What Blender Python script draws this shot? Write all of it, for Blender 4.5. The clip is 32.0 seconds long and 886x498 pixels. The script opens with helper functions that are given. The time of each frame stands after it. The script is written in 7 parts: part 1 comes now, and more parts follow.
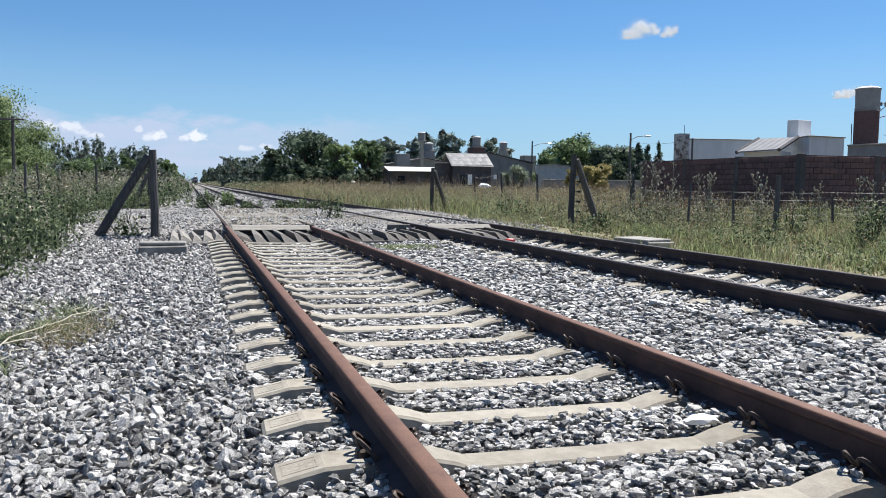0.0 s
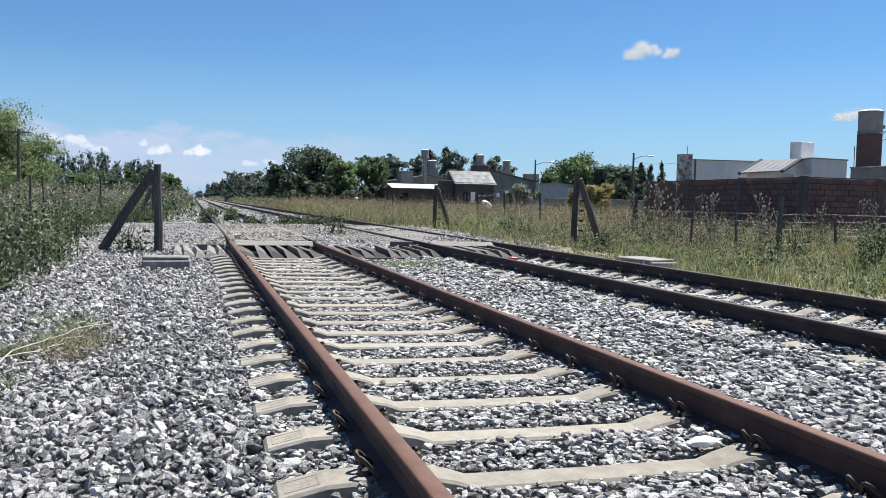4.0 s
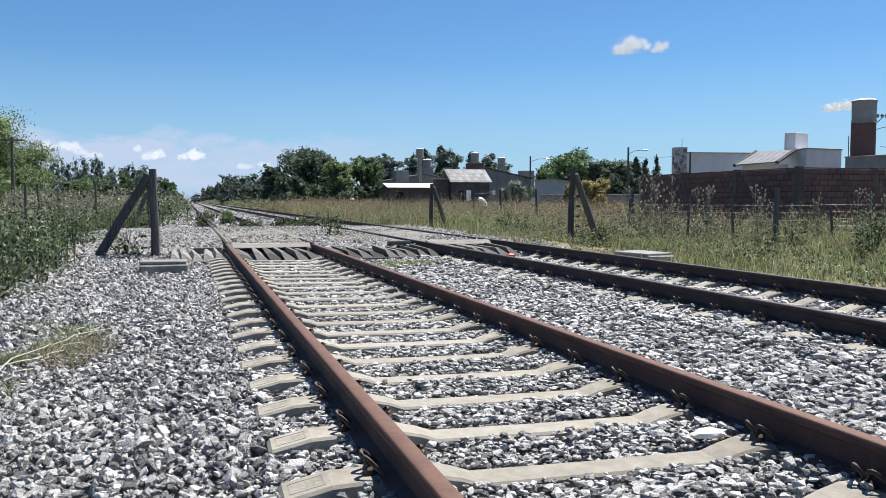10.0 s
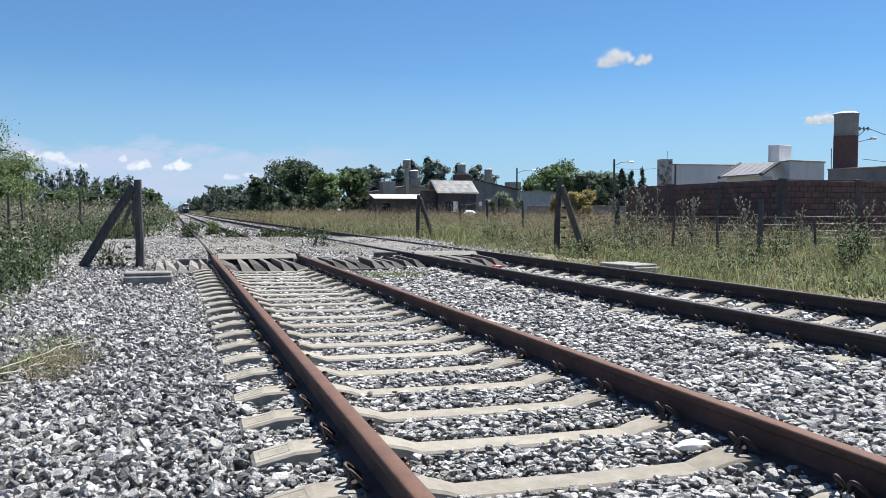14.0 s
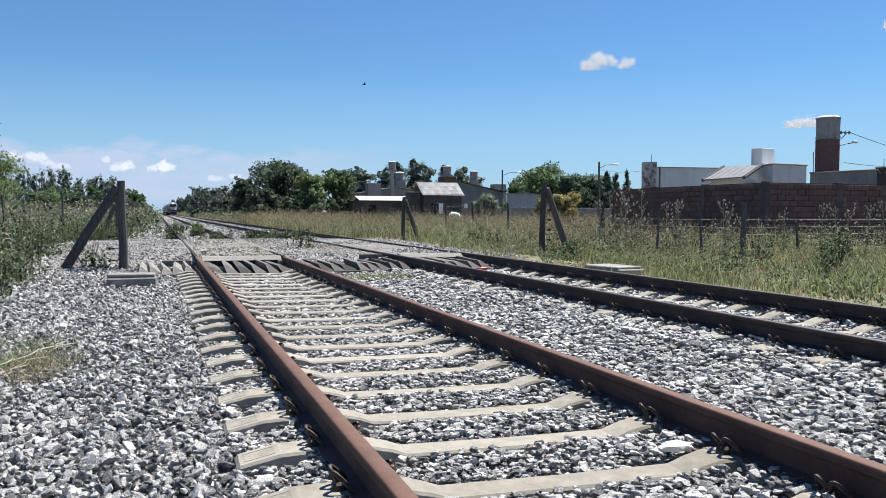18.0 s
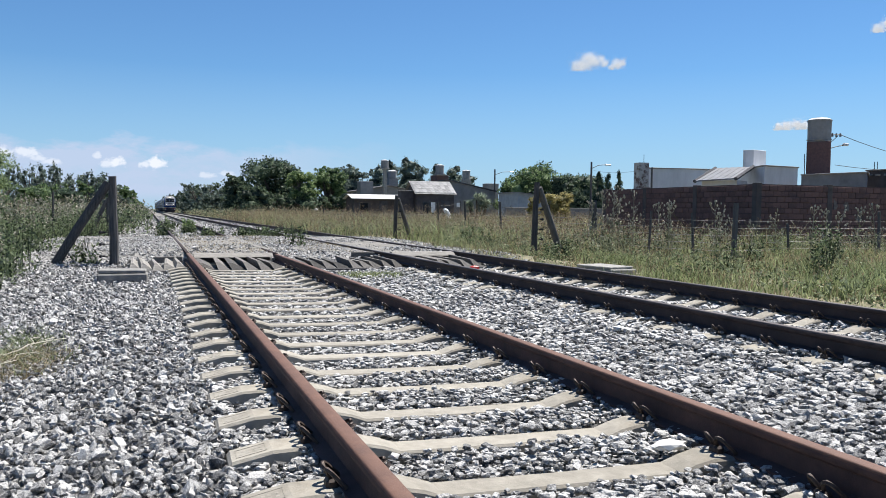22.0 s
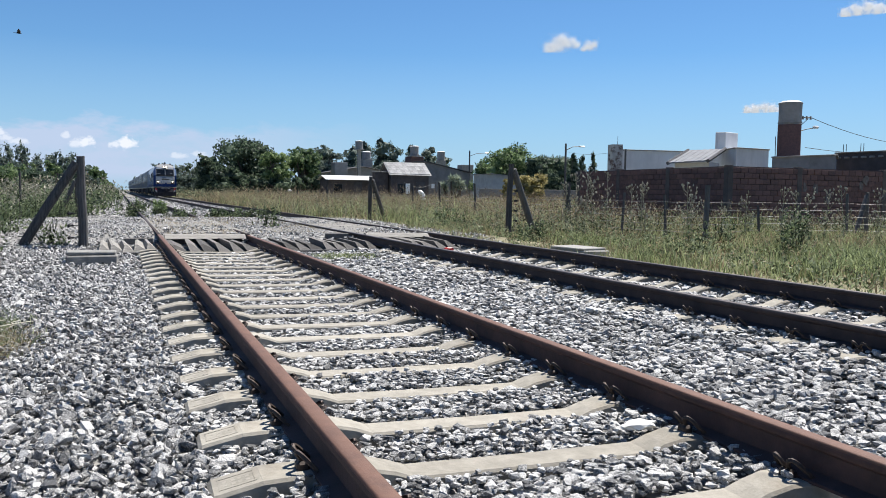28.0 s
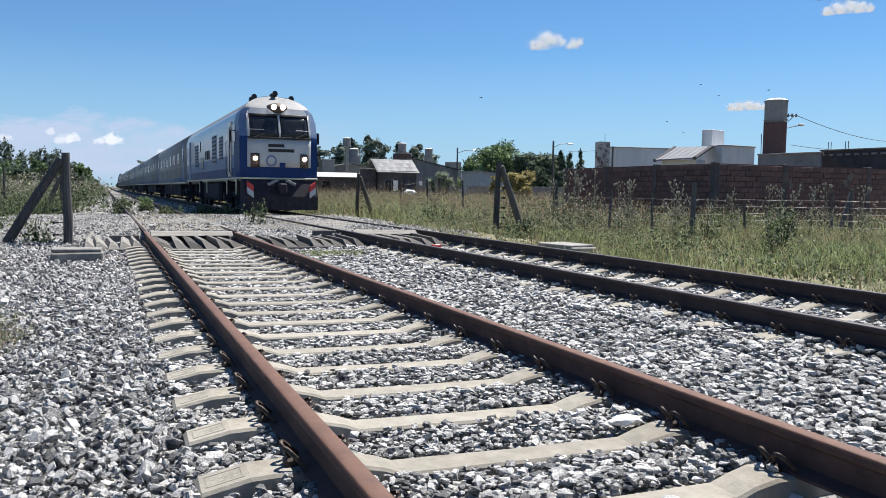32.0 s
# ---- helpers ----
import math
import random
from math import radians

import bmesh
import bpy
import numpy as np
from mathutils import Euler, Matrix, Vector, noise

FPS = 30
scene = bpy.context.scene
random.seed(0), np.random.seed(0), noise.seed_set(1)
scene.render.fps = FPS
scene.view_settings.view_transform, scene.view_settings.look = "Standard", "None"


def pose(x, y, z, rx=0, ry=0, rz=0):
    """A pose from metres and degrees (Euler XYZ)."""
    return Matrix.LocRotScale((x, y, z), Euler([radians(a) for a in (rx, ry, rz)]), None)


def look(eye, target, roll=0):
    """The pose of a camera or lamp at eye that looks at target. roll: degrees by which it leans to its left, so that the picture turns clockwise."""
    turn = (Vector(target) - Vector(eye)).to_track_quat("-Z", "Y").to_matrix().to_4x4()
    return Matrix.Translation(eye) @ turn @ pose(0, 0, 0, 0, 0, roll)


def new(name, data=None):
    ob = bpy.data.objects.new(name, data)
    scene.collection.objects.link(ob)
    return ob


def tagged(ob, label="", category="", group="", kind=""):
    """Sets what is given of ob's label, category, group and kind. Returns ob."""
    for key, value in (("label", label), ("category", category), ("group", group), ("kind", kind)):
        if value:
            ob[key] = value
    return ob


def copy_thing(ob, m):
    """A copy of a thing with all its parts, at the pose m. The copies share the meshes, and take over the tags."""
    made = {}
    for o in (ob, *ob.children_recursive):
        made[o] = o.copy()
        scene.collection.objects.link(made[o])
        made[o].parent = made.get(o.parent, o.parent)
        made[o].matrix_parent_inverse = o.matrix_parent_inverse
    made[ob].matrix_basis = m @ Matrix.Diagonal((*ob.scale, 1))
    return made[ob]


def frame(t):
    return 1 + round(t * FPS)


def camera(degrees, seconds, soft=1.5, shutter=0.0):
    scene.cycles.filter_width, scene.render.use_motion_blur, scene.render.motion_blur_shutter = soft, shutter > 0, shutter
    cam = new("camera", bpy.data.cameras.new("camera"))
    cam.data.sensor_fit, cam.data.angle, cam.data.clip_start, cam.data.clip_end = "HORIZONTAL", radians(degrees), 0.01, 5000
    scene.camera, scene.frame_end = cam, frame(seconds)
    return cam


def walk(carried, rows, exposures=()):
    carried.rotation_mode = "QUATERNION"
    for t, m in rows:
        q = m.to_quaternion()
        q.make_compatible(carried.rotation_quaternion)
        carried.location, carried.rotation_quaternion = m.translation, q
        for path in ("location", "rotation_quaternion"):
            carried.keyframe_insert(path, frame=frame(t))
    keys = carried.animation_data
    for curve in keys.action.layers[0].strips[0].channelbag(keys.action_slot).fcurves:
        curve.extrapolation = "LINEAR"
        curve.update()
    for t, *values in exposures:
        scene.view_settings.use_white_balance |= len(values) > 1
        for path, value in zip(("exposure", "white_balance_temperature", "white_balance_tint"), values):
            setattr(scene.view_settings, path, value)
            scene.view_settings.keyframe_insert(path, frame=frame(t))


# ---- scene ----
cam = camera(58.49, 32.0, soft=0.58)
walk(cam, [
    (0, pose(-0.745, -3.023, 1.092, 85.294, -0.544, -17.710)),
    (0.5, pose(-0.754, -3.027, 1.093, 85.256, -0.426, -17.993)),
    (1, pose(-0.750, -3.023, 1.092, 85.159, -0.354, -17.579)),
    (1.5, pose(-0.754, -3.019, 1.094, 85.214, -0.688, -17.184)),
    (2, pose(-0.750, -3.015, 1.092, 85.042, -0.762, -17.217)),
    (2.5, pose(-0.753, -3.015, 1.094, 85.290, -0.778, -17.328)),
    (3, pose(-0.754, -3.022, 1.095, 85.918, -0.871, -17.515)),
    (3.5, pose(-0.759, -3.033, 1.099, 86.411, -1.132, -17.632)),
    (5.5, pose(-0.758, -3.017, 1.100, 86.622, -1.252, -17.368)),
    (6, pose(-0.759, -3.017, 1.097, 86.485, -1.037, -17.389)),
    (6.5, pose(-0.761, -3.014, 1.095, 86.037, -0.265, -17.363)),
    (7, pose(-0.774, -3.026, 1.096, 85.744, -0.213, -17.351)),
    (7.5, pose(-0.765, -3.025, 1.096, 86.300, -0.061, -17.221)),
    (8, pose(-0.765, -3.024, 1.096, 86.954, 0.024, -17.370)),
    (8.5, pose(-0.768, -3.022, 1.095, 86.987, -0.326, -17.655)),
    (9, pose(-0.771, -3.011, 1.093, 87.017, -0.715, -17.641)),
    (9.5, pose(-0.773, -3.011, 1.095, 87.139, -0.304, -17.561)),
    (10, pose(-0.769, -3.018, 1.092, 86.446, 0.056, -17.817)),
    (10.5, pose(-0.770, -3.021, 1.092, 86.152, 0.161, -17.680)),
    (11, pose(-0.769, -3.023, 1.090, 86.008, 0.128, -17.720)),
    (11.5, pose(-0.775, -3.021, 1.092, 85.772, 0.174, -17.803)),
    (12, pose(-0.776, -3.019, 1.092, 86.038, 0.162, -17.855)),
    (12.5, pose(-0.775, -3.017, 1.097, 86.767, 0.151, -18.156)),
    (13, pose(-0.767, -3.016, 1.100, 87.006, 0.081, -18.477)),
    (13.5, pose(-0.759, -3.021, 1.095, 86.906, -0.079, -18.847)),
    (14, pose(-0.762, -3.025, 1.097, 87.244, -0.036, -18.764)),
    (14.5, pose(-0.760, -3.020, 1.095, 87.314, 0.110, -18.651)),
    (16.5, pose(-0.769, -3.042, 1.095, 87.159, -0.379, -19.116)),
    (17, pose(-0.769, -3.045, 1.094, 87.089, -0.249, -19.453)),
    (17.5, pose(-0.764, -3.037, 1.096, 86.998, -0.273, -19.660)),
    (18, pose(-0.764, -3.032, 1.099, 87.386, -0.178, -19.814)),
    (18.5, pose(-0.760, -3.036, 1.096, 87.539, -0.230, -20.171)),
    (19, pose(-0.750, -3.028, 1.095, 87.815, -0.220, -20.569)),
    (19.5, pose(-0.760, -3.029, 1.093, 87.805, -0.272, -20.636)),
    (20, pose(-0.767, -3.028, 1.096, 87.703, -0.377, -20.438)),
    (20.5, pose(-0.765, -3.026, 1.089, 87.620, -0.442, -20.833)),
    (21, pose(-0.762, -3.025, 1.093, 87.672, -0.317, -20.846)),
    (21.5, pose(-0.769, -3.024, 1.091, 87.315, -0.477, -20.597)),
    (22, pose(-0.772, -3.017, 1.089, 87.317, -0.668, -20.386)),
    (22.5, pose(-0.773, -3.020, 1.089, 86.903, -0.709, -20.270)),
    (23, pose(-0.766, -3.014, 1.086, 86.577, -0.813, -20.451)),
    (23.5, pose(-0.765, -3.010, 1.087, 86.654, -1.019, -20.275)),
    (24, pose(-0.767, -3.015, 1.093, 87.019, -1.136, -20.253)),
    (24.5, pose(-0.767, -3.016, 1.089, 86.867, -1.106, -20.509)),
    (26.5, pose(-0.756, -3.022, 1.092, 86.160, -1.018, -20.575)),
    (27, pose(-0.756, -3.013, 1.088, 85.748, -1.102, -20.580)),
    (27.5, pose(-0.754, -3.007, 1.089, 85.742, -0.841, -22.001)),
    (28, pose(-0.753, -3.008, 1.089, 85.994, -0.772, -22.201)),
    (28.5, pose(-0.754, -3.010, 1.090, 86.125, -0.765, -22.100)),
    (29, pose(-0.752, -3.010, 1.088, 86.062, -0.656, -22.099)),
    (29.5, pose(-0.753, -3.010, 1.090, 86.082, -0.548, -22.199)),
    (30, pose(-0.751, -3.012, 1.090, 85.991, -0.508, -22.296)),
    (30.5, pose(-0.751, -3.009, 1.086, 85.863, -0.531, -22.340)),
    (31, pose(-0.755, -3.013, 1.089, 86.008, -0.705, -22.532)),
    (31.5, pose(-0.752, -3.009, 1.087, 85.877, -0.831, -22.877)),
    (32, pose(-0.754, -3.009, 1.085, 85.798, -0.797, -23.084)),
])

# ---- sky, sun, exposure ----
SUN = Vector((0.41, 0.20, 0.89)).normalized()
world = bpy.data.worlds.new("sky")
scene.world = world
world.use_nodes = True
scene.view_settings.exposure = 0.85


def build_sky():
    nt = world.node_tree
    nt.nodes.clear()
    out = nt.nodes.new("ShaderNodeOutputWorld")
    bg = nt.nodes.new("ShaderNodeBackground")
    sky = nt.nodes.new("ShaderNodeTexSky")
    sky.sky_type = "NISHITA"
    sky.sun_disc = False
    sky.sun_elevation = math.asin(SUN.z)
    sky.sun_rotation = math.atan2(SUN.x, SUN.y)
    sky.air_density, sky.dust_density, sky.ozone_density = 1.0, 0.0, 2.2
    bg.inputs["Strength"].default_value = 0.052
    nt.links.new(bg.outputs[0], out.inputs[0])
    co = nt.nodes.new("ShaderNodeTexCoord")

    def math_node(op, a, b=None, c=None, clamp=False):
        n = nt.nodes.new("ShaderNodeMath")
        n.operation, n.use_clamp = op, clamp
        for i, v in enumerate((a, b, c)):
            if v is None:
                continue
            if isinstance(v, (int, float)):
                n.inputs[i].default_value = v
            else:
                nt.links.new(v, n.inputs[i])
        return n.outputs[0]

    def dot(v):
        n = nt.nodes.new("ShaderNodeVectorMath")
        n.operation = "DOT_PRODUCT"
        nt.links.new(co.outputs["Generated"], n.inputs[0])
        n.inputs[1].default_value = v
        return n.outputs["Value"]

    def noise_at(scale, detail, stretch=(1, 1, 1), rough=0.6):
        m = nt.nodes.new("ShaderNodeMapping")
        m.inputs["Scale"].default_value = stretch
        nt.links.new(co.outputs["Generated"], m.inputs[0])
        n = nt.nodes.new("ShaderNodeTexNoise")
        n.inputs["Scale"].default_value, n.inputs["Detail"].default_value = scale, detail
        n.inputs["Roughness"].default_value = rough
        nt.links.new(m.outputs[0], n.inputs["Vector"])
        return n.outputs["Fac"]

    cover = None
    # single small cumulus clouds: direction, half width and half height (radians), strength
    crisp = noise_at(90, 6, (1, 1, 1.3), 0.6)
    # cumulus heaps low over the horizon: azimuth, elevation, half width and half height in degrees, strength
    for az, el, sx, sy, k in ((0.45, 3.02, 0.80, 0.42, 1.0), (-0.2, 2.95, 0.55, 0.30, 0.8), (-2.0, 3.05, 0.70, 0.36, 0.95), (-2.6, 2.95, 0.45, 0.25, 0.7), (-3.15, 3.45, 0.30, 0.20, 0.6),
                              (-5.9, 2.95, 0.75, 0.20, 0.6), (-7.4, 3.45, 0.9, 0.35, 0.75), (-8.5, 3.5, 0.8, 0.30, 0.7), (-6.6, 3.15, 0.7, 0.22, 0.6), (3.9, 2.35, 0.9, 0.22, 0.55), (5.0, 2.5, 0.8, 0.2, 0.5),
                              (-14, 4.0, 2.8, 0.9, 0.7), (-30, 7, 3.4, 1.2, 0.8), (78, 11.5, 3.4, 1.2, 0.8), (162, 12, 4.6, 1.7, 0.8)):
        d = Vector((math.sin(radians(az)) * math.cos(radians(el)), math.cos(radians(az)) * math.cos(radians(el)), math.sin(radians(el))))
        u = Vector((d.y, -d.x, 0)).normalized()
        v = u.cross(d)
        a = math_node("DIVIDE", math_node("SUBTRACT", dot(u), d.dot(u)), radians(sx * 1.15))
        b = math_node("DIVIDE", math_node("SUBTRACT", dot(v), d.dot(v)), radians(sy * 1.45))
        r = math_node("SQRT", math_node("ADD", math_node("MULTIPLY", a, a), math_node("MULTIPLY", b, b)))
        ahead = math_node("GREATER_THAN", dot(d), 0.0)
        # a level base under each heap
        level = math_node("MULTIPLY", math_node("ADD", b, 1.0), 1.6, clamp=True)
        m = math_node("MULTIPLY_ADD", math_node("SUBTRACT", crisp, 0.5), 2.3, math_node("SUBTRACT", 0.8, r))
        m = math_node("MULTIPLY", math_node("MULTIPLY", math_node("MULTIPLY", m, ahead), level), 2.2, clamp=True)
        m = math_node("MULTIPLY", m, k)
        cover = m if cover is None else math_node("MAXIMUM", cover, m)
    # a bank of far cumulus low over the horizon
    up = dot((0, 0, 1))
    bank = noise_at(11, 7, (1, 1, 2.6), 0.62)
    low = math_node("MULTIPLY", math_node("SUBTRACT", math_node("MULTIPLY_ADD", bank, 0.09, 0.036), up), 60, clamp=True)
    floor_ = math_node("MULTIPLY", math_node("SUBTRACT", up, 0.003), 60, clamp=True)
    side = math_node("MULTIPLY", math_node("SUBTRACT", 0.30, dot((1, 0, 0))), 4.0, clamp=True)
    m = math_node("MULTIPLY", math_node("SUBTRACT", bank, 0.20), 3.0, clamp=True)
    m = math_node("MULTIPLY", math_node("MULTIPLY", m, low), math_node("MULTIPLY", math_node("MULTIPLY", floor_, side), 0.88))
    bank_cover = m
    mix = nt.nodes.new("ShaderNodeMix")
    mix.data_type = "RGBA"
    nt.links.new(cover, mix.inputs["Factor"])
    tint = nt.nodes.new("ShaderNodeMix")
    tint.data_type, tint.blend_type = "RGBA", "MULTIPLY"
    tint.inputs["Factor"].default_value = 1.0
    nt.links.new(sky.outputs[0], tint.inputs["A"])
    tint.inputs["B"].default_value = SKY_TINT
    haze = nt.nodes.new("ShaderNodeMix")
    haze.data_type = "RGBA"
    nt.links.new(math_node("MULTIPLY", math_node("MULTIPLY", math_node("SUBTRACT", 0.17, up), 6.0, clamp=True), 0.75), haze.inputs["Factor"])
    nt.links.new(tint.outputs["Result"], haze.inputs["A"])
    haze.inputs["B"].default_value = (4.2, 6.3, 9.0, 1)
    far = nt.nodes.new("ShaderNodeMix")
    far.data_type = "RGBA"
    nt.links.new(bank_cover, far.inputs["Factor"])
    nt.links.new(haze.outputs["Result"], far.inputs["A"])
    far.inputs["B"].default_value = (5.95, 7.0, 9.2, 1)
    nt.links.new(far.outputs["Result"], mix.inputs["A"])
    mix.inputs["B"].default_value = (9.6, 10.1, 11.0, 1)
    nt.links.new(mix.outputs["Result"], bg.inputs["Color"])


SKY_TINT = (0.63, 0.955, 1.25, 1)
build_sky()
sun = new("sun", bpy.data.lights.new("sun", "SUN"))
sun.data.energy, sun.data.angle, sun.data.color = 5.0, radians(0.53), (1.0, 0.96, 0.90)
sun.matrix_world = look(SUN * 50, (0, 0, 0))


# ---- materials ----
def material(name, dark, light, scale=8.0, detail=6.0, rough=0.8, metal=0.0, bump=0.0, bump_scale=0.0, island=0.0, stain=None,
             stain_scale=0.6, stain_at=0.55, random_tint=0.0, stretch=(1, 1, 1), spec=0.5, coat=0.0, steep=0.2):
    """Two colours mixed by noise, wear at a second scale, random change per piece or per thing, and fine relief."""
    m = bpy.data.materials.new(name)
    m.use_nodes = True
    nt = m.node_tree
    b = nt.nodes["Principled BSDF"]
    b.inputs["Roughness"].default_value, b.inputs["Metallic"].default_value = rough, metal
    b.inputs["Specular IOR Level"].default_value = spec
    b.inputs["Coat Weight"].default_value = coat
    co = nt.nodes.new("ShaderNodeTexCoord")
    mp = nt.nodes.new("ShaderNodeMapping")
    mp.inputs["Scale"].default_value = stretch
    nt.links.new(co.outputs["Object"], mp.inputs[0])

    def noise_node(s, d):
        n = nt.nodes.new("ShaderNodeTexNoise")
        n.inputs["Scale"].default_value, n.inputs["Detail"].default_value = s, d
        n.inputs["Roughness"].default_value = 0.65
        nt.links.new(mp.outputs[0], n.inputs["Vector"])
        return n.outputs["Fac"]

    ramp = nt.nodes.new("ShaderNodeValToRGB")
    ramp.color_ramp.elements[0].position, ramp.color_ramp.elements[1].position = 0.5 - steep, 0.5 + steep
    ramp.color_ramp.elements[0].color, ramp.color_ramp.elements[1].color = (*dark, 1), (*light, 1)
    fac = noise_node(scale, detail)
    if island or random_tint:
        add = nt.nodes.new("ShaderNodeMath")
        add.operation = "MULTIPLY_ADD"
        src = nt.nodes.new("ShaderNodeNewGeometry" if island else "ShaderNodeObjectInfo")
        sub = nt.nodes.new("ShaderNodeMath")
        sub.operation = "SUBTRACT"
        nt.links.new(src.outputs["Random Per Island" if island else "Random"], sub.inputs[0])
        sub.inputs[1].default_value = 0.5
        nt.links.new(sub.outputs[0], add.inputs[0])
        add.inputs[1].default_value = island or random_tint
        nt.links.new(fac, add.inputs[2])
        fac = add.outputs[0]
    nt.links.new(fac, ramp.inputs[0])
    col = ramp.outputs[0]
    if stain:
        mix = nt.nodes.new("ShaderNodeMix")
        mix.data_type = "RGBA"
        r2 = nt.nodes.new("ShaderNodeValToRGB")
        r2.color_ramp.elements[0].position, r2.color_ramp.elements[1].position = stain_at, min(stain_at + 0.15, 1)
        nt.links.new(noise_node(stain_scale, 5), r2.inputs[0])
        nt.links.new(r2.outputs[0], mix.inputs["Factor"])
        nt.links.new(col, mix.inputs["A"])
        mix.inputs["B"].default_value = (*stain, 1)
        col = mix.outputs["Result"]
    nt.links.new(col, b.inputs["Base Color"])
    if bump:
        bp = nt.nodes.new("ShaderNodeBump")
        bp.inputs["Strength"].default_value, bp.inputs["Distance"].default_value = bump, 0.01
        nt.links.new(noise_node(bump_scale or scale * 3, 6), bp.inputs["Height"])
        nt.links.new(bp.outputs[0], b.inputs["Normal"])
    return m


def leafy(name, dark, light, island=0.9, rough=0.56, through_light=0.25):
    """Leaves and grass: colour by leaf, some light passes through."""
    m = material(name, dark, light, scale=3, island=island, rough=rough, spec=0.28)
    nt = m.node_tree
    b = nt.nodes["Principled BSDF"]
    out = nt.nodes["Material Output"]
    tr = nt.nodes.new("ShaderNodeBsdfTranslucent")
    mix = nt.nodes.new("ShaderNodeMixShader")
    mix.inputs[0].default_value = through_light
    nt.links.new(b.inputs["Base Color"].links[0].from_socket, tr.inputs["Color"])
    nt.links.new(b.outputs[0], mix.inputs[1])
    nt.links.new(tr.outputs[0], mix.inputs[2])
    nt.links.new(mix.outputs[0], out.inputs["Surface"])
    return m


def glowing(name, colour, strength):
    m = bpy.data.materials.new(name)
    m.use_nodes = True
    b = m.node_tree.nodes["Principled BSDF"]
    b.inputs["Base Color"].default_value = (*colour, 1)
    b.inputs["Emission Color"].default_value = (*colour, 1)
    b.inputs["Emission Strength"].default_value = strength
    return m


STONE = material("ballast_stone", (0.088, 0.088, 0.088), (0.545, 0.533, 0.511), scale=95, detail=8, island=0.42, rough=0.7, bump=1.0, bump_scale=120, steep=0.16)
CONCRETE = material("sleeper_concrete", (0.215, 0.197, 0.163), (0.335, 0.309, 0.26), scale=9, rough=0.9, bump=0.35, bump_scale=70,
                    stain=(0.19, 0.16, 0.12), stain_scale=2.2, stain_at=0.6, random_tint=0.25)
GREY_CONCRETE = material("weathered_concrete", (0.18, 0.174, 0.163), (0.33, 0.316, 0.29), scale=7, rough=0.92, bump=0.4, bump_scale=50,
                         stain=(0.13, 0.12, 0.11), stain_scale=1.7, stain_at=0.58, random_tint=0.3)
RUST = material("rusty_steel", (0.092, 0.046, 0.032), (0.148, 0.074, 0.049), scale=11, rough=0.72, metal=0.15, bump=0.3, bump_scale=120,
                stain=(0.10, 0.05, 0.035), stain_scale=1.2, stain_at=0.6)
# darker copy of the rust: the shade on the rail's sides is in this colour
SHADED_WEB = material("shaded_rail_web", (0.044, 0.025, 0.022), (0.086, 0.046, 0.039), scale=9, rough=0.8, metal=0.1, bump=0.3, bump_scale=90)
DARK_RAIL = material("dark_rail_steel", (0.028, 0.020, 0.021), (0.054, 0.038, 0.037), scale=9, rough=0.75, metal=0.3, bump=0.2, bump_scale=90)
RAIL_TOP = material("worn_rail_top", (0.05, 0.04, 0.038), (0.10, 0.085, 0.08), scale=20, rough=0.62, metal=0.4, stretch=(1, 0.05, 1))
CLIP = material("clip_steel", (0.022, 0.017, 0.014), (0.075, 0.052, 0.042), scale=40, rough=0.6, metal=0.4)
POST_WOOD = material("old_post_wood", (0.042, 0.040, 0.040), (0.115, 0.108, 0.104), scale=6, rough=0.9, bump=0.7, bump_scale=30, stretch=(6, 6, 0.6),
                     random_tint=0.3)
GUARD_WOOD = material("weathered_guard_timber", (0.065, 0.061, 0.056), (0.165, 0.153, 0.14), scale=8, rough=0.92, bump=0.7, bump_scale=30, stretch=(5, 0.5, 5),
                      random_tint=0.5)
WIRE = material("fence_wire", (0.16, 0.155, 0.15), (0.32, 0.31, 0.30), scale=30, rough=0.6, metal=0.5)
PALE_TIMBER = material("bleached_timber", (0.17, 0.16, 0.143), (0.31, 0.292, 0.262), scale=8, rough=0.92, bump=0.6, bump_scale=40, stretch=(0.5, 5, 5))
BLACK_IRON = material("black_iron", (0.012, 0.012, 0.013), (0.035, 0.034, 0.034), scale=20, rough=0.55, metal=0.3)
BRICK = material("hollow_clay_brick", (0.090, 0.054, 0.052), (0.148, 0.084, 0.077), scale=12, rough=0.9, bump=0.4, bump_scale=50, random_tint=0.4,
                 stain=(0.15, 0.11, 0.10), stain_scale=1.1, stain_at=0.62)
BRICK_REST = material("clay_brick_rest", (0.090, 0.054, 0.052), (0.148, 0.084, 0.077), scale=12, rough=0.9, bump=0.4, bump_scale=50, island=0.4)
MORTAR = material("mortar", (0.062, 0.042, 0.041), (0.096, 0.062, 0.058), scale=15, rough=0.95, bump=0.5, bump_scale=70)
WHITE_WALL = material("white_painted_plaster", (0.56, 0.56, 0.56), (0.73, 0.73, 0.73), scale=1.6, rough=0.85, bump=0.15, bump_scale=40,
                      stain=(0.33, 0.32, 0.305), stain_scale=0.55, stain_at=0.62, stretch=(1, 1, 0.35))
GREY_WALL = material("bare_grey_plaster", (0.18, 0.18, 0.182), (0.27, 0.268, 0.265), scale=1.8, rough=0.9, bump=0.2, bump_scale=40,
                     stain=(0.11, 0.105, 0.10), stain_scale=0.7, stain_at=0.6)
WHITE_SHEET = material("white_sheet_roof", (0.50, 0.50, 0.50), (0.64, 0.64, 0.63), scale=2.5, rough=0.5)
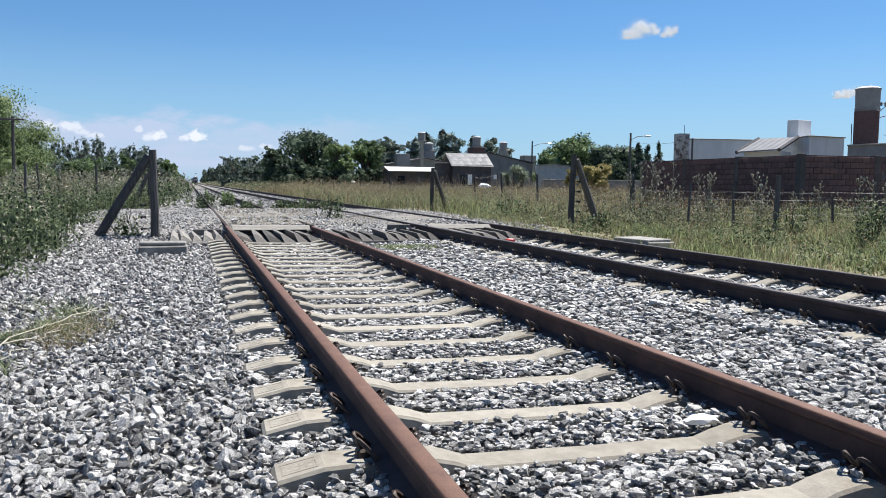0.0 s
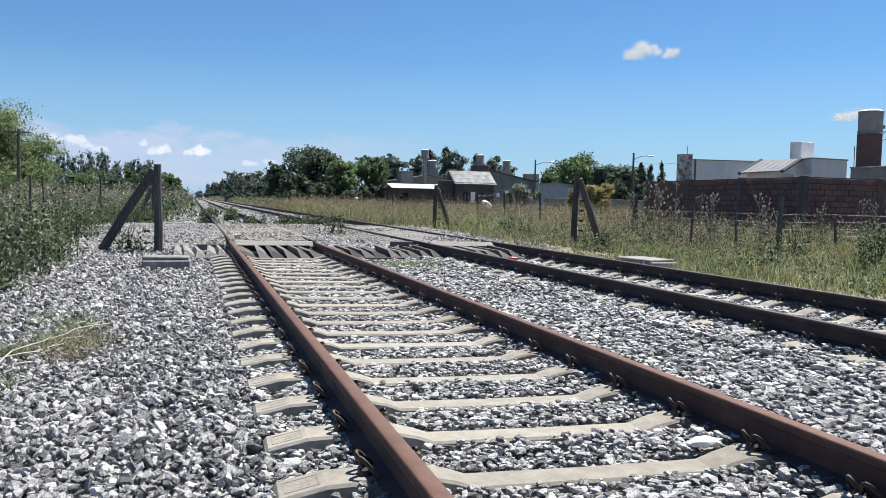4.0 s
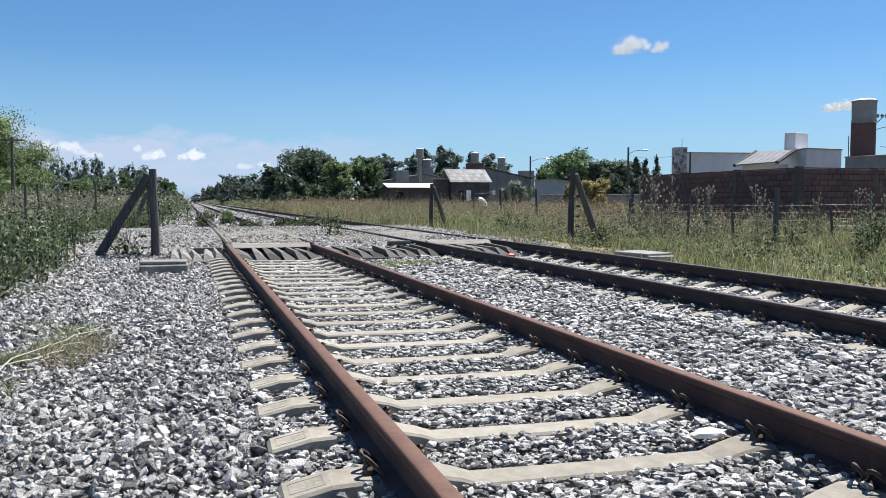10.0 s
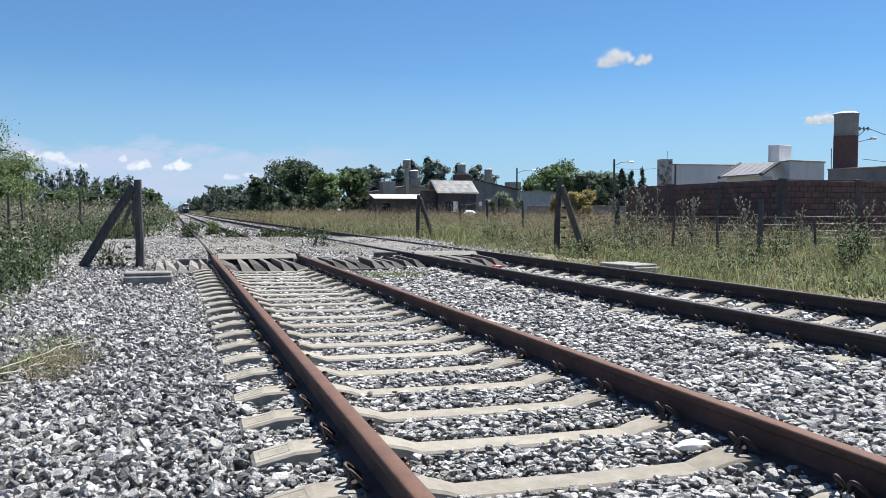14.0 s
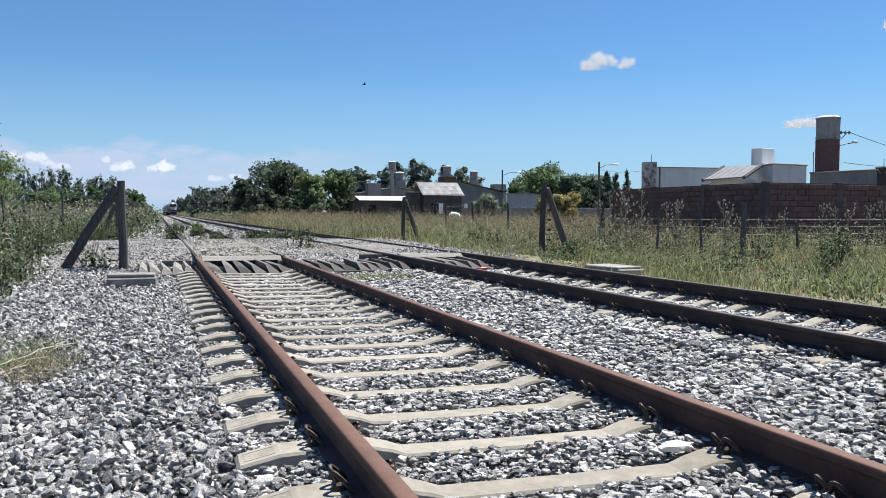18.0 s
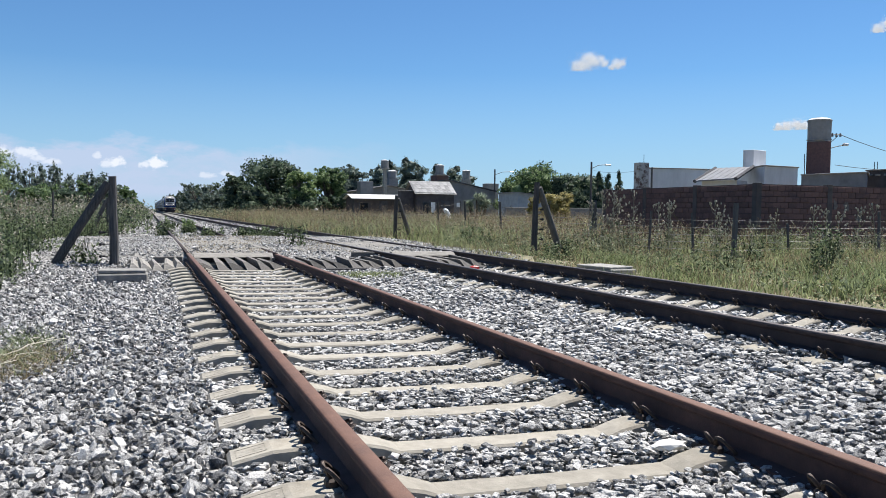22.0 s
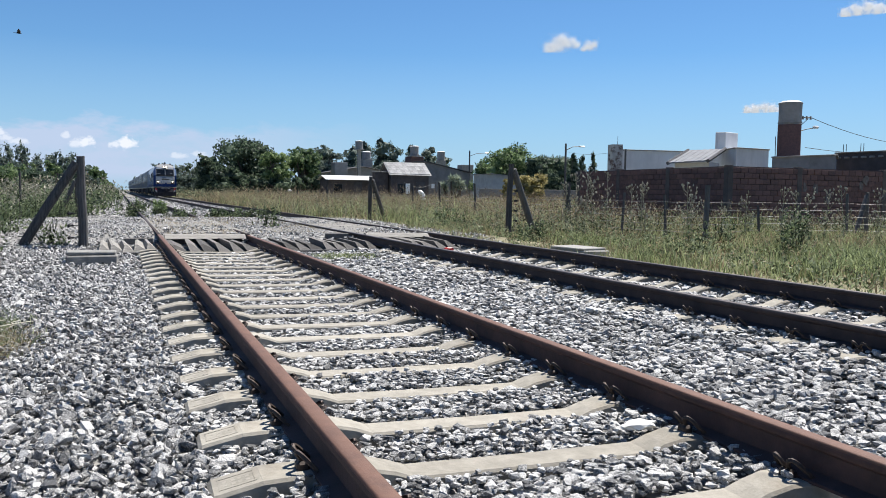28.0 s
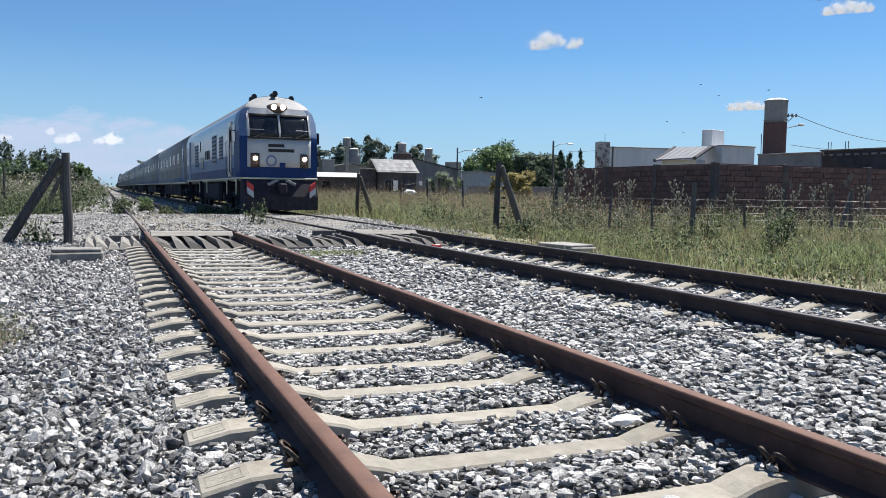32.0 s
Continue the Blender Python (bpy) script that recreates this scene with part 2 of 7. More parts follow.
FLAKED_PLASTER = material("plaster_flaked_off_brick", (0.36, 0.355, 0.345), (0.50, 0.495, 0.48), scale=3, rough=0.9, bump=0.3, bump_scale=30, stain=(0.10, 0.062, 0.054), stain_scale=3.2, stain_at=0.47)
# two close dark browns for whole house walls and the garden wall's posts
DARK_WALL = material("dark_brown_wall", (0.056, 0.047, 0.047), (0.105, 0.090, 0.087), scale=1.8, rough=0.9, bump=0.2, bump_scale=40)
ZINC = material("zinc_sheet", (0.19, 0.19, 0.195), (0.36, 0.36, 0.36), scale=2.5, rough=0.75, metal=0.1, stain=(0.15, 0.135, 0.12), stain_scale=1.3, stain_at=0.56)
ZINC_SHEET = material("zinc_roof_sheet", (0.15, 0.15, 0.155), (0.34, 0.34, 0.335), scale=2.5, rough=0.8, metal=0.1, random_tint=0.25)
MORTAR_SMEAR = material("mortar_smear", (0.085, 0.070, 0.068), (0.17, 0.155, 0.15), scale=9, rough=0.95, bump=0.4, bump_scale=60)
BLUE_WALL = material("blue_grey_wall", (0.29, 0.32, 0.345), (0.41, 0.44, 0.47), scale=2.0, rough=0.85, bump=0.2, bump_scale=40)
PALE_SHEET = material("pale_grey_sheet", (0.125, 0.13, 0.142), (0.19, 0.196, 0.208), scale=2.5, rough=0.7, stain=(0.10, 0.10, 0.105), stain_scale=1.3, stain_at=0.6)
DARK_ROOF = material("dark_sheet_roof", (0.06, 0.06, 0.066), (0.11, 0.11, 0.118), scale=2.5, rough=0.9, spec=0.25)
TANK_GREY = material("grey_fibre_cement_tank", (0.205, 0.203, 0.202), (0.30, 0.295, 0.29), scale=4, rough=0.85, stain=(0.2, 0.19, 0.18), stain_scale=1.4, stain_at=0.6)
GLASS = material("dark_window_glass", (0.012, 0.014, 0.018), (0.03, 0.034, 0.04), scale=2, rough=0.16, spec=0.35)
GRASS_GREEN = leafy("green_grass", (0.078, 0.100, 0.038), (0.370, 0.415, 0.205), through_light=0.48)
GRASS_DRY = leafy("dry_grass", (0.115, 0.092, 0.052), (0.36, 0.295, 0.18), through_light=0.45)
GRASS_BROWN = leafy("brown_grass", (0.085, 0.066, 0.040), (0.36, 0.29, 0.18), through_light=0.4)
SEED_BROWN = leafy("brown_seed", (0.065, 0.043, 0.03), (0.34, 0.26, 0.175), through_light=0.25)
WEED = leafy("roadside_weed", (0.022, 0.036, 0.017), (0.178, 0.222, 0.112), through_light=0.30)
FIELD_WEED = leafy("field_weed", (0.050, 0.063, 0.034), (0.30, 0.325, 0.205), through_light=0.42)
VERGE_LEAF = leafy("verge_leaf", (0.052, 0.071, 0.034), (0.30, 0.34, 0.19), through_light=0.4)
WEED_PALE = leafy("pale_weed", (0.168, 0.1596, 0.1092), (0.3864, 0.3612, 0.2772))
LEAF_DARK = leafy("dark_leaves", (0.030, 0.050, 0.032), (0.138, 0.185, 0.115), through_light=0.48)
LEAF_MID = leafy("mid_leaves", (0.046, 0.080, 0.034), (0.20, 0.275, 0.125), through_light=0.48)
LEAF_BRIGHT = leafy("bright_leaves", (0.070, 0.118, 0.042), (0.285, 0.365, 0.16), through_light=0.48)
LEAF_GREYGREEN = leafy("grey_green_leaves", (0.055, 0.078, 0.064), (0.185, 0.23, 0.185), through_light=0.48)
LEAF_WILLOW = leafy("willow_leaves", (0.080, 0.125, 0.056), (0.31, 0.385, 0.19), through_light=0.5)
LEAF_SILVER = leafy("silvery_leaves", (0.14, 0.175, 0.125), (0.37, 0.42, 0.32), through_light=0.4)
LEAF_YELLOW = leafy("yellowish_leaves", (0.20, 0.17, 0.06), (0.46, 0.40, 0.18), through_light=0.4)
BARK = material("bark", (0.05, 0.04, 0.032), (0.14, 0.115, 0.095), scale=5, rough=0.95, bump=0.8, bump_scale=18, stretch=(3, 3, 0.5))
WHITE_PAINT = material("train_white_paint", (0.37, 0.378, 0.39), (0.47, 0.478, 0.49), scale=1.2, rough=0.35, coat=0.3, stain=(0.33, 0.32, 0.305), stain_scale=0.9, stain_at=0.68)
SILVER_PAINT = material("coach_pale_paint", (0.22, 0.23, 0.23), (0.30, 0.31, 0.308), scale=1.0, rough=0.6, coat=0.0, stain=(0.28, 0.285, 0.28), stain_scale=0.6, stain_at=0.66)
BLUE_PAINT = material("train_blue_paint", (0.002, 0.020, 0.098), (0.004, 0.033, 0.145), scale=1.4, rough=0.5, coat=0.0, spec=0.3)
PALE_BLUE = material("train_grey_blue_paint", (0.085, 0.14, 0.25), (0.12, 0.185, 0.31), scale=1.4, rough=0.5, coat=0.0)
ROOF_PAINT = material("train_roof_grey", (0.16, 0.163, 0.168), (0.26, 0.263, 0.268), scale=1.5, rough=0.6, stain=(0.2, 0.19, 0.18), stain_scale=0.7, stain_at=0.6)
UNDER = material("underframe_black", (0.014, 0.014, 0.020), (0.034, 0.032, 0.041), scale=6, rough=0.8, spec=0.25)
YELLOW_LINE = material("cream_stripe_paint", (0.5, 0.48, 0.33), (0.6, 0.57, 0.40), scale=4, rough=0.5)
RED_PAINT = material("red_paint", (0.40, 0.03, 0.025), (0.55, 0.05, 0.04), scale=6, rough=0.5)
HEADLIGHT = glowing("headlight_lit", (1.0, 0.93, 0.80), 4.0)
LAMP_RECESS = material("lamp_recess_brown", (0.05, 0.032, 0.022), (0.10, 0.065, 0.045), scale=8, rough=0.6)
STREETLAMP = material("lamp_head_grey", (0.5, 0.5, 0.5), (0.65, 0.65, 0.65), scale=9, rough=0.4, metal=0.3)
STRAW = material("bleached_straw", (0.27, 0.25, 0.185), (0.46, 0.43, 0.335), scale=30, rough=0.6, stretch=(1, 0.2, 1))
RED_LITTER = material("red_plastic", (0.55, 0.03, 0.03), (0.70, 0.06, 0.05), scale=15, rough=0.4)
WHITE_LITTER = material("white_plastic", (0.72, 0.72, 0.72), (0.82, 0.82, 0.82), scale=12, rough=0.45)
BIRD_BLACK = material("dark_feathers", (0.008, 0.008, 0.01), (0.022, 0.022, 0.025), scale=30, rough=0.7)
# emission stands in for the sunlight scattered inside the clouds
CLOUD = glowing("cloud_glow", (0.50, 0.51, 0.53), 0.36)
PALE_STONE = material("pale_stone", (0.55, 0.54, 0.50), (0.70, 0.69, 0.65), scale=12, rough=0.85, bump=0.3)


def ground_material():
    """Ballast, trodden earth and grassy soil, told apart by where they lie, with uneven edges."""
    m = bpy.data.materials.new("ground_surface")
    m.use_nodes = True
    nt = m.node_tree
    b = nt.nodes["Principled BSDF"]
    b.inputs["Roughness"].default_value = 0.95
    geo = nt.nodes.new("ShaderNodeNewGeometry")
    sep = nt.nodes.new("ShaderNodeSeparateXYZ")
    nt.links.new(geo.outputs["Position"], sep.inputs[0])

    def math_node(op, a, c, clamp=False):
        n = nt.nodes.new("ShaderNodeMath")
        n.operation, n.use_clamp = op, clamp
        for i, v in enumerate((a, c)):
            if isinstance(v, (int, float)):
                n.inputs[i].default_value = v
            else:
                nt.links.new(v, n.inputs[i])
        return n.outputs[0]

    def tex(kind, scale, detail=5):
        n = nt.nodes.new(kind)
        n.inputs["Scale"].default_value = scale
        if kind == "ShaderNodeTexNoise":
            n.inputs["Detail"].default_value = detail
        nt.links.new(geo.outputs["Position"], n.inputs["Vector"])
        return n

    def ramp(fac, *stops):
        r = nt.nodes.new("ShaderNodeValToRGB")
        while len(r.color_ramp.elements) < len(stops):
            r.color_ramp.elements.new(0.5)
        for e, (p, c) in zip(r.color_ramp.elements, stops):
            e.position, e.color = p, (*c, 1)
        nt.links.new(fac, r.inputs[0])
        return r.outputs[0]

    def mix(fac, a, c):
        n = nt.nodes.new("ShaderNodeMix")
        n.data_type = "RGBA"
        nt.links.new(fac, n.inputs["Factor"])
        nt.links.new(a, n.inputs["A"])
        nt.links.new(c, n.inputs["B"])
        return n.outputs["Result"]

    wob = tex("ShaderNodeTexNoise", 0.7).outputs["Fac"]
    x = math_node("ADD", sep.outputs["X"], math_node("MULTIPLY", math_node("SUBTRACT", wob, 0.5), 2.2))
    vor = tex("ShaderNodeTexVoronoi", 16)
    stones = ramp(vor.outputs["Color"], (0.1, (0.05, 0.05, 0.05)), (0.5, (0.18, 0.175, 0.17)), (0.9, (0.35, 0.345, 0.33)))
    earth = ramp(tex("ShaderNodeTexNoise", 3.5, 8).outputs["Fac"], (0.3, (0.14, 0.131, 0.116)), (0.7, (0.27, 0.254, 0.226)))
    soil = ramp(tex("ShaderNodeTexNoise", 1.2, 8).outputs["Fac"], (0.3, (0.075, 0.08, 0.038)), (0.5, (0.17, 0.155, 0.09)), (0.7, (0.29, 0.255, 0.165)))
    on_left = math_node("MULTIPLY", math_node("ADD", x, 4.0), 1.6, True)
    on_right = math_node("MULTIPLY", math_node("SUBTRACT", 6.7, x), 1.6, True)
    bed = math_node("MULTIPLY", on_left, on_right)
    cross = math_node("MULTIPLY", math_node("MULTIPLY", math_node("SUBTRACT", sep.outputs["Y"], 13.6), 0.9, True),
                      math_node("MULTIPLY", math_node("SUBTRACT", 400.0, sep.outputs["Y"]), 0.02, True))
    patch = math_node("MULTIPLY", math_node("SUBTRACT", tex("ShaderNodeTexNoise", 0.45).outputs["Fac"], 0.33), 6.0, True)
    cross = math_node("MULTIPLY", cross, patch)
    col = mix(bed, soil, mix(cross, stones, earth))
    nt.links.new(col, b.inputs["Base Color"])
    bp = nt.nodes.new("ShaderNodeBump")
    bp.inputs["Strength"].default_value, bp.inputs["Distance"].default_value = 0.9, 0.03
    nt.links.new(vor.outputs["Distance"], bp.inputs["Height"])
    nt.links.new(bp.outputs[0], b.inputs["Normal"])
    return m


GROUND = ground_material()


# ---- builders ----
def mesh_object(name, bm, mat, parent=None):
    me = bpy.data.meshes.new(name)
    bm.to_mesh(me)
    bm.free()
    for m in mat if isinstance(mat, (list, tuple)) else (mat,):
        me.materials.append(m)
    ob = new(name, me)
    if parent is not None:
        ob.parent = parent
    return ob


def part(name, bm, mat, parent, label=""):
    ob = mesh_object(name, bm, mat, parent)
    return tagged(ob, label) if label else ob


def thing(name, label, category, group="", kind="", at=(0, 0, 0), rz=0):
    ob = new(name)
    ob.empty_display_size = 0.1
    ob.matrix_basis = pose(*at, 0, 0, rz)
    return tagged(ob, label, category, group, kind)


def arrays(name, verts, faces, mat, parent=None, smooth=False):
    """A mesh object from numpy arrays: verts (n, 3), faces (m, k)."""
    me = bpy.data.meshes.new(name)
    verts, faces = np.asarray(verts, np.float32), np.asarray(faces, np.int32)
    me.vertices.add(len(verts))
    me.vertices.foreach_set("co", verts.ravel())
    k = faces.shape[1]
    me.loops.add(faces.size)
    me.loops.foreach_set("vertex_index", faces.ravel())
    me.polygons.add(len(faces))
    me.polygons.foreach_set("loop_start", np.arange(0, faces.size, k, dtype=np.int32))
    me.polygons.foreach_set("use_smooth", np.full(len(faces), smooth))
    me.update(calc_edges=True)
    me.materials.append(mat)
    ob = new(name, me)
    if parent is not None:
        ob.parent = parent
    return ob


def box(bm, c, s, bevel=0.0, m=None, mi=0):
    r = bmesh.ops.create_cube(bm, size=1.0, matrix=(m or Matrix()) @ Matrix.Translation(c) @ Matrix.Diagonal((*s, 1)))
    faces = {f for v in r["verts"] for f in v.link_faces}
    for f in faces:
        f.material_index = mi
    if bevel:
        edges = list({e for v in r["verts"] for e in v.link_edges})
        bmesh.ops.bevel(bm, geom=edges, offset=bevel, segments=1, affect="EDGES", clamp_overlap=True)


def cone(bm, a, b, r1, r2, seg=10, mi=0):
    a, b = Vector(a), Vector(b)
    q = (b - a).to_track_quat("Z", "Y").to_matrix().to_4x4()
    r = bmesh.ops.create_cone(bm, cap_ends=True, segments=seg, radius1=r1, radius2=r2, depth=(b - a).length, matrix=Matrix.Translation((a + b) / 2) @ q)
    for v in r["verts"]:
        for f in v.link_faces:
            f.material_index = mi


def tube(bm, pts, radius, seg=6):
    """A round rod along a line of points; radius may be one number or one for each point."""
    pts = [Vector(p) for p in pts]
    radii = radius if isinstance(radius, (list, tuple)) else [radius] * len(pts)
    rings = []
    for i, p in enumerate(pts):
        d = (pts[min(i + 1, len(pts) - 1)] - pts[max(i - 1, 0)]).normalized()
        side = d.cross(Vector((0.13, 0.31, 1)) if abs(d.z) < 0.95 else Vector((1, 0.2, 0))).normalized()
        up = d.cross(side)
        rings.append([bm.verts.new(p + (side * math.cos(a) + up * math.sin(a)) * radii[i]) for a in [2 * math.pi * k / seg for k in range(seg)]])
    for a, b in zip(rings, rings[1:]):
        for k in range(seg):
            bm.faces.new((a[k], a[(k + 1) % seg], b[(k + 1) % seg], b[k]))
    bm.faces.new(rings[0][::-1])
    bm.faces.new(rings[-1])


def extrude_profile(bm, outline, a, b, axis="y", mi=0):
    """Sweeps a closed outline [(u, w)] from a to b along y (u is x, w is z) or along x (u is y)."""
    at = (lambda u, w, t: (u, t, w)) if axis == "y" else (lambda u, w, t: (t, u, w))
    r1 = [bm.verts.new(at(u, w, a)) for u, w in outline]
    r2 = [bm.verts.new(at(u, w, b)) for u, w in outline]
    n = len(outline)
    fs = [bm.faces.new((r1[i], r1[(i + 1) % n], r2[(i + 1) % n], r2[i])) for i in range(n)]
    fs += [bm.faces.new(r1[::-1]), bm.faces.new(r2)]
    for f in fs:
        f.material_index = mi
    bmesh.ops.recalc_face_normals(bm, faces=fs)


def roughen(bm, amount, scale=6.0):
    for v in bm.verts:
        n = noise.noise_vector(v.co * scale)
        v.co += n * amount


def scatter(name, templates, pos, size, mat, rng, flat=0.7, tilt=0.5):
    """Many small pieces as one mesh: templates [(verts, tris)], pos (n, 3), size (n,)."""
    which = rng.integers(0, len(templates), len(pos))
    vs, fs, base = [], [], 0
    for k, (tv, tf) in enumerate(templates):
        sel = np.nonzero(which == k)[0]
        if not len(sel):
            continue
        n = len(sel)
        turn = tilt[sel] if isinstance(tilt, np.ndarray) else tilt
        yaw, tx, ty = rng.uniform(0, 2 * np.pi, n), rng.normal(0, 1, n) * turn, rng.normal(0, 1, n) * turn
        sc = size[sel][:, None] * rng.uniform(0.75, 1.25, (n, 3)) * np.array([1, 1, flat])
        p = tv[None] * sc[:, None, :]
        for ang, (i, j) in ((tx, (1, 2)), (ty, (0, 2)), (yaw, (0, 1))):
            c, s = np.cos(ang)[:, None], np.sin(ang)[:, None]
            a, b = p[..., i] * c - p[..., j] * s, p[..., i] * s + p[..., j] * c
            p[..., i], p[..., j] = a, b
        p += pos[sel][:, None, :]
        vs.append(p.reshape(-1, 3))
        fs.append((tf[None] + (base + np.arange(n) * len(tv))[:, None, None]).reshape(-1, 3))
        base += n * len(tv)
    return arrays(name, np.concatenate(vs), np.concatenate(fs), mat)


def stone_templates(count, points, seed):
    rng = random.Random(seed)
    out = []
    for _ in range(count):
        bm = bmesh.new()
        sx, sy, sz = rng.uniform(0.52, 0.66), rng.uniform(0.38, 0.50), rng.uniform(0.34, 0.46)
        for k in range(points):
            w = 1 - 2 * (k + 0.5) / points
            a = k * 2.39996 + rng.uniform(-0.4, 0.4)
            w = max(-1, min(1, w + rng.uniform(-0.12, 0.12)))
            r = math.sqrt(1 - w * w)
            v = Vector((math.cos(a) * r, math.sin(a) * r, w))
            v = Vector([math.copysign(abs(c) ** 0.6, c) for c in v]) * rng.uniform(0.80, 0.96)
            bm.verts.new((v.x * sx, v.y * sy, v.z * sz))
        r = bmesh.ops.convex_hull(bm, input=bm.verts[:])
        bmesh.ops.delete(bm, geom=[v for v in bm.verts if not v.link_faces], context="VERTS")
        bmesh.ops.triangulate(bm, faces=bm.faces[:])
        bm.verts.index_update()
        out.append((np.array([v.co[:] for v in bm.verts]), np.array([[v.index for v in f.verts] for f in bm.faces])))
        bm.free()
    return out


def blades(name, pos, height, width, lean, mat, rng, parent=None, curl=0.5):
    """Grass: each blade a bent, tapering strip of two quads and a tip."""
    n = len(pos)
    a, b = rng.uniform(0, 2 * np.pi, n), rng.uniform(0, 2 * np.pi, n)
    side = np.stack([np.cos(a), np.sin(a), np.zeros(n)], 1) * (width / 2)[:, None]
    out = np.stack([np.cos(b), np.sin(b), np.zeros(n)], 1) * (lean * height)[:, None]
    up = np.zeros((n, 3))
    up[:, 2] = height
    m1, tip = pos + up * 0.55 + out * (0.55 * (1 - curl)), pos + up * 0.97 + out
    v = np.stack([pos - side, pos + side, m1 - side * 0.75, m1 + side * 0.75, tip], 1).reshape(-1, 3)
    k = (np.arange(n) * 5)[:, None, None]
    f = (np.array([[0, 1, 3], [0, 3, 2], [2, 3, 4]])[None] + k).reshape(-1, 3)
    return arrays(name, v, f, mat, parent)


def leaves(name, pos, size, mat, rng, parent=None, long=1.6, droop=0.0, aim=None):
    """Leaves as rhombs of random turn, or turned about the directions aim."""
    n = len(pos)
    u = rng.normal(size=(n, 3))
    u[:, 2] -= droop
    if aim is not None:
        u = u * 0.45 + aim
    u /= np.linalg.norm(u, axis=1)[:, None]
    w = np.cross(u, rng.normal(size=(n, 3)))
    w /= np.linalg.norm(w, axis=1)[:, None] + 1e-9
    s = np.asarray(size)[:, None] * np.ones((n, 1))
    v = np.stack([pos - u * s * long / 2, pos + w * s / 2, pos + u * s * long / 2, pos - w * s / 2], 1).reshape(-1, 3)
    f = (np.array([[0, 1, 2, 3]])[None] + (np.arange(n) * 4)[:, None, None]).reshape(-1, 4)
    return arrays(name, v, f, mat, parent)


# ---- the ground and the ballast ----
ZR = 0.20          # rail top
CANT = -0.0163     # near track: fall to the far side, metres a metre
SKEW = -0.0208     # near track: sleepers lie askew
DX, DA = 4.083, -0.0035   # main line: place of its first rail and its slight turn to the near track
PITCH = 0.592      # sleeper spacing


def smooth(a, b, v):
    t = np.clip((v - a) / (b - a), 0, 1)
    return t * t * (3 - 2 * t)


def ground_z(x, y):
    x, y = np.asarray(x, float), np.asarray(y, float)
    z = np.full(np.broadcast(x, y).shape, -0.062)
    z = z - 0.05 * smooth(6.3, 7.5, x) - 0.04 * smooth(-2.5, -4.5, x)
    cross = smooth(12.9, 14.4, y) * (1 - smooth(24, 31, y)) * smooth(-5, -3, x) * (1 - smooth(7.0, 9.5, x))
    sunk = smooth(14.6, 16.2, y) * (1 - smooth(22.5, 26.5, y)) * smooth(-1.6, -0.7, x) * (1 - smooth(2.5, 3.3, x))
    return z + cross * 0.222 + sunk * 0.036


def build_ground():
    xs = np.unique(np.concatenate([np.linspace(-14, 22, 91), np.linspace(-80, 100, 61), [-3000, -1500, -700, -300, -150, 200, 400, 900, 1800, 3200]]))
    ys = np.unique(np.concatenate([np.linspace(-8, 50, 117), np.linspace(50, 200, 41), [-2500, -1000, -300, -80, -25, 300, 450, 700, 1100, 1800, 2800, 4200]]))
    X, Y = np.meshgrid(xs, ys)
    Z = ground_z(X, Y)
    near = (np.abs(X) < 60) & (Y > -20) & (Y < 120) & ~((np.abs(X - 3) < 4.5) & (Y > 12) & (Y < 32))
    bump = np.array([noise.noise((a * 0.9, b * 0.9, 0.3)) for a, b in zip(X.ravel(), Y.ravel())]).reshape(X.shape)
    Z = Z + bump * 0.03 * near * np.where((X > -4) & (X < 7.5) & (Y < 13), 0.25, 1.0)
    v = np.stack([X, Y, Z], -1).reshape(-1, 3)
    i = np.arange((len(ys) - 1) * len(xs)).reshape(len(ys) - 1, len(xs))[:, :-1].ravel()
    f = np.stack([i, i + 1, i + 1 + len(xs), i + len(xs)], 1)
    tagged(arrays("ground", v, f, GROUND, smooth=True), "flat ground of ballast, trodden earth and grassy soil", "ground", kind="structure")


build_ground()


def in_sleeper(x, y):
    """True where a sleeper of either track stands in the ballast."""
    k = (y + 0.12 - SKEW * x) / PITCH
    near = (np.abs(k - np.round(k)) * PITCH < 0.100) & (((x > -0.475) & (x < -0.25)) | ((x > 0.06) & (x < 1.58)))
    xd = x - DX - DA * y
    k = (y + 0.30) / PITCH
    main = (np.abs(k - np.round(k)) * PITCH < 0.108) & (xd > 0.02) & (xd < 1.66)
    return (near | main) & (y < 11.95)


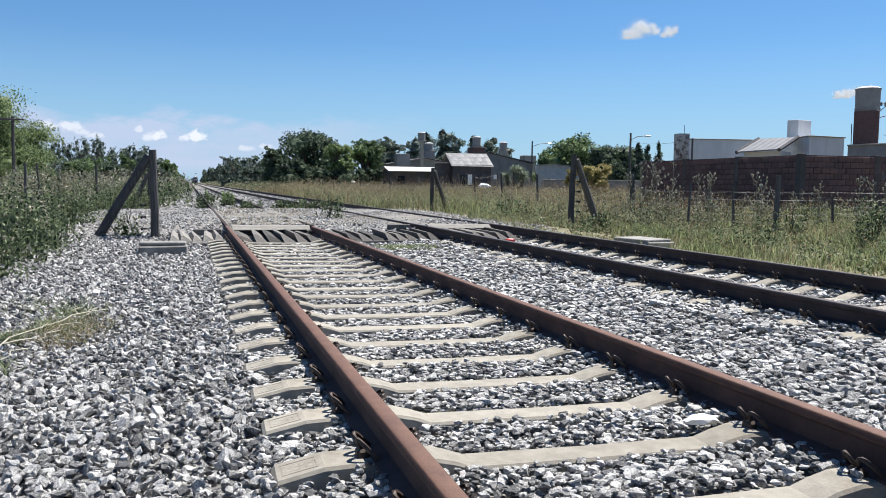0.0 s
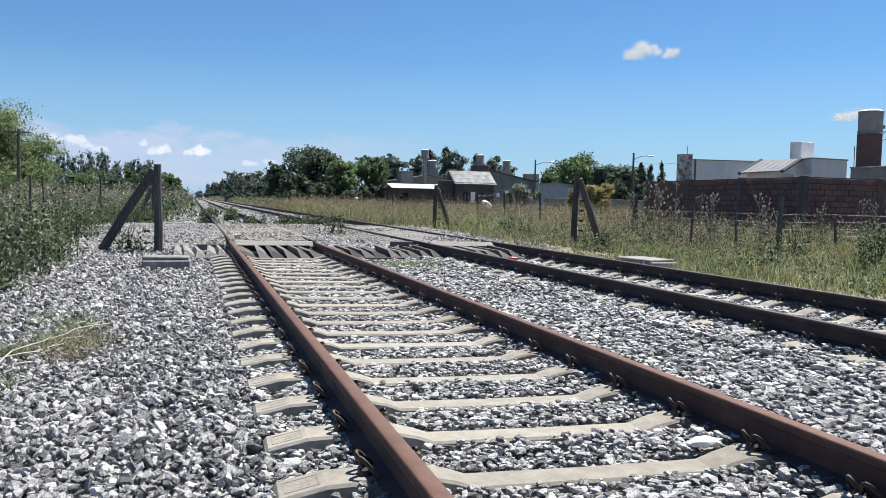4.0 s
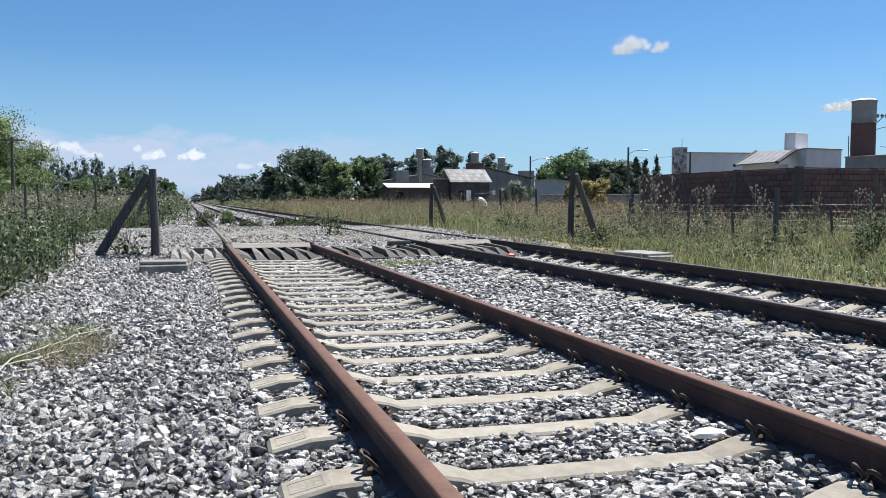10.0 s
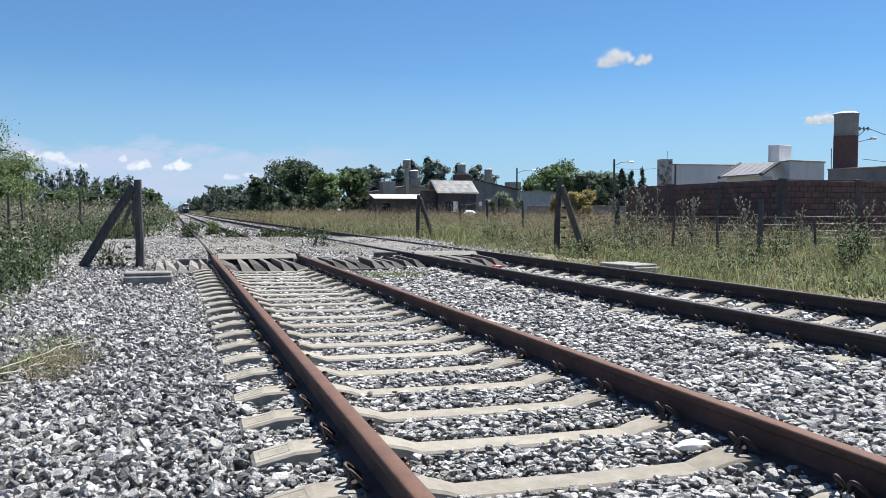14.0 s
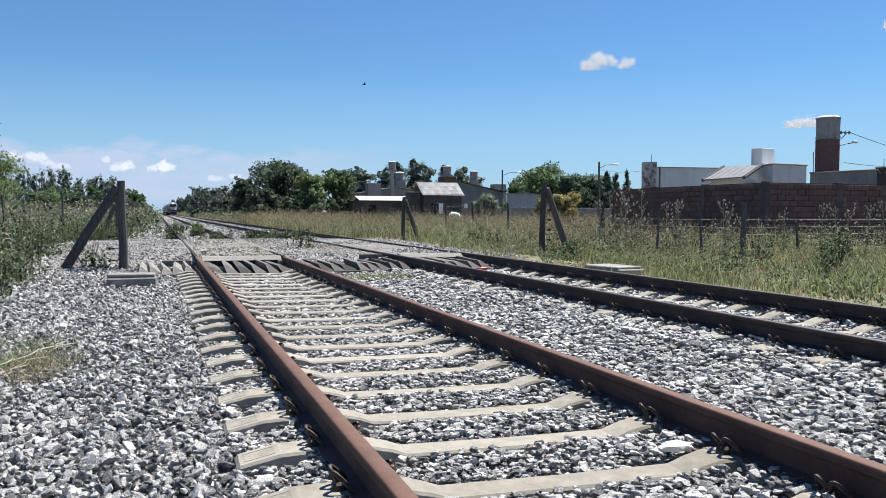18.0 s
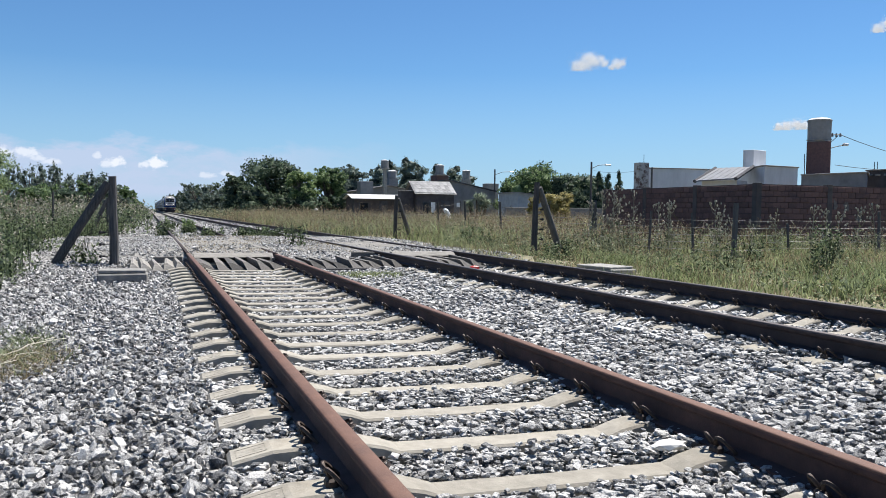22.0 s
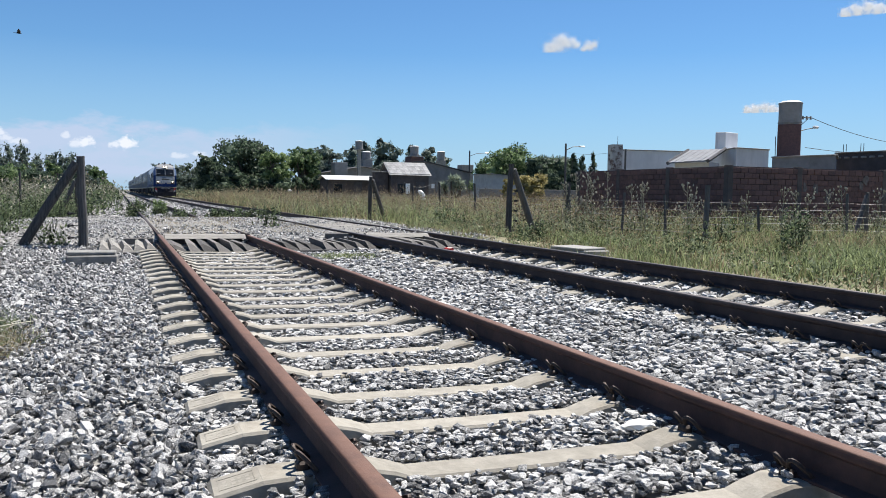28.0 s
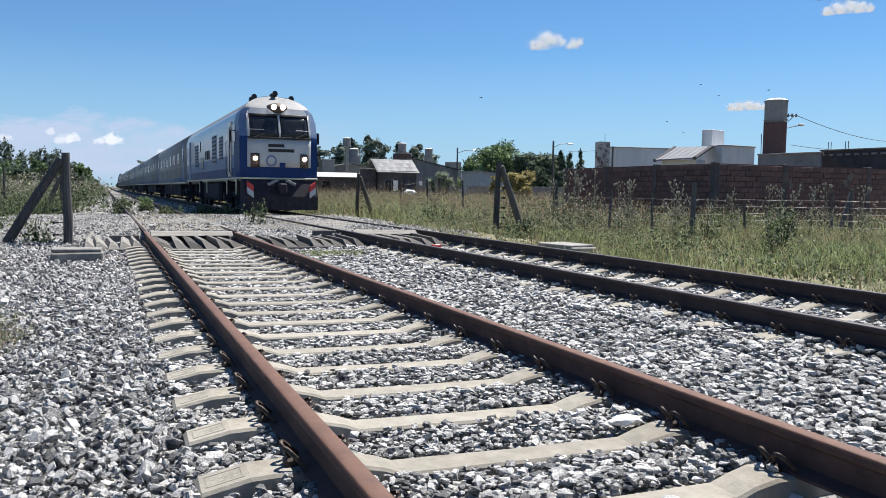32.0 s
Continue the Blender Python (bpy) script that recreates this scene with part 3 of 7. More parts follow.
def build_ballast():
    rng = np.random.default_rng(4)
    fine, big, small = stone_templates(24, 10, 5), stone_templates(16, 8, 6), stone_templates(8, 6, 9)

    def field(density, x0, x1, y0, y1):
        count = int(density * (x1 - x0) * (y1 - y0))
        x, y = rng.uniform(x0, x1, count), rng.uniform(y0, y1, count)
        edge = patch_noise(x, y, 0.8, 3.1)
        keep = (x > -1.3 - 0.22 * (y + 3)) & (x < 0.1 + 1.33 * (y + 3)) & ~in_sleeper(x, y)
        keep &= (x < 6.3 + edge * 0.6) & (x > -3.9 + edge * 0.9) & (rng.uniform(size=count) < np.where(x > 1.78, 0.52, np.where(x < -0.45, 0.70, 0.9)))
        # the guard pits hold no stones
        keep &= ~((y > 11.6) & (y < 13.5) & (x > -1.15) & (x < 5.7))
        return x[keep], y[keep]

    def patch_noise(x, y, s, w):
        return np.array([noise.noise((a * s, b * s, w)) for a, b in zip(x, y)])

    for name, templates, density, y0, y1, mean, lift in (("ballast", fine, 1740, -0.8, 3.2, 0.0375, 0.032), ("mid_ballast", big, 1020, 3.2, 7.2, 0.044, 0.028), ("far_ballast", big, 430, 7.2, 13.6, 0.057, 0.022)):
        x, y = field(density, -4.5, 6.9, y0, y1)
        size = rng.gamma(13, mean / 13, len(x)).clip(0.020, 0.08)
        size = size * np.where(x > 1.78, 1.42, np.where(x < -0.45, np.where(y > 2.5, 1.04, 1.15), 1.10))
        heap = patch_noise(x, y, 2.3, 8.0) * 0.014
        z = ground_z(x, y) + lift + heap + rng.uniform(-0.026, 0.026, len(x))
        z += 0.010 * (x < -0.5) + 0.020 * (x < -0.1) * (x > -0.5) + (0.006 * (y < 2.0) - 0.012 * (y > 2.6)) * (x > 0.1) * (x < 1.6) - 0.012 * (y > 2.6) * (x < -0.1) * (x > -0.5) + 0.02 * (x > 1.75) * (x < 2.3)
        for c in (-0.035, 1.711, DX - 0.035, DX + 1.711):
            z += 0.036 * (1 - smooth(0.09, 0.19, np.abs(x - c)))
        z += 0.03 * (x > DX - 0.75) * (x < DX - 0.1) + 0.02 * (x > DX + 1.8)
        ob = scatter(name, templates, np.stack([x, y, z], 1), size, STONE, rng, 0.66 if name == "ballast" else 0.62, np.where(x < -0.45, 0.58, np.where(x > 1.78, 0.18, 0.13)))
        tagged(ob, "bed of angular grey crushed-stone railway ballast", "ballast", kind="stuff")
    # coarser cover of the bed behind and beside
    x, y = rng.uniform(-4.2, 6.9, 14000), rng.uniform(-7.5, 9.5, 14000)
    seen = (x > -1.3 - 0.22 * (y + 3)) & (x < 0.1 + 1.33 * (y + 3)) & (y > -0.8)
    keep = ~seen & ~in_sleeper(x, y) & (x > -3.9 + 0.5 * np.sin(y * 1.7)) & (x < 6.4 + 0.3 * np.sin(y * 1.3))
    x, y = x[keep], y[keep]
    ob = scatter("rear_ballast", small, np.stack([x, y, ground_z(x, y) + 0.016], 1), rng.gamma(9, 0.0085, len(x)).clip(0.035, 0.12), STONE, rng, 0.6, 0.2)
    tagged(ob, "bed of angular grey crushed-stone railway ballast", "ballast", kind="stuff")
    # thinner stones over the crossing and along the far line
    x, y = rng.uniform(-5, 7.5, 24000), 13.2 + 24 * rng.uniform(0, 1, 24000) ** 1.5
    patch = np.array([noise.noise((a * 0.35, b * 0.35, 5.0)) for a, b in zip(x, y)])
    bare = 0.35 * smooth(13.2, 15, y) * (x > 0.1) * (x < 1.6) - 0.7 * (x < -0.2) - 0.5 * (np.abs(x - 3.0) < 1.1)
    keep = rng.uniform(size=len(x)) < np.clip(0.66 + 1.2 * patch - 0.8 * bare, 0.25, 1)
    for c in (-0.035, 1.711, DX - 0.035, DX + 1.711):
        keep &= np.abs(x - c - (DA * y if c > 3 else 0)) > 0.085
    x, y = x[keep], y[keep]
    size = rng.gamma(6, 0.0085, len(x)).clip(0.022, 0.10) * np.where(patch[keep] < -0.1, 0.6, 1.0)
    z = ground_z(x, y) + 0.012
    ob = scatter("loose_stones", small, np.stack([x, y, z], 1), size, STONE, rng)
    tagged(ob, "loose grey stones over the level crossing", "ballast", kind="stuff")
    # stones of the bed receding beyond the crossing
    x, y = rng.uniform(-1.6, 6.4, 6000), 33 + 90 * rng.uniform(0, 1, 6000) ** 1.5
    ob = scatter("receding_ballast", small, np.stack([x, y, ground_z(x, y) + 0.02], 1), rng.gamma(9, 0.013, len(x)).clip(0.06, 0.22) * (0.8 + y / 150), STONE, rng)
    tagged(ob, "grey ballast receding along both tracks", "ballast", kind="stuff")


build_ballast()


# ---- rails and sleepers ----
def rail_outline(x, top):
    c = x
    pts = [(-0.036, -0.006), (-0.035, -0.028), (-0.010, -0.046), (-0.010, -0.125), (-0.070, -0.143), (-0.070, -0.155)]
    left = [(c + u, top + w) for u, w in pts]
    right = [(c - u, top + w) for u, w in reversed(pts)]
    crown = [(c + 0.0335, top + 0.0035), (c + 0.028, top + 0.0065), (c + 0.012, top + 0.008), (c - 0.012, top + 0.008), (c - 0.028, top + 0.0065), (c - 0.0335, top + 0.0035)]
    return left + right + crown


def build_rail(x, top, y0, y1, mat, top_mat, label, da=0.0):
    rail = thing("rail", label, "rail", "rails")
    ys = sorted({y0, y1} | {v for v in (4, 12, 20, 40, 80, 160, 320) if y0 < v < y1})
    pts = rail_outline(0, top)
    for name, out in (("web_and_foot", pts[2:10]), ("head", pts[:3] + pts[9:])):
        bm = bmesh.new()
        rings = [[bm.verts.new((x + u + da * y, y, w)) for u, w in out] for y in ys]
        n = len(out)
        for a, b in zip(rings, rings[1:]):
            for i in range(n):
                f = bm.faces.new((a[i], a[(i + 1) % n], b[(i + 1) % n], b[i]))
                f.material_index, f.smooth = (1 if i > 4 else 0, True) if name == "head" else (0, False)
        bm.faces.new(rings[0][::-1])
        bm.faces.new(rings[-1])
        bmesh.ops.recalc_face_normals(bm, faces=bm.faces[:])
        part(name, bm, (mat, top_mat), rail)


for rail_x, drop in ((-0.035, 0.0), (1.711, CANT * 1.71)):
    build_rail(rail_x, ZR + drop, -25, 13.6, SHADED_WEB, RUST, "rusty red-brown steel rail of the disused siding")
    build_rail(rail_x, ZR + drop * 0.5, 13.612, 700, DARK_RAIL, DARK_RAIL, "dark grimy siding rail sunk in the level crossing")
build_rail(DX - 0.035, ZR, -25, 900, DARK_RAIL, RAIL_TOP, "dark brown steel rail with a worn bright top", DA)
build_rail(DX + 1.711, ZR, -25, 900, DARK_RAIL, RAIL_TOP, "dark brown steel rail with a worn bright top", DA)


def sleeper_bmesh():
    """Prestressed concrete sleeper, rail centres 1.746 m apart, origin between the rails at seat level 0.045."""
    bm = bmesh.new()
    half = [(-1.303, -0.012, 0.102), (-1.29, 0.006, 0.098), (-1.12, 0.044, 0.097), (-1.02, 0.048, 0.095), (-0.72, 0.048, 0.093), (-0.62, 0.026, 0.088),
            (-0.54, -0.002, 0.088), (0.0, -0.005, 0.085)]
    secs = half + [(-x, z, w) for x, z, w in reversed(half[:-1])]
    rings = []
    for x, z, w in secs:
        rings.append([bm.verts.new(p) for p in ((x, -w - 0.03, -0.17), (x, -w, z - 0.012), (x, -w + 0.012, z), (x, w - 0.012, z), (x, w, z - 0.012), (x, w + 0.03, -0.17))])
    for a, b in zip(rings, rings[1:]):
        for i in range(6):
            bm.faces.new((a[i], b[i], b[(i + 1) % 6], a[(i + 1) % 6]))
    bm.faces.new(rings[0])
    bm.faces.new(rings[-1][::-1])
    bmesh.ops.recalc_face_normals(bm, faces=bm.faces[:])
    return bm


def clip_bmesh(side):
    """A sprung steel rail clip: a bent rod over a cast shoulder."""
    bm = bmesh.new()
    s = side
    pts = []
    for k in range(17):
        q = k / 8 - 1
        lobe = abs(math.sin(math.pi * q))
        pts.append((s * (0.062 + 0.058 * lobe ** 0.7 + 0.012 * math.cos(math.pi * q)), q * 0.082, 0.016 + 0.064 * lobe ** 0.8))
    tube(bm, pts, 0.0095, 5)
    box(bm, (s * 0.092, 0.0, 0.012), (0.05, 0.06, 0.045), 0.010)
    return bm


STAMP = Matrix.Translation((-1.205, 0, 0.0245)) @ Matrix.Rotation(radians(-12.6), 4, "Y")


def stamp_bmesh():
    """Raised frame of the mould marks on the sleeper's end."""
    bm = bmesh.new()
    for y in (-0.052, 0.052):
        box(bm, (0, y, 0), (0.135, 0.005, 0.004), 0, STAMP)
    for x in (-0.064, 0.064):
        box(bm, (x, 0, 0), (0.005, 0.104, 0.004), 0, STAMP)
    return bm


def add_stamp(sleeper):
    f = part("stamp_frame", stamp_bmesh(), CONCRETE, sleeper, "raised mould mark frame")
    for i, x in enumerate((-0.042, -0.012, 0.012, 0.04)):
        bm = bmesh.new()
        for y in (-0.018, 0.016):
            box(bm, (x, y, -0.001), (0.014, 0.018 + 0.004 * (i % 3), 0.004), 0, STAMP)
        part("stamp_bar", bm, CONCRETE, f)


def build_sleepers():
    base = thing("concrete_sleeper", "pale concrete sleeper in grey ballast under rusty rails", "sleeper", "sleepers of the siding")
    part("beam", sleeper_bmesh(), CONCRETE, base)
    for rail in (-0.873, 0.873):
        for side in (-1, 1):
            ob = part("rail_clip", clip_bmesh(side), CLIP, base, "rusty sprung steel rail clip")
            ob.location = (rail, 0, 0.045)
    rng = random.Random(3)
    lean = math.degrees(math.atan(CANT))
    todo = [("near", k) for k in range(-2, 21)] + [("main", k) for k in range(-1, 20)] + [("near", k) for k in range(-12, -2)] + [("main", k) for k in range(-12, -1)]
    for n, (track, k) in enumerate(todo):
        y = k * PITCH
        if track == "near":
            m = pose(0.838 + rng.uniform(-0.012, 0.012), y - 0.12 + SKEW * 0.838 + rng.uniform(-0.01, 0.01), CANT * 0.838 + 0.002 + rng.uniform(-0.004, 0.002), 0, -lean, math.degrees(SKEW) + rng.uniform(-0.4, 0.4))
        else:
            y -= 0.30
            m = pose(DX + 0.838 + DA * y, y, -0.012 + rng.uniform(-0.01, 0.0), 0, 0, rng.uniform(-0.5, 0.5))
        ob = base if n == 22 else copy_thing(base, m)
        ob.matrix_basis = m
        if track == "near" and -3 < k < 7:
            add_stamp(ob)
        if track == "main":
            tagged(ob, "pale concrete sleeper half buried in ballast under dark rails", group="sleepers of the main line")


build_sleepers()


# ---- cattle guards and blocks at the crossing ----
def guard_slat(length, w, h):
    """A three-edged slat along the track; its near end is cut back to a slope."""
    bm = bmesh.new()
    near = [(-w / 2, 0, 0), (w / 2, 0, 0), (w / 2 - 0.01, 0.02, h * 0.3), (-w * 0.12, 0.16, h), (-w * 0.30, 0.15, h * 0.96)]
    a = [bm.verts.new(p) for p in near]
    b = [bm.verts.new((x, length, z)) for x, y, z in near]
    for i in range(5):
        bm.faces.new((a[i], a[(i + 1) % 5], b[(i + 1) % 5], b[i]))
    bm.faces.new(a[::-1])
    bm.faces.new(b)
    bmesh.ops.recalc_face_normals(bm, faces=bm.faces[:])
    roughen(bm, 0.012, 5)
    return bm


def leaning_slat(length, h):
    """A thick board that leans to one side; its near end is cut back to a slope."""
    bm = bmesh.new()
    near = [(-0.05, 0, 0), (0.13, 0, 0), (0.135, 0.04, 0.035), (-0.045, 0.20, h), (-0.115, 0.19, h * 0.97)]
    a = [bm.verts.new(p) for p in near]
    b = [bm.verts.new((x, length, z)) for x, y, z in near]
    for i in range(5):
        bm.faces.new((a[i], a[(i + 1) % 5], b[(i + 1) % 5], b[i]))
    bm.faces.new(a[::-1])
    bm.faces.new(b)
    bmesh.ops.recalc_face_normals(bm, faces=bm.faces[:])
    roughen(bm, 0.010, 5)
    return bm


def build_cattle_guard(x0, x1, count, label, rear=True, y0=11.75, y1=13.35, slat=GUARD_WOOD, leaning=True, front=True):
    g = thing("cattle_guard", label, "cattle guard", "cattle guards", at=(0, 0, 0))
    rng = random.Random(int(x0 * 10) + 50)
    for i in range(count):
        x = x0 + (x1 - x0) * (i + 0.5) / count
        shape = leaning_slat(y1 - y0, rng.uniform(0.14, 0.165)) if leaning else guard_slat(y1 - y0, rng.uniform(0.21, 0.25), rng.uniform(0.15, 0.19))
        ob = part("slat", shape, slat, g)
        ob.matrix_basis = pose(x, y0 + rng.uniform(-0.05, 0.05), -0.03, rng.uniform(-0.6, 0.6), rng.uniform(-12, 8), rng.uniform(-3, 3))
    if front:
        bm = bmesh.new()
        box(bm, ((x0 + x1) / 2, y0 - 0.10, -0.05), (x1 - x0 + 0.05, 0.12, 0.11), 0.012)
        roughen(bm, 0.006, 4)
        part("front_beam", bm, POST_WOOD, g, "dark timber bearer")
    if rear:
        bm = bmesh.new()
        extrude_profile(bm, [(y1, 0.125), (y1 + 0.02, 0.14), (y1 + 0.14, 0.20), (y1 + 0.30, 0.205), (y1 + 0.30, 0.125)], x0 - 0.02, x1 + 0.02, "x")
        roughen(bm, 0.006, 3)
        part("rear_beam", bm, PALE_TIMBER, g, "bleached split timber beam")
        bm = bmesh.new()
        box(bm, ((x0 + x1) / 2, y1 + 0.22, 0.0), (x1 - x0 - 0.06, 0.12, 0.245), 0.01)
        part("rear_bearer", bm, POST_WOOD, g, "dark timber bearer")
    return g


build_cattle_guard(-1.10, -0.14, 5, "pale weathered cattle guard outside the siding rail", False, slat=PALE_TIMBER, leaning=False)
build_cattle_guard(0.08, 1.60, 6, "grey weathered timber cattle guard between rusty rails", front=False)
build_cattle_guard(1.90, 2.78, 4, "grey weathered timber cattle guard between the two tracks", False)
build_cattle_guard(2.84, 3.90, 5, "grey weathered timber cattle guard beside the main line", False)
build_cattle_guard(4.20, 5.60, 6, "grey weathered timber cattle guard between dark rails")


def plank(x, y, z, l, w, h, rz, label):
    bm = bmesh.new()
    box(bm, (0, 0, h / 2), (l, w, h), 0.012)
    roughen(bm, 0.008, 4)
    ob = mesh_object("timber_plank", bm, GUARD_WOOD)
    ob.matrix_basis = pose(x, y, z, 0, 0, rz)
    tagged(ob, label, "plank", "loose planks")


plank(-0.42, 13.6, 0.02, 0.55, 0.16, 0.12, 1, "short grey plank on the gravel beside the rail")
plank(3.6, 13.75, 0.08, 0.5, 0.2, 0.12, -8, "grey timber end beside the main line")


def build_block(x, y, sx, sy, sz, rz, z, label, cap=True):
    b = thing("concrete_block", label, "concrete block", at=(x, y, z), rz=rz)
    bm = bmesh.new()
    box(bm, (0, 0, sz / 2), (sx, sy, sz), 0.02)
    roughen(bm, 0.012, 5)
    part("base", bm, GREY_CONCRETE, b)
    if cap:
        bm = bmesh.new()
        box(bm, (-0.01, 0.01, sz + 0.025), (sx * 0.97, sy * 0.9, 0.05), 0.012)
        roughen(bm, 0.008, 7)
        part("cap", bm, GREY_CONCRETE, b, "cracked pale top slab")


build_block(-1.14, 9.95, 0.70, 0.46, 0.20, -2, -0.09, "broken grey concrete block lying on ballast")
build_block(7.82, 10.70, 0.66, 1.05, 0.13, 12, -0.12, "flat grey concrete slabs stacked in grass beside the track")


# ---- fences ----
def strainer(x, y, height, brace_to, label, tilt=0.0, r=0.085, ratchets=5, side=1):
    """A stout corner post with a leaning brace and wire ratchets."""
    z = float(ground_z(x, y))
    s = thing("strainer_post", label, "fence post", "strainer posts", at=(x, y, z))
    bm = bmesh.new()
    tube(bm, [(0, 0, -0.2), (0.004, 0, height * 0.3), (tilt * 0.5 - 0.006, 0.01, height * 0.65), (tilt, 0, height)], [r, r * 0.98, r * 0.92, r * 0.86], 10)
    roughen(bm, 0.008, 7)
    part("post", bm, POST_WOOD, s)
    bx, by = brace_to
    bm = bmesh.new()
    tube(bm, [(bx, by, -0.1), (bx * 0.55 + tilt * 0.4, by * 0.55, height * 0.43), (tilt + math.copysign(r * 0.8, bx), by * 0.05, height * 0.93)], [r * 1.08, r * 1.02, r * 0.95], 10)
    roughen(bm, 0.008, 7)
    part("brace", bm, POST_WOOD, s)
    for i in range(ratchets):
        bm = bmesh.new()
        zz = height * (0.10 + 0.135 * i)
        cone(bm, (side * 0.22, 0.02, zz - 0.02), (side * 0.25, 0.02, zz + 0.02), 0.035, 0.03, 8)
        box(bm, (side * 0.20, 0.02, zz), (0.09, 0.03, 0.035), 0.006)
        tube(bm, [(side * r * 0.7, 0, zz), (side * 0.2, 0.02, zz)], 0.006, 5)
        part("wire_ratchet", bm, BLACK_IRON, s, "black iron wire tensioner")
    return s


strainer(-1.40, 13.4, 1.70, (-1.10, 0.15), "stout dark wooden strainer post with leaning brace on gravel", -0.02, side=-1, ratchets=3)
strainer(-2.26, 31.0, 1.56, (-0.75, 0.1), "dark wooden strainer post with brace behind the crossing", 0.0, side=-1)
strainer(19.3, 13.6, 1.4, (-0.75, -0.2), "leaning dark wooden strainer post before the brick wall", 0.0, 0.06, side=-1)
strainer(8.74, 15.66, 1.95, (1.05, 0.35), "stout dark wooden strainer post with leaning brace in grass", 0.06)
strainer(8.80, 28.4, 1.85, (0.85, 0.4), "dark wooden strainer post with brace beyond the crossing", 0.05)


def build_fence(name, posts, top, wires, label, x_line=None):
    f = thing(name, label, "fence")
    rng = random.Random(len(posts) * 7)
    tops = []
    for x, y, h, r in posts:
        z = float(ground_z(x, y))
        lx, ly = rng.uniform(-0.09, 0.09), rng.uniform(-0.06, 0.06)
        bm = bmesh.new()
        tube(bm, [(x, y, z - 0.2), (x + lx * 0.5 + 0.005, y + ly * 0.5, z + h * 0.5), (x + lx, y + ly, z + h)], [r, r * 0.97, r * 0.9], 7)
        part("post", bm, POST_WOOD, f)
        tops.append((x, y, z, h, lx, ly))
    for k in range(wires):
        q = (k + 0.7) / wires * 0.9
        bm = bmesh.new()
        pts = []
        for (x, y, z, h, lx, ly), nxt in zip(tops, tops[1:] + tops[-1:]):
            pts.append((x + lx * q - r * 0.9, y + ly * q, z + top * q))
            if nxt[0] != x or nxt[1] != y:
                pts.append(((x + nxt[0]) / 2, (y + nxt[1]) / 2, (z + nxt[2]) / 2 + top * q - 0.02))
        tube(bm, pts, 0.0042, 4)
        part("wire", bm, WIRE, f, "thin sagging steel wire")
    return f


right_posts = [(22.5, 2.0, 1.35, 0.04), (20.8, 9.0, 1.35, 0.04), (19.6, 12.2, 1.3, 0.04), (18.3, 13.4, 1.35, 0.045), (15.6, 13.9, 1.0, 0.035), (12.86, 12.9, 1.5, 0.07),
               (12.41, 13.85, 1.25, 0.035), (12.07, 15.35, 1.3, 0.035), (12.4, 18.6, 1.62, 0.05)]
build_fence("wire_fence", right_posts, 1.25, 6, "old wooden post and wire fence in tall weeds")
build_fence("wire_fence", [(12.45, 18.9, 1.35, 0.04), (13.0, 23.0, 1.5, 0.045), (13.4, 27.9, 1.65, 0.05), (14.0, 33.5, 1.75, 0.055), (14.6, 39.0, 1.75, 0.06), (14.4, 46, 1.7, 0.06), (13.4, 54, 1.6, 0.07),
                           (13.2, 64, 1.35, 0.06), (13.0, 76, 1.35, 0.06)], 1.25, 6, "wooden post and wire fence along the tall dry grass")
build_fence("wire_fence", [(-3.67, 15.2, 1.36, 0.020), (-3.87, 14.6, 1.38, 0.030), (-6.0, 15.2, 1.42, 0.04), (-8.5, 16.0, 1.42, 0.04)], 1.35, 4,
            "wooden post and wire fence crossing the weeds from the strainer post")
build_fence("wire_fence", [(-4.25, 31.0, 1.78, 0.045), (-8.0, 30.5, 1.45, 0.07), (-8.6, 42, 1.45, 0.07), (-9, 56, 1.45, 0.07), (-9, 74, 1.45, 0.07)], 1.3, 5,
            "wooden post and wire fence among roadside weeds")


# ---- grass and weeds ----
def scatter_xy(rng, n, x0, x1, y0, y1, power=1.0):
    return rng.uniform(x0, x1, n), y0 + (y1 - y0) * rng.uniform(0, 1, n) ** power


def ground_points(x, y):
    return np.stack([x, y, ground_z(x, y) - 0.01], 1)


def patchy(x, y, scale, seed):
    return np.array([noise.noise((a * scale, b * scale, seed)) for a, b in zip(x, y)])


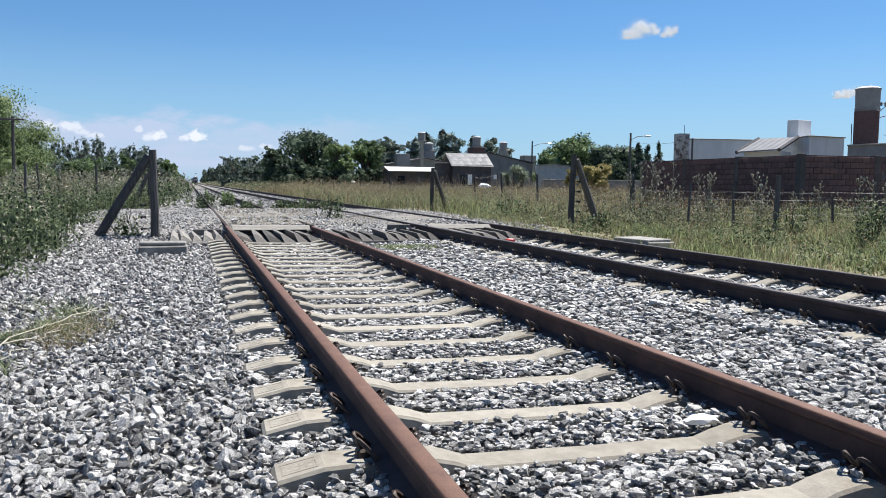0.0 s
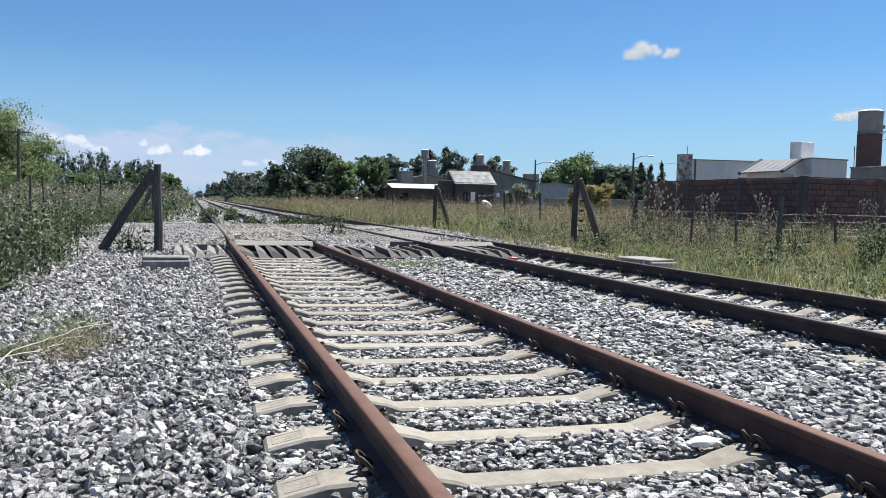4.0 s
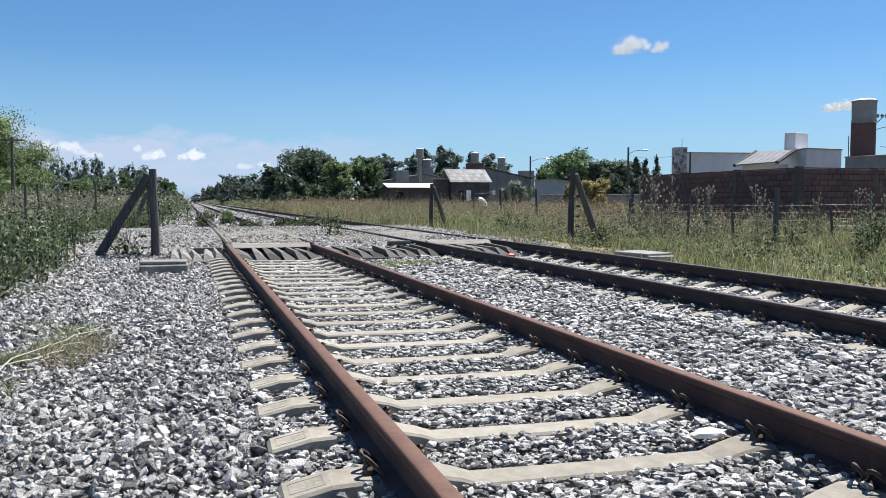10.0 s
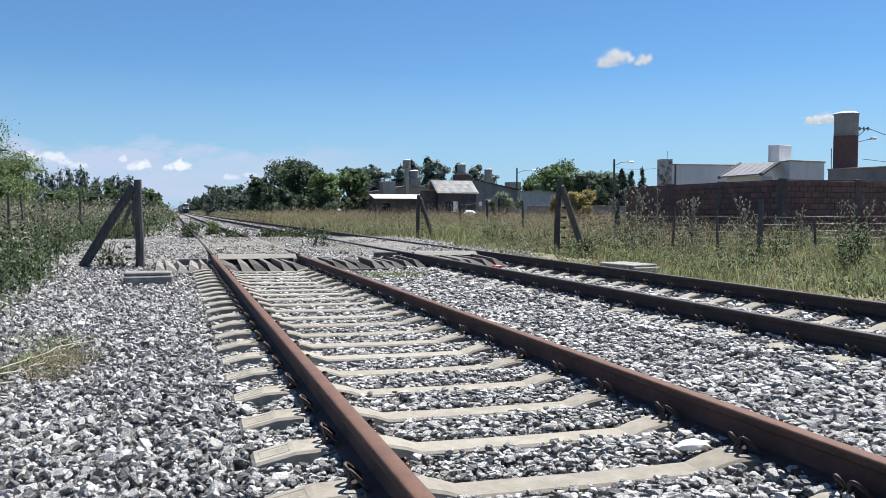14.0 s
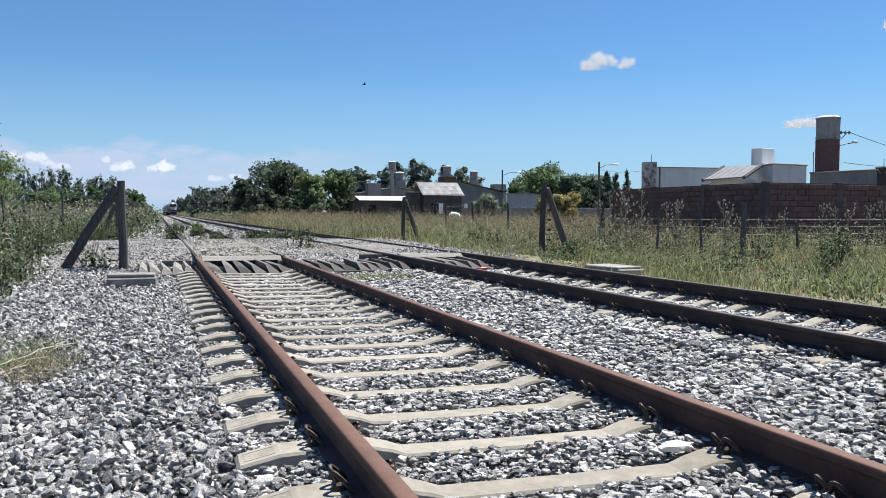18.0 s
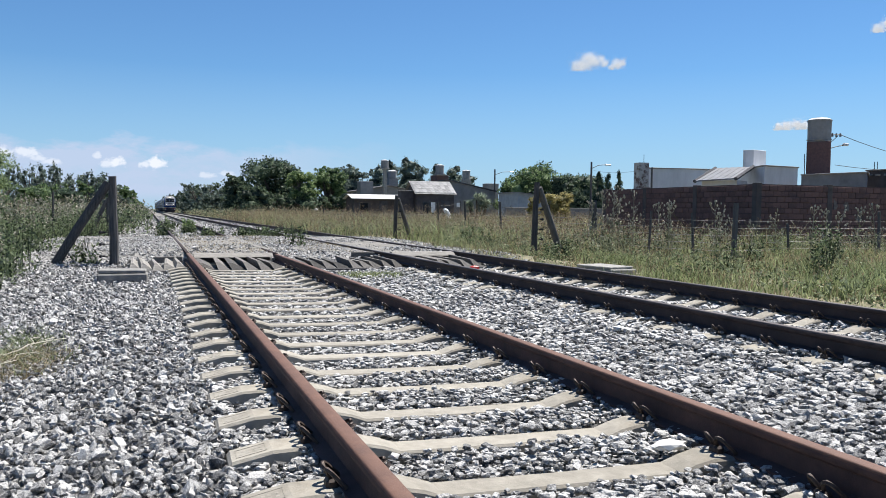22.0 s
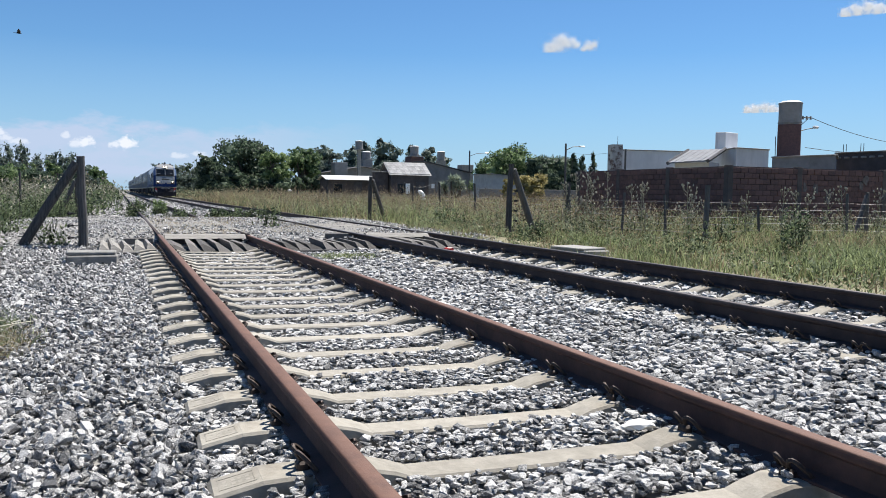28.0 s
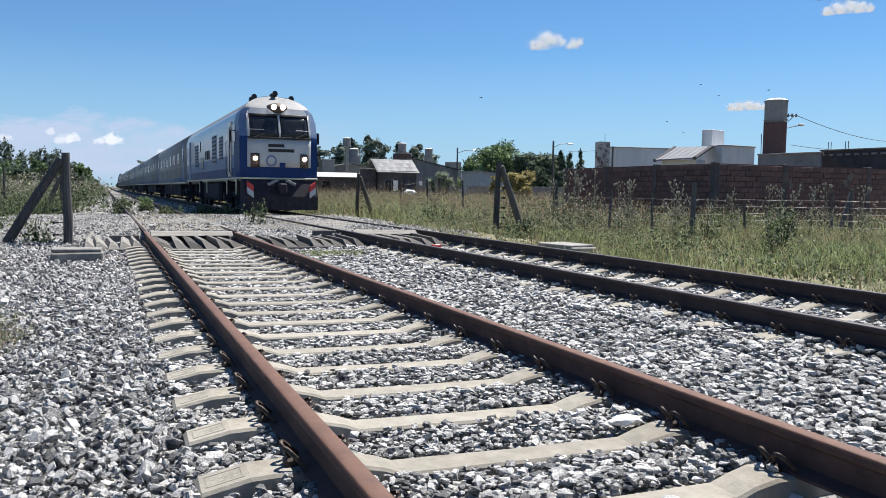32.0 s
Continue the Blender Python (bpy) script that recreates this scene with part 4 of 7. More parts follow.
def build_grass():
    rng = np.random.default_rng(11)
    # verge beside the main line
    x, y = scatter_xy(rng, 115000, 6.1, 19, 1.5, 20, 1.1)
    p = patchy(x, y, 0.55, 1.0)
    edge = 6.32 + patchy(x, y, 0.9, 4.0) * 0.4
    lush = np.exp(-((x - 10.5) / 2.6) ** 2 - ((y - 6.5) / 3.2) ** 2)
    keep = (x > edge) & ~((np.abs(x - 7.82) < 0.6) & (np.abs(y - 10.6) < 0.9)) & (x < 0.5 + 1.4 * (y + 3)) & (rng.uniform(size=len(x)) < 0.55 + p) & (rng.uniform(size=len(x)) < (20 - y) / 20 + 0.45)
    x, y, p, lush = x[keep], y[keep], p[keep], lush[keep]
    h = (0.04 + 0.16 * lush * rng.uniform(0.3, 1.2, len(x)) + 0.075 * rng.gamma(2, 0.5, len(x)) + 0.12 * np.clip(p, -0.4, 1) + 0.026 * np.clip(x - 8, 0, 8) - 0.03 * (x < 9.0)).clip(0.04, 0.9)
    dry = rng.uniform(size=len(x)) < 0.42 - 1.0 * p + 0.24 * (x < 9.0) * (y > 8.5) - 0.45 * lush
    for sel, mat, name, label in ((~dry, GRASS_GREEN, "verge_grass", "rank green grass on the verge"), (dry, GRASS_DRY, "dry_verge_grass", "straw-coloured dry grass on the verge")):
        n = sel.sum()
        tagged(blades(name, ground_points(x[sel], y[sel]), h[sel] * (1.0 if mat is GRASS_GREEN else 1.15), rng.uniform(0.008, 0.02, n), rng.uniform(0.1, 0.75, n), mat, rng), label, "grass", kind="stuff")
    # tall dry grass beyond the fence
    x, y = scatter_xy(rng, 80000, 6.4, 46, 16.5, 100, 1.8)
    p = patchy(x, y, 0.25, 2.0)
    left = np.where(y > 32, 6.7, 7.9 + 0.02 * y) + patchy(x, y, 0.5, 6.0) * 1.0
    keep = (x > left) & (x < 1.3 * (y + 3)) & (rng.uniform(size=len(x)) < 0.8 + p) & ~((x > 17.7) & (y > 18) & (y < 33)) & ~((y > 66) & (x > 19))
    x, y, p = x[keep], y[keep], p[keep]
    far = np.clip((y - 18) / 60, 0, 1)
    h = (0.28 + 0.26 * rng.gamma(2, 0.5, len(x)) + 0.30 * p + 0.70 * far).clip(0.15, 1.5)
    h *= np.where(x < left[keep] + 1.0, 0.6, 1.0)
    w = rng.uniform(0.010, 0.022, len(x)) * (1 + 2.0 * far)
    dry = rng.uniform(size=len(x)) < 0.33 + 0.47 * far - 0.6 * p * (y < 40)
    for sel, mat, name, label in ((~dry, GRASS_GREEN, "field_grass", "green grass in the field"), (dry, GRASS_BROWN, "tall_dry_grass", "tall brownish dry grass in the field")):
        tagged(blades(name, ground_points(x[sel], y[sel]), h[sel] * 0.9, w[sel], rng.uniform(0.15, 1.25, sel.sum()), mat, rng), label, "grass", kind="stuff")
    # far field strips along the line
    for name, label, mat, count, tall in (("far_dry_grass", "far dry grass beside the line", GRASS_BROWN, 16000, 1.4), ("far_green_scrub", "far green scrub beside the line", FIELD_WEED, 34000, 1.7)):
        x, y = scatter_xy(rng, count, 6.5, 24, 84, 420, 1.8)
        keep = (rng.uniform(size=len(x)) < 0.7 + 0.9 * patchy(x, y, 0.12, 3.0) * (1 if mat is FIELD_WEED else -1)) & ~((x > 17) & (y < 110))
        p = ground_points(x[keep], y[keep])
        p[:, 2] += tall * rng.uniform(0, 1, len(p)) ** 1.3 * (0.5 + 0.5 * np.clip((p[:, 0] - 7) / 4, 0, 1))
        tagged(leaves(name, p, rng.uniform(0.07, 0.15, len(p)) * (0.6 + p[:, 1] / 250), mat, rng, long=2.0, droop=-1.0), label, "grass", kind="stuff")
    # a tuft in the ballast
    for cx, cy, sx, sy, n in ((-1.93, 2.95, 0.05, 0.10, 420), (-1.78, 3.45, 0.07, 0.10, 300), (-1.66, 4.10, 0.09, 0.14, 420), (-1.56, 3.30, 0.11, 0.28, 520), (-1.82, 2.02, 0.06, 0.10, 160), (-1.95, 4.5, 0.18, 0.3, 240)):
        x, y = rng.normal(cx, sx, n), rng.normal(cy, sy, n)
        tagged(blades("grass_tuft", ground_points(x, y) + np.array([0, 0, 0.02]), rng.uniform(0.05, 0.13, n), rng.uniform(0.006, 0.012, n), rng.uniform(0.3, 1.3, n), VERGE_LEAF, rng),
               "tuft of green and straw grass in the ballast", "grass", kind="stuff")
    x, y = rng.normal(-1.58, 0.13, 900), rng.normal(3.15, 0.36, 900)
    tagged(blades("straw_tuft", ground_points(x, y) + np.array([0, 0, 0.03]), rng.uniform(0.04, 0.13, 900), rng.uniform(0.004, 0.007, 900), rng.uniform(1.0, 2.8, 900), GRASS_DRY, rng, curl=0.8),
           "dry straw lying on the ballast", "grass", kind="stuff")
    # trodden dry grass over the crossing between the tracks
    x, y = rng.uniform(0.0, 4.0, 6000), rng.uniform(14.3, 27, 6000)
    keep = (patchy(x, y, 0.7, 12.0) > -0.05) & (np.abs(x - 1.71) > 0.06)
    x, y = x[keep], y[keep]
    tagged(blades("trodden_grass", ground_points(x, y), rng.uniform(0.02, 0.075, len(x)), rng.uniform(0.006, 0.014, len(x)), rng.uniform(0.6, 2.2, len(x)), GRASS_DRY, rng),
           "trodden dry grass on the crossing", "grass", kind="stuff")
    x, y = rng.uniform(2.35, 3.4, 900), rng.normal(10.3, 0.22, 900)
    tagged(blades("guard_grass", ground_points(x, y) + np.array([0, 0, 0.03]), rng.uniform(0.04, 0.10, 900), rng.uniform(0.006, 0.012, 900), rng.uniform(0.2, 0.9, 900), GRASS_GREEN, rng),
           "small green grass patch before the guard", "grass", kind="stuff")


build_grass()


def weed_template(rng, height, leaf, count, spread=0.16, stems=5):
    """Leafy weed of several upright stems. Returns the places of its leaves, their directions and the stem tips."""
    base, lean = rng.normal(0, spread, (stems, 2)), rng.normal(0, 0.10, (stems, 2))
    tall = height * rng.uniform(0.6, 1.05, stems)
    k = rng.integers(0, stems, count)
    t = rng.uniform(0.04, 1.0, count) ** 1.05
    a = rng.uniform(0, 2 * np.pi, count)
    r = (0.02 + 0.15 * rng.uniform(size=count) ** 1.3) * (1.25 - 0.8 * t) * (0.6 + 0.4 * height)
    out = np.stack([np.cos(a), np.sin(a)], 1)
    z = tall[k] * t
    xy = base[k] + lean[k] * z[:, None] + out * r[:, None]
    pts = np.concatenate([xy, z[:, None]], 1)
    aim = np.concatenate([out * 0.75, np.full((count, 1), 0.65)], 1)
    tips = np.concatenate([base + lean * tall[:, None], tall[:, None]], 1)
    return pts, aim, tips


def build_weed_bank(name, label, count, x0, x1, y0, y1, power, hmin, hmax, leaf, per, mat, seed, keep_fn, spread=0.22, stems=5, heads=0.0, head_mat=None, long=2.6, grow=0.0):
    rng = np.random.default_rng(seed)
    x, y = scatter_xy(rng, count, x0, x1, y0, y1, power)
    k = keep_fn(x, y, rng)
    x, y = x[k], y[k]
    pos, aims, size, top = [], [], [], []
    for a, b in zip(x, y):
        h = rng.uniform(hmin, hmax) * (0.85 + 0.45 * noise.noise((a * 0.5, b * 0.5, seed))) * (1 + grow * min(max((b - 22) / 35, 0), 1))
        t, aim, tips = weed_template(rng, h, leaf, per, spread, stems)
        at = np.array([a, b, float(ground_z(a, b))])
        pos.append(t + at)
        aims.append(aim)
        size.append(leaf * rng.uniform(0.6, 1.3, per))
        if heads:
            tips = tips[rng.uniform(size=len(tips)) < heads]
            if len(tips):
                top.append((np.repeat(tips, 7, 0) + rng.normal(0, 1, (len(tips) * 7, 3)) * (leaf * 0.7, leaf * 0.7, leaf * 1.9)) + at)
    tagged(leaves(name, np.concatenate(pos), np.concatenate(size), mat, rng, long=long, aim=np.concatenate(aims)), label, "weeds", kind="stuff")
    if top:
        p = np.concatenate(top)
        tagged(leaves(name + "_seed", p, leaf * rng.uniform(0.5, 1.0, len(p)), head_mat, rng, long=2.2, droop=-0.6), "dry seed heads standing over the weeds", "weeds", kind="stuff")
    # stems under the leaves
    n = len(x)
    q = np.stack([x, y], 1) + rng.normal(0, spread, (n, 2))
    tagged(blades(name + "_stem", ground_points(q[:, 0], q[:, 1]), rng.uniform(hmin, hmax, n) * 0.9, np.full(n, leaf * 0.4), rng.uniform(0.02, 0.15, n), mat, rng), "weed stems", "weeds", kind="stuff")


def left_bank(x, y, rng):
    wob = patchy(x, y, 0.6, 9.0) * 0.7
    edge = np.where(y < 20, -2.55 - 0.06 * np.abs(y - 8) + wob, -1.35 + wob * 0.5)
    road = (y > 16.6 + wob) & (y < 29.0 + 0.25 * (-1.5 - x) + wob) & (x > -7.5)
    return (x < edge) & (x > -2.0 - 0.24 * (y + 3)) & ~road


build_weed_bank("roadside_weeds", "dense green roadside weeds beside the ballast", 4600, -9.5, -2.2, 6.6, 42, 1.3, 0.75, 1.15, 0.033, 48, WEED, 21, left_bank, 0.15, 6, 0.12, WEED_PALE, long=2.2, grow=0.35)
build_weed_bank("tall_roadside_weeds", "tall flowering weeds along the fence", 900, -14, -3.4, 15, 60, 1.2, 1.15, 1.5, 0.032, 40, WEED, 22, left_bank, 0.25, 6, 0.8, WEED_PALE)
build_weed_bank("far_weed_bank", "weedy bank receding along the line", 1100, -12, -1.3, 34, 260, 1.6, 1.2, 1.9, 0.08, 44, WEED, 23, left_bank, 0.5, 8, 0.3, WEED_PALE)


def field_edge(x, y, r):
    return (x > np.where(y > 32, 6.9, 8.4 + 0.02 * y) + r.uniform(0, 1.2, len(x))) & (x < 1.3 * (y + 3)) & ~((x > 17.7) & (y > 17) & (y < 33)) & ~((x > 24) & (y > 68))


build_weed_bank("field_weeds", "brown-headed weeds through the tall grass", 4800, 6.8, 36, 16.5, 92, 1.5, 0.75, 1.25, 0.032, 14, GRASS_BROWN, 25, field_edge, 0.20, 5, 0.5, SEED_BROWN, grow=0.45)
build_weed_bank("dry_flowering_weeds", "brownish dry flowering weeds behind the roadside bank", 900, -19, -5.2, 29, 60, 1.2, 1.05, 1.4, 0.036, 22, GRASS_BROWN, 27, left_bank, 0.3, 6, 0.8, SEED_BROWN)
build_weed_bank("field_green_weeds", "leafy green weeds through the tall grass", 4000, 6.8, 34, 15.5, 70, 1.5, 0.40, 0.95, 0.034, 36, FIELD_WEED, 26, field_edge, 0.20, 5, 0.15, WEED_PALE, grow=0.4)
build_weed_bank("verge_weeds", "green leafy weeds in the verge", 1700, 6.9, 17, 3, 20, 1.0, 0.08, 0.46, 0.028, 28, VERGE_LEAF, 24,
                lambda x, y, r: (x > 6.9 + r.uniform(0, 1.0, len(x))) & (x < 1.3 * (y + 3)) & (patchy(x, y, 0.6, 7.0) > -0.12) & ~((np.abs(x - 7.82) < 0.8) & (np.abs(y - 10.6) < 1.0)), 0.12, 5, 0.2, GRASS_DRY)


def build_weed_clump(x, y, h, spread, n, leaf, mat, label, seed):
    rng = np.random.default_rng(seed)
    z = float(ground_z(x, y))
    w = thing("weed_clump", label, "weed", "weed clumps", at=(x, y, z))
    pts, aims = [], []
    for _ in range(6):
        p, aim, tips = weed_template(rng, h * rng.uniform(0.6, 1.1), leaf, n // 6, spread * 0.25, 4)
        pts.append(p + np.array([rng.normal(0, spread * 0.5), rng.normal(0, spread * 0.4), 0]))
        aims.append(aim)
    t = np.concatenate(pts)
    leaves("foliage", t, leaf * 0.8 * rng.uniform(0.6, 1.3, len(t)), mat, rng, w, long=2.6, aim=np.concatenate(aims))
    for _ in range(9):
        bm = bmesh.new()
        a, r = rng.uniform(0, 6.28), spread * rng.uniform(0.1, 0.7)
        tube(bm, [(0, 0, 0), (math.cos(a) * r * 0.5, math.sin(a) * r * 0.5, h * 0.5), (math.cos(a) * r, math.sin(a) * r, h * rng.uniform(0.75, 1.1))], [0.006, 0.005, 0.003], 4)
        part("stem", bm, WEED, w)


# weeds between and beside the rails at the crossing
for i, (x, y, h, s, mat, lab) in enumerate((
        (2.62, 16.9, 0.62, 0.26, WEED, "dark leggy weed growing on the crossing"), (-0.25, 31, 0.70, 0.5, WEED, "bushy weed beside the siding rail"),
        (1.0, 36, 0.4, 0.35, WEED, "weed between the siding rails"), (1.3, 42, 0.7, 0.4, LEAF_BRIGHT, "bright green weed between the rails"),
        (1.7, 29, 0.42, 0.5, WEED, "low weeds over the buried rail"), (3.2, 28.5, 0.5, 0.55, WEED, "leafy weeds between the tracks"),
        (4.0, 27.5, 0.45, 0.6, WEED, "leafy weeds between the tracks"), (2.6, 27.5, 0.4, 0.4, WEED, "leafy weeds between the tracks"), (0.2, 46, 0.5, 0.5, WEED, "weeds beside the siding"),
        (8.9, 20.4, 0.95, 0.85, WEED, "dark green bush on the verge"), (9.97, 9.73, 0.50, 0.55, VERGE_LEAF, "leafy green clump in the verge"), (11.58, 8.71, 0.95, 0.45, WEED, "tall dark thistle bush in the verge"), (11.04, 12.86, 0.35, 0.40, VERGE_LEAF, "leafy green clump in the verge"), (13.74, 18.88, 0.85, 0.50, WEED, "dark bushy weed at the fence"), (9.7, 20.0, 0.55, 0.5, WEED, "green weeds on the verge"), (9.0, 14.6, 0.55, 0.35, WEED, "weed at the foot of a post"),
        (-1.95, 13.5, 0.5, 0.2, WEED, "small weed in the gravel"), (12.4, 11.9, 0.75, 0.5, WEED, "leafy weed below the fence"), (14.6, 11.4, 0.95, 0.45, WEED, "tall dark weed before the wall"))):
    build_weed_clump(x, y, h, s, 240 if y in (16.9, 13.5) else 660, 0.034 + 0.0006 * y, mat, lab, 100 + i)


def thistle(height, seed):
    """A dry thistle: ribbed stalk, side branches, spiny leaves and pale seed heads."""
    rng = np.random.default_rng(seed)
    t = thing("thistle", "tall dry thistle with pale seed heads by the fence", "thistle", "thistles")
    bm = bmesh.new()
    tube(bm, [(0, 0, -0.03), (0.01, 0.01, height * 0.5), (0.03, 0, height)], [0.012, 0.010, 0.006], 5)
    heads, leaf_at = [(0.03, 0, height)], []
    for i in range(18):
        z = height * rng.uniform(0.3, 0.94)
        a, r = rng.uniform(0, 6.28), rng.uniform(0.08, 0.26) * (1.15 - 0.5 * z / height)
        tip = (math.cos(a) * r, math.sin(a) * r, z + rng.uniform(0.08, 0.25))
        tube(bm, [(0.01, 0, z), (tip[0] * 0.6, tip[1] * 0.6, z + 0.06), tip], [0.006, 0.005, 0.004], 4)
        heads.append(tip)
    part("stalk", bm, WEED_PALE, t)
    for h in heads:
        bm = bmesh.new()
        bmesh.ops.create_icosphere(bm, subdivisions=1, radius=1.0)
        for v in bm.verts:
            v.co = Vector(h) + Vector((v.co.x, v.co.y, v.co.z * 1.5)) * 0.030 * rng.choice((0.4, 0.6, 0.8, 1.15))
        part("seed_head", bm, WEED_PALE, t)
    n = 70
    z = height * rng.uniform(0.02, 0.6, n)
    a, r = rng.uniform(0, 6.28, n), rng.uniform(0.02, 0.20, n) * (1.2 - z / height)
    leaves("foliage", np.stack([np.cos(a) * r, np.sin(a) * r, z], 1), rng.uniform(0.02, 0.04, n), FIELD_WEED, rng, t, long=2.8)
    return t


def build_thistles():
    spots = [(11.87, 17.35, 1.87), (12.06, 17.2, 1.99), (12.22, 17.0, 1.74), (12.46, 16.65, 1.87), (12.94, 16.1, 1.52), (13.13, 15.9, 1.58), (13.21, 15.8, 1.46), (13.99, 14.9, 1.58), (14.05, 14.8, 1.28),
             (14.25, 14.55, 1.06), (14.57, 14.2, 0.96), (14.97, 13.75, 1.22), (15.54, 13.1, 1.47), (15.78, 12.8, 1.38), (15.93, 12.6, 1.31), (11.71, 17.55, 1.58), (16.22, 12.3, 1.42), (16.5, 11.9, 1.52), (16.99, 11.4, 1.46)]
    rng = random.Random(8)
    kinds = [thistle(1.45, 1), thistle(1.75, 2), thistle(1.2, 3)]
    tall = (1.45, 1.75, 1.2)
    for i, (x, y, h) in enumerate(spots):
        k = min(range(3), key=lambda n: abs(tall[n] - h)) if i > 2 else i
        m = pose(x, y, float(ground_z(x, y)), rng.uniform(-4, 4), rng.uniform(-4, 4), rng.uniform(0, 360))
        ob = kinds[i] if i < 3 else copy_thing(kinds[k], m)
        ob.matrix_basis = m @ Matrix.Scale(h / tall[k], 4)


build_thistles()


# ---- trees ----
def tree(name, label, at, height, blobs, n, leaf, mat, seed, trunk_r=0.22, group="", trunk_h=0.45, droop=0.0, clump=0.42, inside=0.50):
    """Tapered trunk with limbs to each mass of foliage; blobs [(x, y, z, rx, rz)] in the tree's space."""
    n, leaf = (int(n * 1.45), leaf * 0.74) if at[1] < 120 else (int(n * 1.0), leaf * 0.90)
    rng = np.random.default_rng(seed)
    t = thing(name, label, "tree", group, at=(at[0], at[1], float(ground_z(at[0], at[1]))))
    bm = bmesh.new()
    fork = height * trunk_h * 0.6
    tube(bm, [(0, 0, -0.3), (0.03, 0.02, fork * 0.5), (0, 0, fork)], [trunk_r * 1.3, trunk_r, trunk_r * 0.8], 8)
    for x, y, z, rx, rz in blobs:
        mid = (x * 0.5, y * 0.5, fork + (z - fork) * 0.6)
        tube(bm, [(0, 0, fork * 0.95), mid, (x, y, z + rz * 0.4)], [trunk_r * 0.6, trunk_r * 0.35, trunk_r * 0.1], 5)
    part("trunk", bm, BARK, t)
    total = sum(b[3] ** 2 * b[4] for b in blobs)
    pos = []
    for x, y, z, rx, rz in blobs:
        m = int(n * rx * rx * rz / total)
        k = max(5, m // 45)
        c = rng.normal(size=(k, 3))
        c /= np.linalg.norm(c, axis=1)[:, None]
        c *= (rng.uniform(0.45, 1.05, k) ** 0.6)[:, None]
        c = c * (rx, rx, rz) + (x, y, z)
        d = rng.normal(size=(m, 3))
        d *= (rng.uniform(0, 1, m) ** 0.5 / np.linalg.norm(d, axis=1))[:, None]
        p = c[rng.integers(0, k, m)] + d * clump * np.array((rx, rx, rz))
        pos.append(p)
    pos = np.concatenate(pos)
    pos = pos[pos[:, 2] > 0.15]
    leaves("crown", pos, leaf * rng.uniform(0.55, 1.35, len(pos)), mat, rng, t, droop=droop)
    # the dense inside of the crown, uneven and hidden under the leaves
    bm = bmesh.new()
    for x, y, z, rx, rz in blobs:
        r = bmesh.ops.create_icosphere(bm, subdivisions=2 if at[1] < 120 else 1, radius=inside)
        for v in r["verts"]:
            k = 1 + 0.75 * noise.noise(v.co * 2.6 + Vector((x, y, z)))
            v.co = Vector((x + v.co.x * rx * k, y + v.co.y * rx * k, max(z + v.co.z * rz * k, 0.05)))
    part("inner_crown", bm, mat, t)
    return t


def build_yucca(x, y):
    """A spiky shrub: rosettes of stiff sword leaves on short stems."""
    rng = np.random.default_rng(53)
    t = thing("spiky_shrub", "silvery green spiky shrub before the houses", "shrub", at=(x, y, float(ground_z(x, y))))
    heads = ((-0.8, 0.1, 1.75), (-0.25, -0.3, 2.3), (0.35, 0.0, 2.3), (0.9, 0.2, 1.7), (0.1, -0.5, 1.6), (-0.5, 0.4, 1.5), (0.55, -0.4, 1.9))
    bm = bmesh.new()
    for a, b, c in heads:
        tube(bm, [(a * 0.3, b * 0.3, -0.1), (a * 0.7, b * 0.7, c * 0.55), (a, b, c)], [0.10, 0.08, 0.06], 6)
    part("stem", bm, BARK, t)
    for a, b, c in heads:
        d = rng.normal(size=(190, 3))
        d[:, 2] = np.abs(d[:, 2]) * 1.1 - 0.35
        d /= np.linalg.norm(d, axis=1)[:, None]
        length = rng.uniform(0.5, 0.85, 190)
        side = np.cross(d, (0, 0, 1.0))
        side /= np.linalg.norm(side, axis=1)[:, None] + 1e-9
        root, tip = np.array((a, b, c)) + d * 0.05, np.array((a, b, c)) + d * length[:, None] - np.array((0, 0, 0.12)) * length[:, None]
        mid = root * 0.55 + tip * 0.45 + np.array((0, 0, 0.04))
        v = np.stack([root, mid + side * 0.032, tip, mid - side * 0.032], 1).reshape(-1, 3)
        f = (np.array([[0, 1, 2, 3]])[None] + (np.arange(190) * 4)[:, None, None]).reshape(-1, 4)
        arrays("rosette", v, f, LEAF_SILVER, t)


def round_blobs(rng, w, h, base, k):
    """Masses of foliage that fill an uneven crown of width w from base up to h."""
    out = []
    for _ in range(int(k * 1.7)):
        a, r = rng.uniform(0, 6.28), w * 0.5 * rng.uniform(0.1, 0.75)
        z = base + (h - base) * rng.uniform(0.12, 0.85)
        s = w * rng.uniform(0.12, 0.21)
        q = s * rng.uniform(0.6, 0.95)
        r = min(r, w * 0.5 - s)
        out.append((math.cos(a) * r, math.sin(a) * r, min(z, h - q * 1.25), s, q))
    return out


def gum_blobs(rng, w, h):
    """A crown of a few upright plumes of unequal height over low scrub."""
    out = []
    for _ in range(4):
        x, y, top = rng.uniform(-0.42, 0.42) * w, rng.uniform(-0.3, 0.3) * w, h * rng.uniform(0.72, 1.0)
        for q in (0.38, 0.58, 0.78, 0.92):
            out.append((x + rng.uniform(-0.1, 0.1) * w, y, top * q, w * rng.uniform(0.09, 0.16) * (1.25 - 0.4 * q), top * 0.11))
    for _ in range(6):
        out.append((rng.uniform(-0.5, 0.5) * w, rng.uniform(-0.3, 0.3) * w, h * rng.uniform(0.08, 0.32), w * 0.19, h * 0.14))
    return out


